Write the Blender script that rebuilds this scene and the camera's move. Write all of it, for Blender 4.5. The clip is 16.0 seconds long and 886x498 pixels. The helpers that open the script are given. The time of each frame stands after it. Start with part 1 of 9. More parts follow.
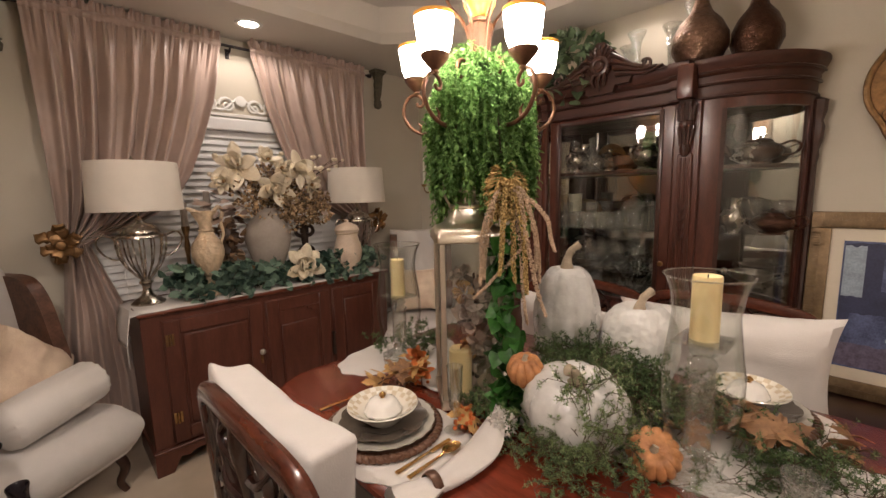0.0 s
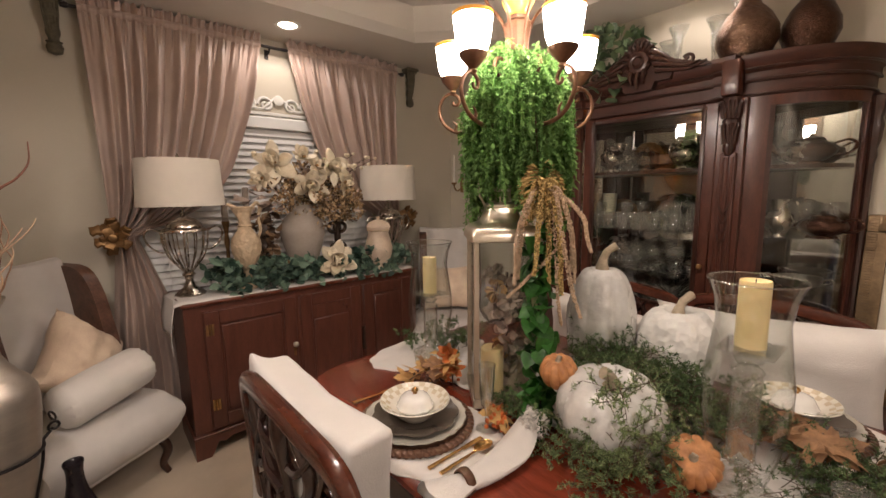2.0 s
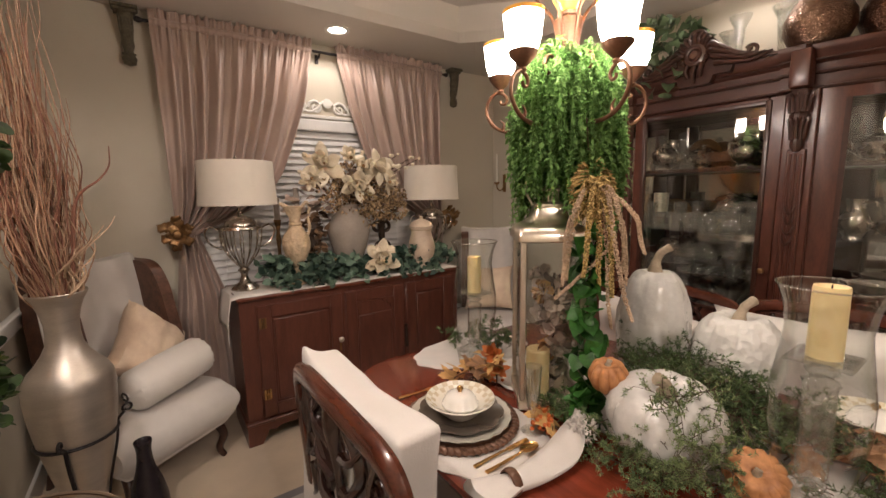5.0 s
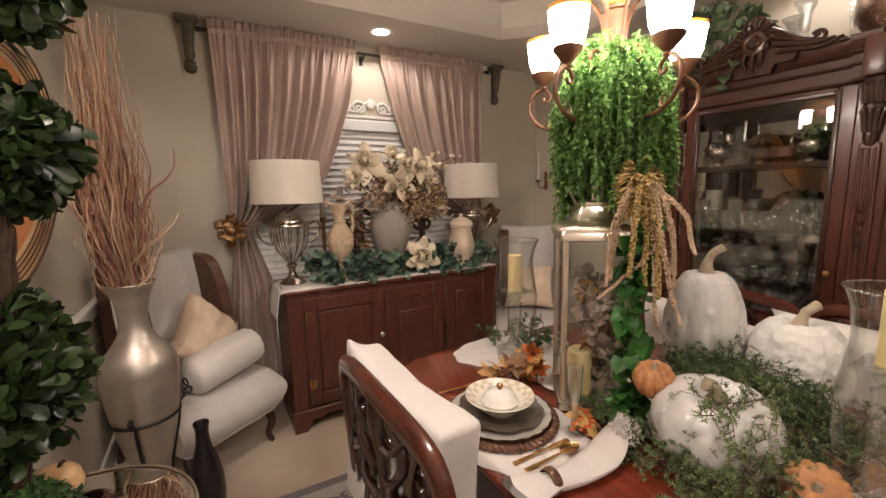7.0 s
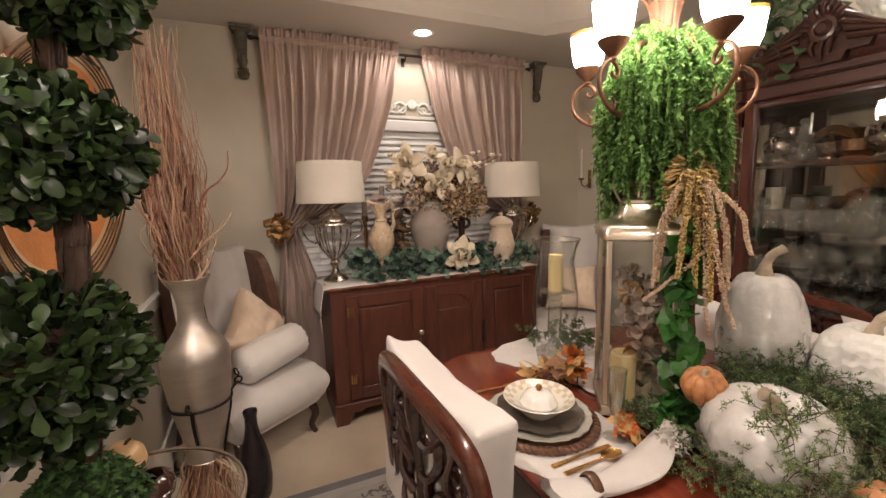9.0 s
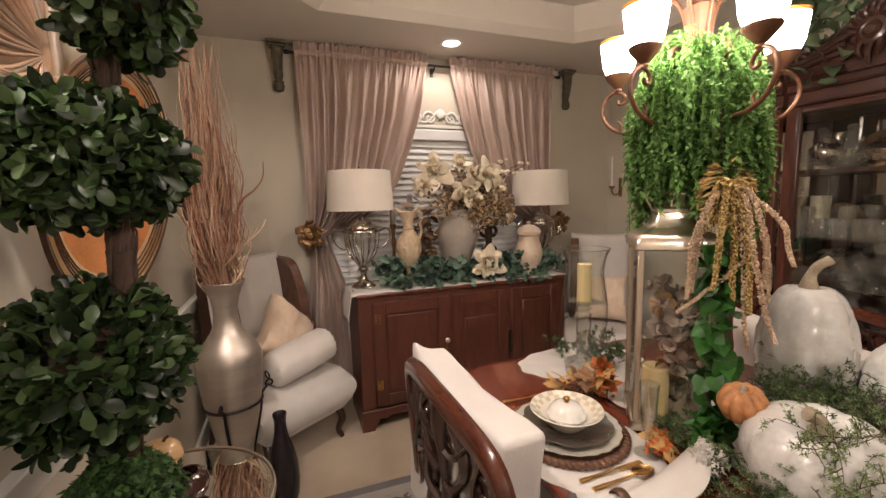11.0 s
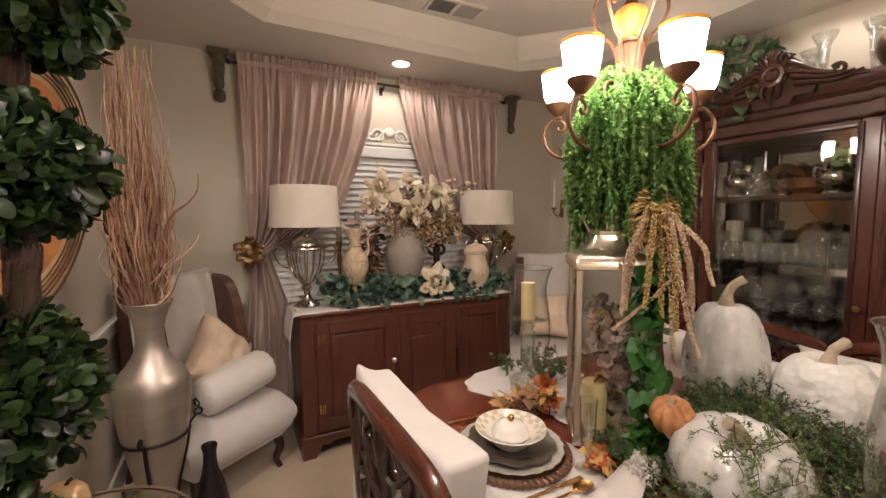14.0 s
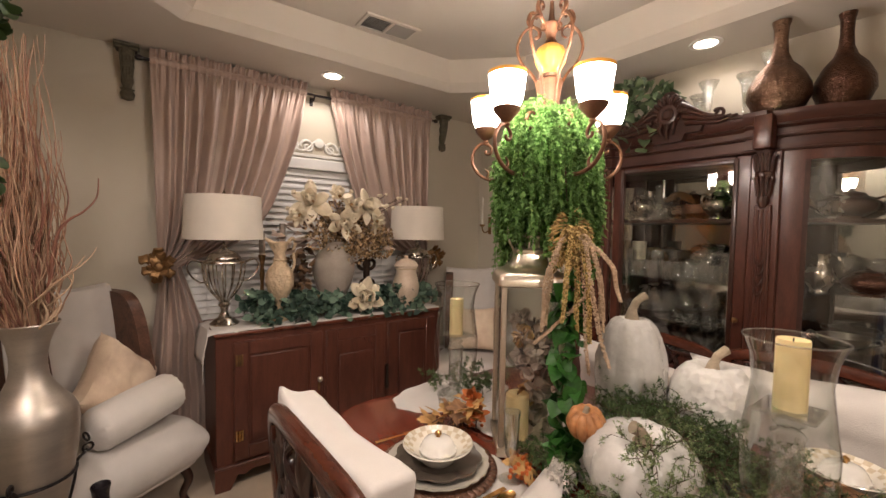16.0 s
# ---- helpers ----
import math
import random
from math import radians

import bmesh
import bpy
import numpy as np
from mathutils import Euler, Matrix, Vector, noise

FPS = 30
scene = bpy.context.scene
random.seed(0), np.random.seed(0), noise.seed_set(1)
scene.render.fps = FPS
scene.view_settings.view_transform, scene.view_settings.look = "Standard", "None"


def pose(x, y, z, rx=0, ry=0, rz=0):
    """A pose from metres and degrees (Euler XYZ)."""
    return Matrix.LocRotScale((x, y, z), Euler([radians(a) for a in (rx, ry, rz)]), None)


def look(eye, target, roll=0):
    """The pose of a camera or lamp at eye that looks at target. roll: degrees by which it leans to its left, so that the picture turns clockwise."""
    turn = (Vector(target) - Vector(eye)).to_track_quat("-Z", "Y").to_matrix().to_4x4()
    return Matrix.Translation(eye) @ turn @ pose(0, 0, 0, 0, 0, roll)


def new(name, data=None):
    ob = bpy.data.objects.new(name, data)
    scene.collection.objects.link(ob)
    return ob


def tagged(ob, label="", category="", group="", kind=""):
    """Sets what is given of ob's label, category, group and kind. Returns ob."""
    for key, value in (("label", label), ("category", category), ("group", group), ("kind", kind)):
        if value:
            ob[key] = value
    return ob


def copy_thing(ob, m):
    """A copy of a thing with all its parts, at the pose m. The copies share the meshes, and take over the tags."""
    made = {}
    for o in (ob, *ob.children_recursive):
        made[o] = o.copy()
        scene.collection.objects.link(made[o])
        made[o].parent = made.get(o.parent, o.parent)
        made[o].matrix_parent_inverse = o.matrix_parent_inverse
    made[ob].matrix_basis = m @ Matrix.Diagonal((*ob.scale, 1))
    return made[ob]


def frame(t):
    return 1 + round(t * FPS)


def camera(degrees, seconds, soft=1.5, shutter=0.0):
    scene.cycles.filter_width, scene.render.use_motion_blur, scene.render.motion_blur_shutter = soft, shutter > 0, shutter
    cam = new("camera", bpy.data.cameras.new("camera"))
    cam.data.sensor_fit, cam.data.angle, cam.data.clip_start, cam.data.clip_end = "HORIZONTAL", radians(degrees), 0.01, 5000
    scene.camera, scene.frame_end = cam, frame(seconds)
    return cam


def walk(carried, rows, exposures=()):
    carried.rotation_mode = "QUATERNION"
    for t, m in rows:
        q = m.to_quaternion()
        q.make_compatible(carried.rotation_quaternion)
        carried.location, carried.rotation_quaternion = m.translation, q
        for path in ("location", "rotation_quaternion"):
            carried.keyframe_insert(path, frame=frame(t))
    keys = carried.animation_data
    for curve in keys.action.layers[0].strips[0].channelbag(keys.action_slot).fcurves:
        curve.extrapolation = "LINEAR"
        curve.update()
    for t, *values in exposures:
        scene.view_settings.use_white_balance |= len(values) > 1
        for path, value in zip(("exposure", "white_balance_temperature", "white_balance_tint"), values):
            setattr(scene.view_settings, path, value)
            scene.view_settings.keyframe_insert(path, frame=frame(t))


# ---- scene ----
cam = camera(94.3, 16.0)
PATH = [
    (0, (0.363, 0.759, 1.406), (1.748, 2.176, 1.132), -1.3),
    (0.5, (0.363, 0.763, 1.405), (1.722, 2.202, 1.123), -1.1),
    (1, (0.358, 0.764, 1.406), (1.693, 2.225, 1.122), -1.0),
    (1.5, (0.351, 0.766, 1.408), (1.662, 2.249, 1.123), -0.9),
    (2, (0.344, 0.77, 1.408), (1.633, 2.274, 1.127), -0.8),
    (2.5, (0.338, 0.77, 1.409), (1.602, 2.294, 1.131), -0.7),
    (3, (0.331, 0.77, 1.409), (1.57, 2.316, 1.133), -0.7),
    (3.5, (0.324, 0.774, 1.409), (1.538, 2.339, 1.133), -0.8),
    (6, (0.324, 0.779, 1.407), (1.394, 2.445, 1.122), -1.0),
    (6.5, (0.32, 0.776, 1.409), (1.346, 2.469, 1.121), -1.1),
    (7, (0.311, 0.771, 1.41), (1.289, 2.492, 1.123), -1.1),
    (7.5, (0.302, 0.768, 1.41), (1.236, 2.513, 1.124), -1.2),
    (8, (0.304, 0.768, 1.407), (1.193, 2.537, 1.123), -1.2),
    (8.5, (0.308, 0.767, 1.408), (1.154, 2.557, 1.123), -1.3),
    (9, (0.312, 0.768, 1.406), (1.118, 2.576, 1.122), -1.4),
    (11.5, (0.309, 0.761, 1.408), (0.991, 2.627, 1.18), -1.4),
    (12, (0.311, 0.759, 1.41), (1.005, 2.623, 1.2), -1.3),
    (12.5, (0.312, 0.761, 1.41), (1.041, 2.613, 1.216), -1.1),
    (13, (0.316, 0.762, 1.412), (1.095, 2.594, 1.229), -0.8),
    (13.5, (0.317, 0.763, 1.412), (1.164, 2.567, 1.239), -0.5),
    (14, (0.319, 0.766, 1.41), (1.238, 2.535, 1.249), -0.2),
    (14.5, (0.319, 0.764, 1.411), (1.314, 2.492, 1.266), 0.2),
    (15, (0.317, 0.762, 1.415), (1.386, 2.446, 1.287), 0.5),
    (15.5, (0.315, 0.758, 1.42), (1.455, 2.397, 1.311), 0.8),
    (16, (0.315, 0.754, 1.421), (1.519, 2.349, 1.329), 1.1),
]
walk(cam, [(t, look(eye, target, roll)) for t, eye, target, roll in PATH],
     [(0, -0.13), (3.5, -0.05), (6.5, 0.05), (9, 0.14), (12, 0.13), (14, 0.08), (16, 0.01)])

# ---- world and light ----
world = bpy.data.worlds.new("world")
scene.world = world
world.use_nodes = True
world.node_tree.nodes["Background"].inputs[0].default_value = (0.010, 0.012, 0.018, 1)
world.node_tree.nodes["Background"].inputs[1].default_value = 0.3
LAMP_WARM = (1.0, 0.865, 0.785)


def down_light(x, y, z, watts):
    data = bpy.data.lights.new("down_or_fill_lamp", "SPOT")
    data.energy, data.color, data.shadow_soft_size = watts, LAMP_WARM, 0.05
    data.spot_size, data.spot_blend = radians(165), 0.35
    ob = new("down_or_fill_lamp", data)
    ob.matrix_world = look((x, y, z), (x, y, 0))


# first two are seen; last three are unseen guesses added as fill light
DOWN_AND_FILL_LIGHTS = [(1.377, 3.40, 17), (2.713, 1.69, 8), (-0.05, 1.55, 72), (0.35, -0.7, 110), (1.6, -0.8, 14)]
for dx, dy, watts in DOWN_AND_FILL_LIGHTS:
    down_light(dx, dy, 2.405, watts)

# ---- materials ----


def mat(name, col, rough=0.5, metal=0.0, vary=0.15, scale=12.0, bump=0.1, fine=120.0, stretch=(1, 1, 1), sheen=0.0,
        coat=0.0, cells=0.0, emit=None, strength=0.0, col2=None, trans=0.0, island=0.0, sss=0.0, thin=0.0):
    """Node material: base colour varied at two scales, roughness varied, fine relief."""
    m = bpy.data.materials.new(name)
    m.use_nodes = True
    nt = m.node_tree
    n, l = nt.nodes, nt.links
    p = n["Principled BSDF"]
    tc = n.new("ShaderNodeTexCoord")
    mp = n.new("ShaderNodeMapping")
    mp.inputs["Scale"].default_value = stretch
    l.new(tc.outputs["Object"], mp.inputs["Vector"])
    a = n.new("ShaderNodeTexNoise")
    a.inputs["Scale"].default_value, a.inputs["Detail"].default_value = scale, 5
    b = n.new("ShaderNodeTexNoise")
    b.inputs["Scale"].default_value, b.inputs["Detail"].default_value = fine, 3
    for t in (a, b):
        l.new(mp.outputs[0], t.inputs["Vector"])
    mixf = n.new("ShaderNodeMath")
    mixf.operation = "MULTIPLY_ADD"
    mixf.inputs[1].default_value = 0.35
    l.new(b.outputs[0], mixf.inputs[0])
    sc = n.new("ShaderNodeMath")
    sc.operation = "MULTIPLY"
    sc.inputs[1].default_value = 0.65
    l.new(a.outputs[0], sc.inputs[0])
    l.new(sc.outputs[0], mixf.inputs[2])
    src = mixf.outputs[0]
    if island:
        geo = n.new("ShaderNodeNewGeometry")
        ad = n.new("ShaderNodeMath")
        ad.operation = "MULTIPLY_ADD"
        ad.inputs[1].default_value = island
        l.new(geo.outputs["Random Per Island"], ad.inputs[0])
        sh = n.new("ShaderNodeMath")
        sh.operation = "SUBTRACT"
        sh.inputs[1].default_value = island / 2
        l.new(src, sh.inputs[0])
        l.new(sh.outputs[0], ad.inputs[2])
        src = ad.outputs[0]
    ramp = n.new("ShaderNodeValToRGB")
    lo = tuple(c * (1 - vary) for c in col)
    hi = tuple(min(1, c * (1 + vary)) for c in (col2 or col))
    ramp.color_ramp.elements[0].position, ramp.color_ramp.elements[0].color = 0.3, (*lo, 1)
    ramp.color_ramp.elements[1].position, ramp.color_ramp.elements[1].color = 0.7, (*hi, 1)
    l.new(src, ramp.inputs[0])
    l.new(ramp.outputs[0], p.inputs["Base Color"])
    rr = n.new("ShaderNodeMapRange")
    rr.inputs["To Min"].default_value, rr.inputs["To Max"].default_value = max(0.02, rough * 0.8), min(1, rough * 1.2)
    l.new(a.outputs[0], rr.inputs["Value"])
    l.new(rr.outputs[0], p.inputs["Roughness"])
    p.inputs["Metallic"].default_value = metal
    p.inputs["Sheen Weight"].default_value = sheen
    p.inputs["Coat Weight"].default_value = coat
    p.inputs["Coat Roughness"].default_value = 0.12
    p.inputs["Transmission Weight"].default_value = trans
    if sss:
        p.inputs["Subsurface Weight"].default_value = sss
        p.inputs["Subsurface Radius"].default_value = (0.02, 0.012, 0.006)
    if bump:
        bp = n.new("ShaderNodeBump")
        bp.inputs["Strength"].default_value, bp.inputs["Distance"].default_value = bump, 0.004
        height = mixf.outputs[0]
        if cells:
            vo = n.new("ShaderNodeTexVoronoi")
            vo.inputs["Scale"].default_value = cells
            l.new(mp.outputs[0], vo.inputs["Vector"])
            height = vo.outputs["Distance"]
        l.new(height, bp.inputs["Height"])
        l.new(bp.outputs[0], p.inputs["Normal"])
    if emit:
        p.inputs["Emission Color"].default_value = (*emit, 1)
        p.inputs["Emission Strength"].default_value = strength
    if thin:
        tl, mx = n.new("ShaderNodeBsdfTranslucent"), n.new("ShaderNodeMixShader")
        mx.inputs[0].default_value = thin
        l.new(ramp.outputs[0], tl.inputs[0])
        l.new(p.outputs[0], mx.inputs[1])
        l.new(tl.outputs[0], mx.inputs[2])
        l.new(mx.outputs[0], n["Material Output"].inputs[0])
    return m


def glass_mat(name, tint=(0.97, 0.98, 0.97), ior=1.45, rough=0.02, facets=0.0):
    """Thin clear glass: what lies behind shows through, gloss grows towards the edge."""
    m = bpy.data.materials.new(name)
    m.use_nodes = True
    n, l = m.node_tree.nodes, m.node_tree.links
    n.remove(n["Principled BSDF"])
    out = n["Material Output"]
    tr, gl, mx, fr = (n.new("ShaderNode" + k) for k in ("BsdfTransparent", "BsdfGlossy", "MixShader", "LayerWeight"))
    tr.inputs[0].default_value = (*tint, 1)
    gl.inputs["Roughness"].default_value = rough
    fr.inputs["Blend"].default_value = 0.5
    pw, ad = n.new("ShaderNodeMath"), n.new("ShaderNodeMath")
    pw.operation, ad.operation = "POWER", "MULTIPLY_ADD"
    pw.inputs[1].default_value = 3.0
    ad.inputs[1].default_value, ad.inputs[2].default_value = 0.70 * min(1.2, (ior - 1) / 0.45), 0.06 * (ior - 1) / 0.45
    l.new(fr.outputs["Facing"], pw.inputs[0])
    l.new(pw.outputs[0], ad.inputs[0])
    l.new(ad.outputs[0], mx.inputs[0])
    l.new(tr.outputs[0], mx.inputs[1])
    l.new(gl.outputs[0], mx.inputs[2])
    l.new(mx.outputs[0], out.inputs[0])
    if facets:
        tc, vo, bp = (n.new("ShaderNode" + k) for k in ("TexCoord", "TexVoronoi", "Bump"))
        vo.inputs["Scale"].default_value = facets
        bp.inputs["Strength"].default_value, bp.inputs["Distance"].default_value = 0.9, 0.006
        l.new(tc.outputs["Object"], vo.inputs["Vector"])
        l.new(vo.outputs["Distance"], bp.inputs["Height"])
        l.new(bp.outputs[0], gl.inputs["Normal"])
        l.new(bp.outputs[0], fr.inputs["Normal"])
        df, m2 = n.new("ShaderNodeBsdfDiffuse"), n.new("ShaderNodeMixShader")
        df.inputs[0].default_value, m2.inputs[0].default_value = (0.72, 0.70, 0.64, 1), 0.05
        l.new(mx.outputs[0], m2.inputs[1])
        l.new(df.outputs[0], m2.inputs[2])
        l.new(m2.outputs[0], out.inputs[0])
    return m


M = {}
M["wall"] = mat("wall_paint", (0.525, 0.475, 0.388), 0.75, vary=0.04, scale=3, bump=0.12, fine=220)
M["ceiling"] = mat("ceiling_paint", (0.58, 0.53, 0.465), 0.85, vary=0.03, scale=3, bump=0.1, fine=160)
M["white_trim"] = mat("white_trim_paint", (0.72, 0.70, 0.66), 0.45, vary=0.04, bump=0.03)
M["carpet"] = mat("carpet", (0.54, 0.44, 0.33), 0.95, vary=0.18, scale=5, bump=0.6, fine=420, sheen=0.3)
M["rug"] = mat("rug_pile", (0.44, 0.42, 0.40), 0.95, vary=0.15, scale=6, bump=0.5, fine=500)
M["rug_border"] = mat("rug_border", (0.20, 0.19, 0.20), 0.95, vary=0.15, scale=9, bump=0.5, fine=500)
M["rug_motif"] = mat("rug_motif", (0.17, 0.15, 0.15), 0.95, vary=0.2, scale=20, bump=0.4, fine=500)
M["mahogany"] = mat("mahogany", (0.060, 0.016, 0.010), 0.32, vary=0.4, scale=9, bump=0.06, fine=60, stretch=(7, 7, 1), coat=0.2, col2=(0.09, 0.024, 0.014))
M["mahogany_h"] = mat("mahogany_board", (0.105, 0.024, 0.012), 0.28, vary=0.4, scale=8, bump=0.05, fine=60, stretch=(1, 7, 7), coat=0.3, col2=(0.14, 0.036, 0.018))
M["cabinet_wood"] = mat("cherry_cabinet_wood", (0.060, 0.0175, 0.0105), 0.34, vary=0.22, scale=8, bump=0.06, fine=50, stretch=(4, 4, 1), coat=0.15, col2=(0.085, 0.026, 0.0155))
M["cornice_wood"] = mat("cherry_cornice_wood", (0.047, 0.0145, 0.0085), 0.5, vary=0.22, scale=8, bump=0.06, fine=50, stretch=(5, 1, 6), coat=0.03, col2=(0.066, 0.021, 0.0125))
M["chair_wood"] = mat("polished_chair_mahogany", (0.052, 0.014, 0.0085), 0.22, vary=0.4, scale=9, bump=0.05, fine=60, stretch=(3, 1, 3), coat=0.5, col2=(0.088, 0.024, 0.013))
M["splat_wood"] = mat("dark_splat_mahogany", (0.026, 0.0095, 0.0065), 0.25, vary=0.4, scale=30, bump=0.15, fine=90, coat=0.4)
M["carved"] = mat("carved_dark_wood", (0.040, 0.014, 0.009), 0.33, vary=0.4, scale=30, bump=0.2, fine=90, coat=0.2)
M["table_wood"] = mat("table_wood", (0.18, 0.033, 0.016), 0.17, vary=0.35, scale=5, bump=0.03, fine=45, stretch=(9, 1, 9), coat=0.5)
M["sideboard_wood"] = mat("sideboard_wood", (0.098, 0.032, 0.020), 0.36, vary=0.35, scale=6, bump=0.08, fine=60, stretch=(5, 5, 1), coat=0.15)
M["dark_wood"] = mat("dark_wood", (0.04, 0.016, 0.010), 0.3, vary=0.3, scale=10, bump=0.1, fine=60, coat=0.2)
M["wing_leather"] = mat("brown_embossed_leather", (0.072, 0.032, 0.020), 0.45, vary=0.35, scale=22, bump=0.5, fine=90, col2=(0.12, 0.055, 0.034))
M["curtain"] = mat("taupe_curtain_satin", (0.385, 0.285, 0.240), 0.40, vary=0.10, scale=5, bump=0.08, fine=500, sheen=0.15, col2=(0.44, 0.33, 0.28))
M["linen"] = mat("white_linen", (0.64, 0.60, 0.565), 0.85, vary=0.05, scale=17, bump=0.65, fine=300, sheen=0.2)
M["satin"] = mat("ivory_satin", (0.71, 0.665, 0.62), 0.5, vary=0.05, scale=9, bump=0.2, fine=260, sheen=0.3)
M["cream_print"] = mat("cream_print_fabric", (0.72, 0.51, 0.37), 0.75, vary=0.16, scale=9, bump=0.2, fine=300, sheen=0.2, col2=(0.80, 0.66, 0.50))
M["shade_linen"] = mat("lampshade_linen", (0.68, 0.62, 0.54), 0.9, vary=0.03, scale=20, bump=0.15, fine=600)
M["silver"] = mat("antique_silver", (0.40, 0.35, 0.295), 0.27, 1.0, vary=0.2, scale=25, bump=0.05)
M["nickel"] = mat("polished_nickel", (0.70, 0.62, 0.52), 0.30, 1.0, vary=0.12, scale=10, bump=0.03)
M["knob_silver"] = mat("satin_silver", (0.62, 0.57, 0.50), 0.33, 0.9, vary=0.05, scale=20, bump=0.02)
M["pewter"] = mat("pewter_vase_finish", (0.50, 0.445, 0.385), 0.42, 0.85, vary=0.14, scale=7, bump=0.10, fine=110, stretch=(1, 1, 5))
M["bronze"] = mat("bronze_brown", (0.135, 0.062, 0.032), 0.45, 0.45, vary=0.3, scale=30, bump=0.1)
M["antique_gold"] = mat("antique_gold", (0.24, 0.135, 0.058), 0.42, 0.75, vary=0.4, scale=35, bump=0.25)
M["gold"] = mat("gold_metal", (0.72, 0.43, 0.17), 0.24, 1.0, vary=0.12, scale=30, bump=0.02)
M["copper_glaze"] = mat("hammered_copper", (0.19, 0.115, 0.08), 0.30, 0.9, vary=0.35, scale=45, bump=0.7, fine=55, cells=120, stretch=(1, 1, 1.6))
M["dark_copper"] = mat("dark_hammered_metal", (0.09, 0.045, 0.03), 0.30, 0.9, vary=0.35, scale=45, bump=0.7, fine=55, cells=120, stretch=(1, 1, 1.6))
M["iron"] = mat("wrought_iron", (0.025, 0.02, 0.02), 0.45, 0.6, vary=0.3, scale=40, bump=0.2)
M["black_glaze"] = mat("black_glaze", (0.02, 0.015, 0.018), 0.25, vary=0.3, scale=20, bump=0.04)
# faint emission put into the amber so it glows; it is no lamp
M["amber"] = mat("glowing_amber_glass", (0.75, 0.36, 0.07), 0.18, vary=0.15, scale=25, bump=0.05, emit=(1.0, 0.42, 0.08), strength=0.12)
M["milk_glass"] = mat("lit_frosted_glass", (0.9, 0.86, 0.78), 0.4, vary=0.02, bump=0, emit=(1.0, 0.855, 0.755), strength=76)
M["lit_lens"] = mat("lit_recessed_lens", (0.9, 0.9, 0.85), 0.5, vary=0.02, bump=0, emit=(1.0, 0.86, 0.70), strength=14)
M["fern"] = mat("fern_green", (0.12, 0.245, 0.055), 0.7, vary=0.3, scale=6, bump=0, island=0.5, thin=0.5, col2=(0.205, 0.36, 0.115))
M["boxwood"] = mat("boxwood_green", (0.013, 0.027, 0.009), 0.38, thin=0.12, vary=0.35, scale=5, bump=0, island=0.7, col2=(0.040, 0.072, 0.022))
M["fern_dark"] = mat("dark_fern_green", (0.020, 0.052, 0.011), 0.6, vary=0.35, scale=6, bump=0, island=0.6, col2=(0.042, 0.095, 0.022))
M["plum_leaf"] = mat("brown_dried_leaf", (0.085, 0.045, 0.025), 0.5, vary=0.35, scale=12, bump=0.2, island=0.7, col2=(0.20, 0.12, 0.065))
M["ivy_pale"] = mat("dusty_ivy_green", (0.045, 0.075, 0.032), 0.5, vary=0.3, scale=10, bump=0, island=0.6, col2=(0.11, 0.155, 0.08))
M["ivy"] = mat("ivy_green", (0.018, 0.075, 0.014), 0.4, thin=0.2, vary=0.3, scale=10, bump=0, island=0.5, col2=(0.05, 0.17, 0.03))
M["eucalyptus"] = mat("eucalyptus_green", (0.040, 0.085, 0.062), 0.55, thin=0.2, vary=0.3, scale=10, bump=0, island=0.7, col2=(0.13, 0.20, 0.145))
M["cedar"] = mat("cedar_sprig_green", (0.10, 0.15, 0.055), 0.7, thin=0.2, vary=0.3, scale=10, bump=0, island=0.6, col2=(0.21, 0.27, 0.12))
M["cedar_dark"] = mat("pine_sprig_green", (0.050, 0.092, 0.032), 0.7, thin=0.2, vary=0.3, scale=10, bump=0, island=0.6, col2=(0.115, 0.17, 0.065))
M["stem"] = mat("brown_stem", (0.07, 0.04, 0.022), 0.8, vary=0.3, scale=40, bump=0.3)
M["amaranthus"] = mat("dried_amaranthus", (0.34, 0.22, 0.07), 0.9, vary=0.3, scale=30, bump=0.3, island=0.6, col2=(0.50, 0.36, 0.15))
M["amaranthus_pale"] = mat("pale_amaranthus", (0.47, 0.33, 0.215), 0.9, vary=0.2, scale=30, bump=0.3, island=0.3, col2=(0.60, 0.45, 0.32))
M["branch"] = mat("dried_branch", (0.27, 0.145, 0.09), 0.85, vary=0.3, scale=14, bump=0.3, island=0.7, col2=(0.38, 0.235, 0.155))
M["branch_dark"] = mat("dark_red_branch", (0.19, 0.08, 0.052), 0.85, vary=0.3, scale=14, bump=0.3)
M["branch_pale"] = mat("pale_curly_branch", (0.42, 0.29, 0.19), 0.85, vary=0.2, scale=14, bump=0.3)
M["pumpkin_white"] = mat("white_painted_pumpkin", (0.63, 0.615, 0.59), 0.27, vary=0.12, scale=9, bump=1.0, fine=75, coat=0.22)
M["pumpkin_flaky"] = mat("flaking_white_paint", (0.67, 0.655, 0.62), 0.42, vary=0.12, scale=14, bump=1.0, fine=30, cells=48, coat=0.15)
M["pumpkin_orange"] = mat("orange_pumpkin", (0.42, 0.16, 0.055), 0.5, vary=0.35, scale=16, bump=0.6, fine=60, col2=(0.58, 0.28, 0.12))
M["pumpkin_stem"] = mat("pumpkin_stem", (0.36, 0.29, 0.21), 0.85, vary=0.25, scale=30, bump=0.5)
M["candle"] = mat("ivory_wax", (0.80, 0.64, 0.34), 0.5, vary=0.05, scale=12, bump=0.06, sss=0.15)
M["taper"] = mat("white_wax", (0.72, 0.68, 0.6), 0.5, vary=0.05, scale=12, bump=0.03)
M["crackle"] = mat("crackled_ivory_glass", (0.34, 0.31, 0.24), 0.3, vary=0.3, scale=40, bump=0.6, cells=140)
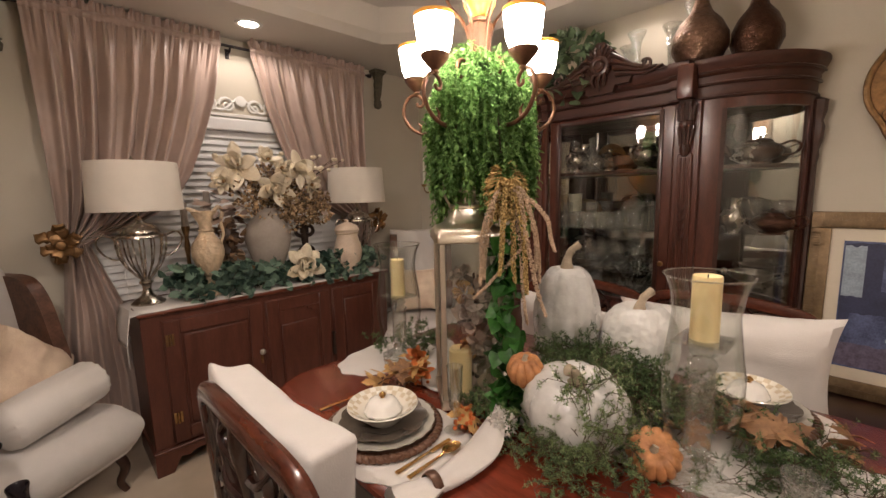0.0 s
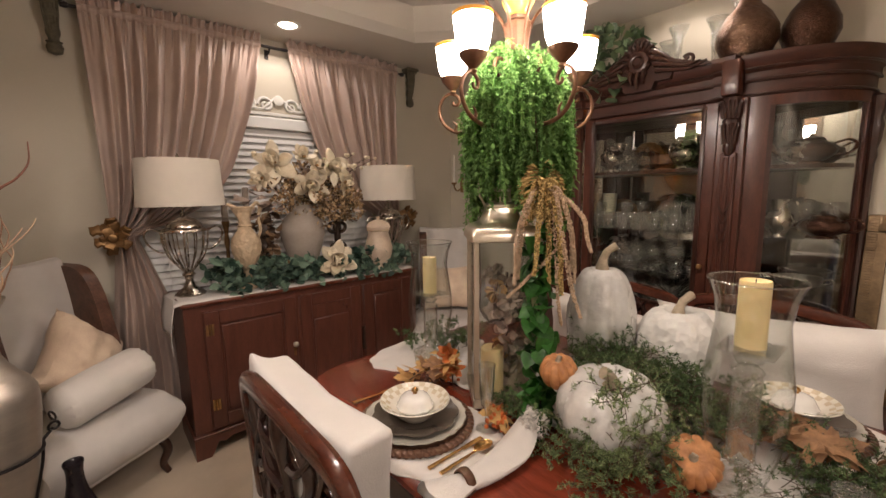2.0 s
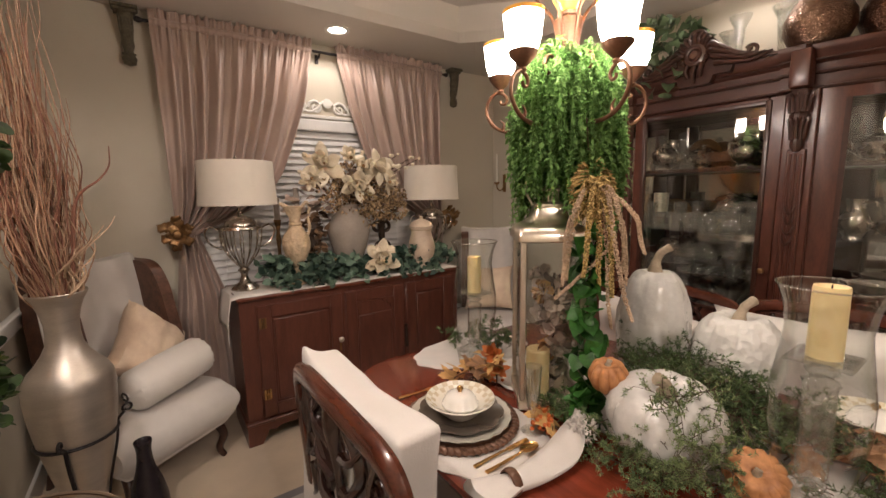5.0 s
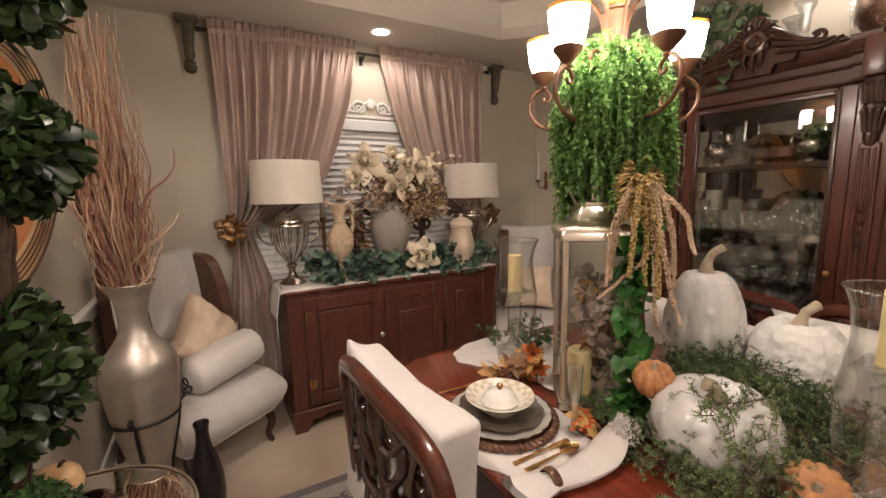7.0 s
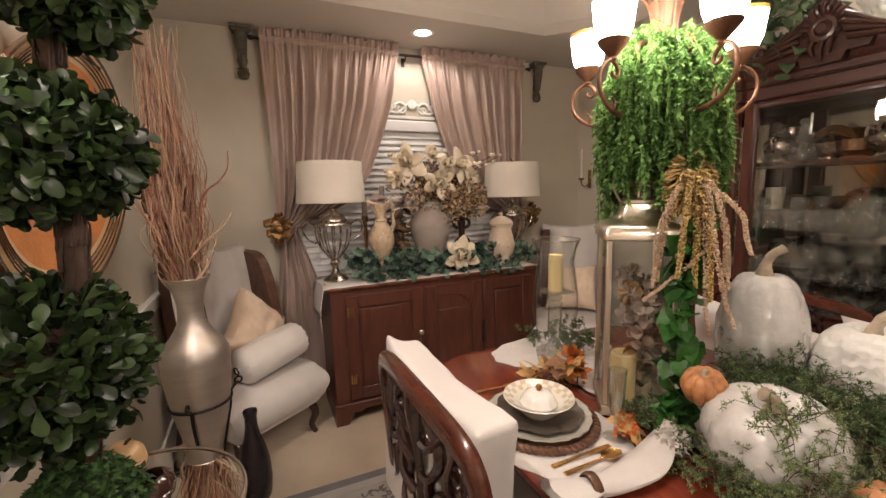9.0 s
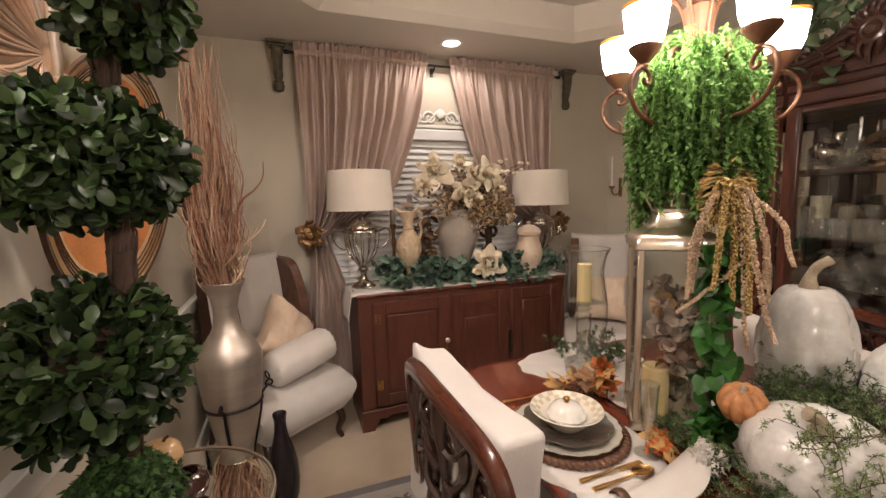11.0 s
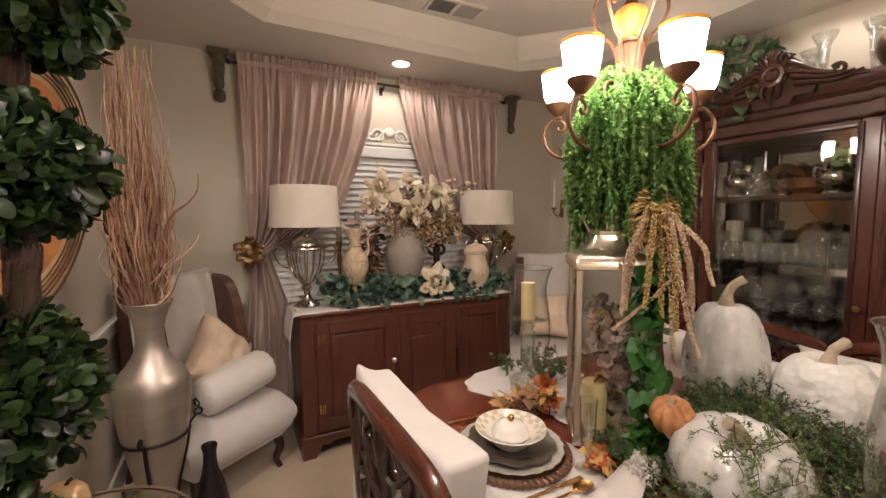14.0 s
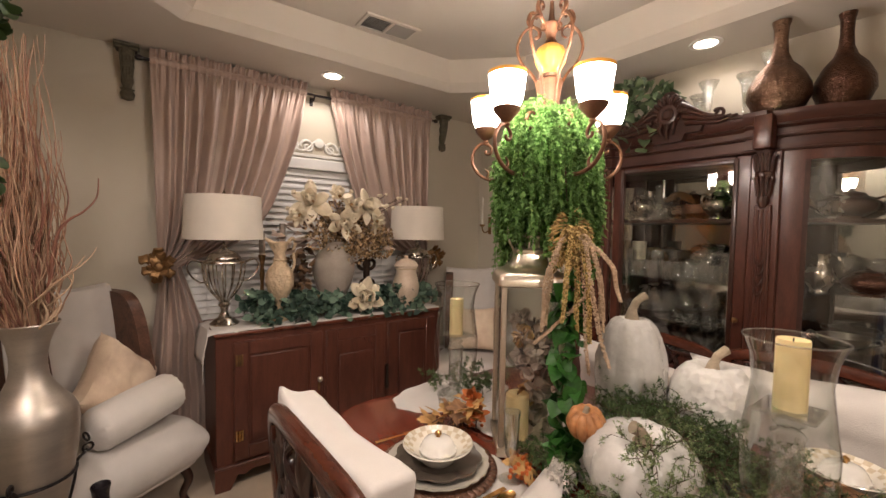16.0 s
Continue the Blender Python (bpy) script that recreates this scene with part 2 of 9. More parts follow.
M["china"] = mat("cream_china", (0.78, 0.735, 0.64), 0.16, vary=0.05, scale=20, bump=0.03, coat=0.4)
M["white_china"] = mat("white_china", (0.78, 0.755, 0.71), 0.15, vary=0.04, scale=20, bump=0.03, coat=0.4)
M["china_check"] = mat("tan_checked_china", (0.62, 0.53, 0.39), 0.18, vary=0.1, scale=30, bump=0.03, coat=0.4)
M["grey_plate"] = mat("grey_plate", (0.47, 0.44, 0.38), 0.25, vary=0.12, scale=20, bump=0.05, coat=0.3)
M["dark_plate"] = mat("dark_taupe_plate", (0.11, 0.088, 0.07), 0.25, vary=0.2, scale=20, bump=0.05, coat=0.3)
M["rattan"] = mat("brown_rattan", (0.13, 0.065, 0.04), 0.32, 0.3, vary=0.35, scale=50, bump=0.4)
M["leaf_autumn"] = mat("tan_maple_leaf", (0.34, 0.17, 0.055), 0.7, vary=0.3, scale=26, bump=0.5, fine=60, island=0.6, col2=(0.55, 0.34, 0.13))
M["leaf_brown"] = mat("brown_maple_leaf", (0.15, 0.070, 0.036), 0.7, vary=0.35, scale=26, bump=0.5, fine=60, island=0.6, col2=(0.28, 0.15, 0.07))
M["orange_petal"] = mat("orange_petal", (0.46, 0.13, 0.03), 0.6, vary=0.3, scale=14, bump=0.1, island=0.5)
M["berry"] = mat("orange_berry", (0.55, 0.14, 0.035), 0.35, vary=0.2, scale=20, bump=0.03)
M["magnolia"] = mat("cream_magnolia", (0.66, 0.55, 0.38), 0.6, vary=0.10, scale=9, bump=0.15, island=0.3, col2=(0.78, 0.70, 0.56))
M["dried_flower"] = mat("dried_hydrangea", (0.22, 0.135, 0.065), 0.85, vary=0.35, scale=12, bump=0.2, island=0.9, col2=(0.44, 0.31, 0.18))
M["mauve_leaf"] = mat("mauve_dried_leaf", (0.33, 0.24, 0.20), 0.75, vary=0.3, scale=12, bump=0.2, island=0.7, col2=(0.50, 0.40, 0.34))
M["tan_ceramic"] = mat("tan_relief_ceramic", (0.56, 0.425, 0.285), 0.55, vary=0.25, scale=28, bump=1.0, fine=60, cells=60)
M["stone_vase"] = mat("grey_stone_vase", (0.33, 0.285, 0.245), 0.75, vary=0.15, scale=10, bump=0.3, fine=70)
M["alabaster"] = mat("peach_alabaster", (0.66, 0.50, 0.37), 0.5, vary=0.1, scale=14, bump=0.1, col2=(0.74, 0.62, 0.50))
M["pewter_dark"] = mat("tarnished_pewter", (0.16, 0.145, 0.125), 0.3, 0.9, vary=0.35, scale=30, bump=0.1)
M["bronze_dark"] = mat("dark_bronze_scroll", (0.06, 0.04, 0.03), 0.38, 0.7, vary=0.35, scale=40, bump=0.2)
M["blind"] = mat("white_blind_slat", (0.74, 0.73, 0.72), 0.5, vary=0.03, bump=0.02)
M["night"] = mat("dark_window_glass", (0.012, 0.014, 0.02), 0.08, vary=0.1, bump=0)
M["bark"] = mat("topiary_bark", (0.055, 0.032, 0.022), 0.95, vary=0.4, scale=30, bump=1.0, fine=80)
M["orange_glaze"] = mat("orange_glaze", (0.58, 0.20, 0.045), 0.25, vary=0.35, scale=4, bump=0.05, coat=0.4)
M["cream_glaze"] = mat("cream_glaze", (0.62, 0.40, 0.20), 0.2, vary=0.15, scale=5, bump=0.03, coat=0.4)
M["brown_glaze"] = mat("brown_glaze", (0.07, 0.03, 0.015), 0.25, vary=0.3, scale=6, bump=0.05, coat=0.4)
M["burgundy"] = mat("brown_ribbed_glass", (0.055, 0.022, 0.016), 0.1, vary=0.2, scale=9, bump=0.02, coat=0.5)
M["copper_panel"] = mat("carved_copper_leaf", (0.50, 0.33, 0.22), 0.38, 0.4, vary=0.25, scale=18, bump=0.25)
M["mirror"] = mat("mirror", (0.82, 0.82, 0.80), 0.02, 1.0, vary=0.01, bump=0)
M["cab_mirror"] = mat("aged_mirror", (0.52, 0.505, 0.48), 0.02, 1.0, vary=0.05, bump=0)
M["gilt_frame"] = mat("gilt_frame", (0.20, 0.135, 0.075), 0.42, 0.65, vary=0.3, scale=40, bump=0.3)
M["mat_board"] = mat("cream_mat_board", (0.66, 0.58, 0.46), 0.8, vary=0.04, bump=0.05)
M["paint_blue"] = mat("painted_blue", (0.035, 0.045, 0.115), 0.5, vary=0.55, scale=14, bump=0.2, col2=(0.085, 0.105, 0.20))
M["paint_dark"] = mat("painted_navy", (0.03, 0.035, 0.08), 0.5, vary=0.4, scale=12, bump=0.2)
M["paint_mauve"] = mat("painted_mauve", (0.11, 0.09, 0.14), 0.5, vary=0.5, scale=40, bump=0.2)
M["paint_pale"] = mat("painted_pale_blue", (0.30, 0.36, 0.43), 0.5, vary=0.4, scale=14, bump=0.2)
M["grey_metal"] = mat("grey_register", (0.30, 0.28, 0.25), 0.5, 0.2, vary=0.1, bump=0.05)
M["floral_grey"] = mat("faded_greige_flower", (0.27, 0.21, 0.17), 0.85, vary=0.3, scale=20, bump=0.2, island=0.6, col2=(0.36, 0.29, 0.24))
M["verdigris"] = mat("weathered_wood_bracket", (0.10, 0.085, 0.055), 0.75, vary=0.45, scale=22, bump=0.6, fine=70)
M["pale_rim"] = mat("pale_metal_rim", (0.42, 0.35, 0.28), 0.35, 0.6, vary=0.15, scale=20, bump=0.05)
M["glass"] = glass_mat("clear_glass")
M["pane"] = glass_mat("cabinet_pane", (0.95, 0.96, 0.95), 1.45)
M["crystal"] = glass_mat("crystal", (0.93, 0.94, 0.93), 2.6, 0.05, 110)
M["cut_crystal"] = glass_mat("cut_crystal", (0.955, 0.965, 0.955), 1.85, 0.05, 60)
M["lead_crystal"] = glass_mat("lead_crystal", (0.96, 0.97, 0.96), 2.3, 0.03)

# ---- building tools ----


def part(name, bm, material, parent=None, label="", smooth=True, m=None):
    """One bmesh as one mesh object, under a thing or a part."""
    bmesh.ops.recalc_face_normals(bm, faces=bm.faces)
    me = bpy.data.meshes.new(name)
    bm.to_mesh(me)
    bm.free()
    if smooth:
        for p in me.polygons:
            p.use_smooth = True
        me.set_sharp_from_angle(angle=radians(38))
    me.materials.append(M[material])
    ob = new(name, me)
    if m is not None:
        ob.matrix_basis = m
    if parent:
        ob.parent = parent
    if label:
        ob["label"] = label
    return ob


def mesh_part(name, verts, faces, material, parent=None, label="", smooth=True, m=None):
    """As part(), for meshes of very many faces."""
    me = bpy.data.meshes.new(name)
    me.from_pydata(verts, [], faces)
    if smooth:
        for p in me.polygons:
            p.use_smooth = True
    me.materials.append(M[material])
    ob = new(name, me)
    if m is not None:
        ob.matrix_basis = m
    if parent:
        ob.parent = parent
    if label:
        ob["label"] = label
    return ob


def thing(name, m, label, category, group="", kind=""):
    ob = new(name)
    ob.empty_display_size = 0.05
    ob.matrix_basis = m
    return tagged(ob, label, category, group, kind)


def add_box(bm, lo, hi, bevel=0.0, m=None, seg=1):
    lo, hi = Vector(lo), Vector(hi)
    vs = bmesh.ops.create_cube(bm, size=1.0)["verts"]
    c, s = (lo + hi) / 2, hi - lo
    for v in vs:
        v.co = Vector((v.co.x * s.x, v.co.y * s.y, v.co.z * s.z)) + c
    if bevel:
        es = list({e for v in vs for e in v.link_edges})
        r = bmesh.ops.bevel(bm, geom=es, offset=bevel, segments=seg, affect="EDGES", profile=0.5)
        vs = list({v for f in r["faces"] for v in f.verts} | {v for v in vs if v.is_valid})
    if m is not None:
        bmesh.ops.transform(bm, matrix=m, verts=vs)
    return vs


def box(lo, hi, bevel=0.004, seg=1):
    bm = bmesh.new()
    add_box(bm, lo, hi, bevel, None, seg)
    return bm


def add_lathe(bm, prof, seg=28, m=None, wave=None, closed=False):
    """Turns a profile of (radius, height) about z. wave(angle, i) scales the radius."""
    rings = []
    for i, (r, z) in enumerate(prof):
        if r < 1e-5:
            rings.append([bm.verts.new((0, 0, z))])
            continue
        ring = []
        for k in range(seg):
            a = 2 * math.pi * k / seg
            q = r * (wave(a, i) if wave else 1)
            ring.append(bm.verts.new((q * math.cos(a), q * math.sin(a), z)))
        rings.append(ring)
    for a, b in zip(rings, rings[1:]):
        if len(a) == 1 and len(b) == 1:
            continue
        for k in range(seg):
            j = (k + 1) % seg
            if len(a) == 1:
                bm.faces.new((a[0], b[j], b[k]))
            elif len(b) == 1:
                bm.faces.new((a[k], a[j], b[0]))
            else:
                bm.faces.new((a[k], a[j], b[j], b[k]))
    vs = [v for r in rings for v in r]
    if m is not None:
        bmesh.ops.transform(bm, matrix=m, verts=vs)
    return vs


def lathe(prof, seg=28, wave=None, m=None):
    bm = bmesh.new()
    add_lathe(bm, prof, seg, m, wave)
    return bm


def smooth_path(pts, per=6):
    """Catmull-Rom through the points."""
    p = [Vector(q) for q in pts]
    p = [p[0] * 2 - p[1]] + p + [p[-1] * 2 - p[-2]]
    out = []
    for i in range(1, len(p) - 2):
        a, b, c, d = p[i - 1:i + 3]
        for k in range(per):
            t = k / per
            out.append(0.5 * ((2 * b) + (c - a) * t + (2 * a - 5 * b + 4 * c - d) * t * t + (3 * b - a - 3 * c + d) * t ** 3))
    out.append(p[-2])
    return out


def add_tube(bm, pts, r, seg=8, flat=1.0, cap=True, m=None):
    """Sweeps a round or flattened section along points; r is a radius or a function of 0..1."""
    pts = [Vector(p) for p in pts]
    n = len(pts)
    up = Vector((0, 0, 1))
    rings = []
    for i, p in enumerate(pts):
        d = (pts[min(i + 1, n - 1)] - pts[max(i - 1, 0)]).normalized()
        if abs(d.dot(up)) > 0.95:
            up = Vector((1, 0, 0)) if abs(d.x) < 0.9 else Vector((0, 1, 0))
        s = d.cross(up).normalized()
        u = s.cross(d).normalized()
        up = u
        rr = r(i / max(1, n - 1)) if callable(r) else r
        rings.append([bm.verts.new(p + s * rr * math.cos(2 * math.pi * k / seg) + u * rr * flat * math.sin(2 * math.pi * k / seg)) for k in range(seg)])
    for a, b in zip(rings, rings[1:]):
        for k in range(seg):
            j = (k + 1) % seg
            bm.faces.new((a[k], a[j], b[j], b[k]))
    if cap:
        bm.faces.new(rings[0][::-1])
        bm.faces.new(rings[-1])
    vs = [v for q in rings for v in q]
    if m is not None:
        bmesh.ops.transform(bm, matrix=m, verts=vs)
    return vs


def tube(pts, r, seg=8, flat=1.0):
    bm = bmesh.new()
    add_tube(bm, pts, r, seg, flat)
    return bm


def spiral(cx, cz, r0, r1, a0, turns, n=18):
    """Points of a scroll in the x-z plane."""
    return [(cx + (r0 + (r1 - r0) * i / n) * math.cos(a0 + 2 * math.pi * turns * i / n), 0,
             cz + (r0 + (r1 - r0) * i / n) * math.sin(a0 + 2 * math.pi * turns * i / n)) for i in range(n + 1)]


def pillow_bm(w, h, d, seed=0, pinch=0.10, n=18, box_edge=0.0, creases=0.006):
    """A stuffed cushion in the x-z plane, thickness along y; box_edge makes squared sides."""
    bm = bmesh.new()
    rows = {}
    for side in (-1, 1):
        for i in range(n + 1):
            for j in range(n + 1):
                u, v = 2 * i / n - 1, 2 * j / n - 1
                e = (1 - u ** 4) * (1 - v ** 4)
                t = max(0, e) ** (0.42 if not box_edge else 0.22)
                sx = 1 - pinch * (1 - v * v) * abs(u) ** 3 * 0.6
                sz = 1 - pinch * (1 - u * u) * abs(v) ** 3 * 0.6
                cr = creases * noise.noise(Vector((u * 3.1 + seed, v * 2.7, side * 3.0 + seed * 1.7)))
                cr += creases * 0.5 * noise.noise(Vector((u * 8 + seed, v * 7, side * 5.0)))
                y = side * (d / 2 * t) + cr * t
                if (i in (0, n) or j in (0, n)):
                    key = (i, j)
                    if key not in rows:
                        rows[key] = bm.verts.new((u * w / 2 * sx, 0, v * h / 2 * sz))
                else:
                    rows[(side, i, j)] = bm.verts.new((u * w / 2 * sx, y, v * h / 2 * sz))

    def g(side, i, j):
        return rows[(i, j)] if (i in (0, n) or j in (0, n)) else rows[(side, i, j)]
    for side in (-1, 1):
        for i in range(n):
            for j in range(n):
                f = (g(side, i, j), g(side, i + 1, j), g(side, i + 1, j + 1), g(side, i, j + 1))
                bm.faces.new(f if side < 0 else f[::-1])
    return bm


def leaf_faces(verts, faces, base, direction, up, length, width, curl=0.25, seg=3, shape=None):
    """A curved, folded leaf added to vertex and face lists."""
    d = direction.normalized()
    s = d.cross(up)
    s = s.normalized() if s.length > 1e-4 else d.orthogonal().normalized()
    u = s.cross(d).normalized()
    start = len(verts)
    for i in range(seg + 1):
        t = i / seg
        w = width * (shape(t) if shape else math.sin(math.pi * min(0.98, 0.06 + 0.92 * t)) ** 0.8) / 2
        c = base + d * (length * t) - u * (curl * length * t * t)
        verts.extend(((c - s * w + u * w * 0.3)[:], c[:], (c + s * w + u * w * 0.3)[:]))
    for i in range(seg):
        a = start + i * 3
        faces.append((a, a + 1, a + 4, a + 3))
        faces.append((a + 1, a + 2, a + 5, a + 4))


def rnd_dir(rng):
    while True:
        v = Vector((rng.uniform(-1, 1), rng.uniform(-1, 1), rng.uniform(-1, 1)))
        if 0.1 < v.length < 1:
            return v.normalized()

# ---- the room ----
XW, XE, YN, YS, ZC = -0.25, 2.98, 3.72, -1.6, 2.42
TRAY_Z = 2.60


def struct(name, bm, material, label, category, smooth=False):
    ob = part(name, bm, material, None, "", smooth)
    return tagged(ob, label, category, kind="structure")


floor_ob = struct("floor", box((XW - 0.3, YS - 0.3, -0.12), (XE + 0.3, YN + 0.3, 0), 0), "carpet", "beige carpeted floor of the dining room", "floor")

# window opening in the north wall
WX0, WX1, WZ0, WZ1 = 0.48, 2.12, 0.62, 1.92
bm = bmesh.new()
for lo, hi in (((XW - 0.15, YN, 0), (WX0, YN + 0.15, ZC + 0.3)), ((WX1, YN, 0), (XE + 0.15, YN + 0.15, ZC + 0.3)),
               ((WX0, YN, 0), (WX1, YN + 0.15, WZ0)), ((WX0, YN, WZ1), (WX1, YN + 0.15, ZC + 0.3))):
    add_box(bm, lo, hi)
struct("wall_north", bm, "wall", "greige painted window wall", "wall")
struct("wall_east", box((XE, YS, 0), (XE + 0.15, YN, ZC + 0.3), 0), "wall", "greige painted wall behind the china cabinet", "wall")
struct("wall_west", box((XW - 0.15, YS, 0), (XW, YN, ZC + 0.3), 0), "wall", "greige painted side wall with a chair rail", "wall")
struct("wall_south", box((XW - 0.15, YS - 0.15, 0), (XE + 0.15, YS, ZC + 0.3), 0), "wall", "greige painted wall behind the table", "wall")

# ceiling: a soffit ring with clipped corners round a raised tray
tx0, tx1, ty0, ty1, tc = 0.12, 2.57, 0.00, 3.17, 0.40
inner = [(tx0 + tc, ty0), (tx1 - tc, ty0), (tx1, ty0 + tc), (tx1, ty1 - tc), (tx1 - tc, ty1), (tx0 + tc, ty1), (tx0, ty1 - tc), (tx0, ty0 + tc)]
outer = [(tx0 + tc, YS), (tx1 - tc, YS), (XE, ty0 + tc), (XE, ty1 - tc), (tx1 - tc, YN), (tx0 + tc, YN), (XW, ty1 - tc), (XW, ty0 + tc)]
corner = {1: (XE, YS), 3: (XE, YN), 5: (XW, YN), 7: (XW, YS)}
bm = bmesh.new()
vi = [bm.verts.new((x, y, ZC)) for x, y in inner]
vo = [bm.verts.new((x, y, ZC)) for x, y in outer]
cove = [bm.verts.new((x + (1.38 - x) * 0.045, y + (1.63 - y) * 0.03, ZC + 0.05)) for x, y in inner]
vt = [bm.verts.new((x + (1.38 - x) * 0.11, y + (1.63 - y) * 0.07, TRAY_Z)) for x, y in inner]
for k in range(8):
    j = (k + 1) % 8
    if k in corner:
        c = bm.verts.new((*corner[k], ZC))
        bm.faces.new((vi[k], vo[k], c, vo[j], vi[j]))
    else:
        bm.faces.new((vi[k], vo[k], vo[j], vi[j]))
    bm.faces.new((vi[k], vi[j], cove[j], cove[k]))
    bm.faces.new((cove[k], cove[j], vt[j], vt[k]))
bm.faces.new(vt)
add_box(bm, (XW - 0.15, YS - 0.15, TRAY_Z + 0.02), (XE + 0.15, YN + 0.15, TRAY_Z + 0.12))
struct("ceiling", bm, "ceiling", "cream painted tray ceiling with a soffit", "ceiling")

# chair rail and baseboards of the west wall
bm = bmesh.new()
add_box(bm, (XW, YS, 0.80), (XW + 0.022, YN, 0.87), 0.006)
add_box(bm, (XW, YS, 0.865), (XW + 0.034, YN, 0.885), 0.004)
struct("trim_chair_rail", bm, "white_trim", "white painted chair rail moulding", "chair rail")
bm = bmesh.new()
add_box(bm, (XW, YS, 0), (XW + 0.016, YN, 0.11), 0.004)
add_box(bm, (XW + 0.016, YN - 0.016, 0), (XE - 0.016, YN, 0.11), 0.004)
add_box(bm, (XE - 0.016, YS, 0), (XE, YN, 0.11), 0.004)
struct("baseboard", bm, "white_trim", "white painted baseboard along the walls", "baseboard")

# window with sashes and blind
win = thing("window_1", pose(0, 0, 0), "white framed window with night-dark panes behind a blind", "window", kind="structure")
for n_, lo, hi in (("frame_side", (WX0, YN + 0.03, WZ0), (WX0 + 0.05, YN + 0.10, WZ1)), ("frame_side", (WX1 - 0.05, YN + 0.03, WZ0), (WX1, YN + 0.10, WZ1)),
                   ("frame_head", (WX0 + 0.05, YN + 0.03, WZ1 - 0.05), (WX1 - 0.05, YN + 0.10, WZ1)), ("frame_foot", (WX0 + 0.05, YN + 0.03, WZ0), (WX1 - 0.05, YN + 0.10, WZ0 + 0.05)),
                   ("meeting_rail", (WX0 + 0.05, YN + 0.04, 1.25), (WX1 - 0.05, YN + 0.09, 1.29))):
    part(n_, box(lo, hi, 0.004), "white_trim", win, smooth=False)
part("pane", box((WX0 + 0.05, YN + 0.06, WZ0 + 0.05), (WX1 - 0.05, YN + 0.066, 1.25), 0), "night", win, "dark glass pane", False)
part("pane", box((WX0 + 0.05, YN + 0.06, 1.29), (WX1 - 0.05, YN + 0.066, WZ1 - 0.05), 0), "night", win, "dark glass pane", False)
part("window_sill", box((WX0 - 0.04, YN - 0.05, WZ0 - 0.03), (WX1 + 0.04, YN + 0.03, WZ0), 0.005), "white_trim", win, smooth=False)

blind = thing("window_blind", pose(0, 0, 0), "white slatted blind hanging in the window, slats half open", "blind")
part("headrail", box((WX0 + 0.01, YN - 0.035, WZ1 - 0.085), (WX1 - 0.01, YN + 0.025, WZ1 - 0.01), 0.006), "blind", blind)
slat = bmesh.new()
w_ = WX1 - WX0 - 0.03
pts = []
for k in range(5):
    a = k / 4 - 0.5
    pts.append((a * 0.05, 0.003 * (1 - 4 * a * a)))
for (y0, z0), (y1, z1) in zip(pts, pts[1:]):
    q = [slat.verts.new(p) for p in ((-w_ / 2, y0, z0), (w_ / 2, y0, z0), (w_ / 2, y1, z1), (-w_ / 2, y1, z1))]
    slat.faces.new(q)
    q = [slat.verts.new(p) for p in ((-w_ / 2, y0, z0 - 0.003), (-w_ / 2, y1, z1 - 0.003), (w_ / 2, y1, z1 - 0.003), (w_ / 2, y0, z0 - 0.003))]
    slat.faces.new(q)
first = part("slat", slat, "blind", blind, m=pose((WX0 + WX1) / 2, YN - 0.005, WZ1 - 0.11, 64))
z_ = WZ1 - 0.11 - 0.044
while z_ > WZ0 + 0.03:
    s_ = new("slat", first.data)
    s_.parent, s_.matrix_basis = blind, pose((WX0 + WX1) / 2, YN - 0.005, z_, 64)
    z_ -= 0.044
for x_ in (WX0 + 0.2, (WX0 + WX1) / 2, WX1 - 0.2):
    part("ladder_cord", tube([(x_, YN - 0.034, WZ0 + 0.02), (x_, YN - 0.034, WZ1 - 0.05)], 0.0016, 5), "blind", blind)


# ---- built work: recessed lights, seen and added, vent ----
def seen_or_added_light(x, y):
    t = thing("seen_or_added_light", pose(x, y, ZC), "lit round white recessed ceiling light, two seen and three added", "ceiling light", "recessed ceiling lights")
    part("trim_ring", lathe([(0.055, -0.004), (0.075, -0.006), (0.078, -0.001), (0.078, 0.0)], 32), "white_trim", t)
    part("lens", lathe([(0, -0.003), (0.03, -0.0035), (0.055, -0.003)], 32), "lit_lens", t)


# fixtures for all five, the three added fill lights too
for dx, dy, watts in DOWN_AND_FILL_LIGHTS:
    seen_or_added_light(dx, dy)

vent = thing("ceiling_vent", pose(1.52, 2.92, TRAY_Z, 0, 0, -3), "grey metal air register in the ceiling", "air vent")
part("backing", box((-0.15, -0.07, -0.004), (0.15, 0.07, -0.001), 0), "iron", vent, smooth=False)
for lo, hi in (((-0.17, -0.09, -0.012), (0.17, -0.07, 0)), ((-0.17, 0.07, -0.012), (0.17, 0.09, 0)), ((-0.17, -0.07, -0.012), (-0.15, 0.07, 0)), ((0.15, -0.07, -0.012), (0.17, 0.07, 0)), ((-0.01, -0.07, -0.012), (0.01, 0.07, 0))):
    part("frame", box(lo, hi, 0.002), "ceiling", vent, smooth=False)
sl = part("slat", box((-0.07, -0.005, -0.001), (0.07, 0.005, 0.001), 0), "grey_metal", vent, smooth=False, m=pose(-0.08, -0.06, -0.008, 35))
for k in range(1, 18):
    o_ = new("slat", sl.data)
    o_.parent = vent
    o_.matrix_basis = pose(-0.08 + 0.16 * (k % 2), -0.06 + 0.015 * (k // 2), -0.008, 35 if k % 2 == 0 else -35)


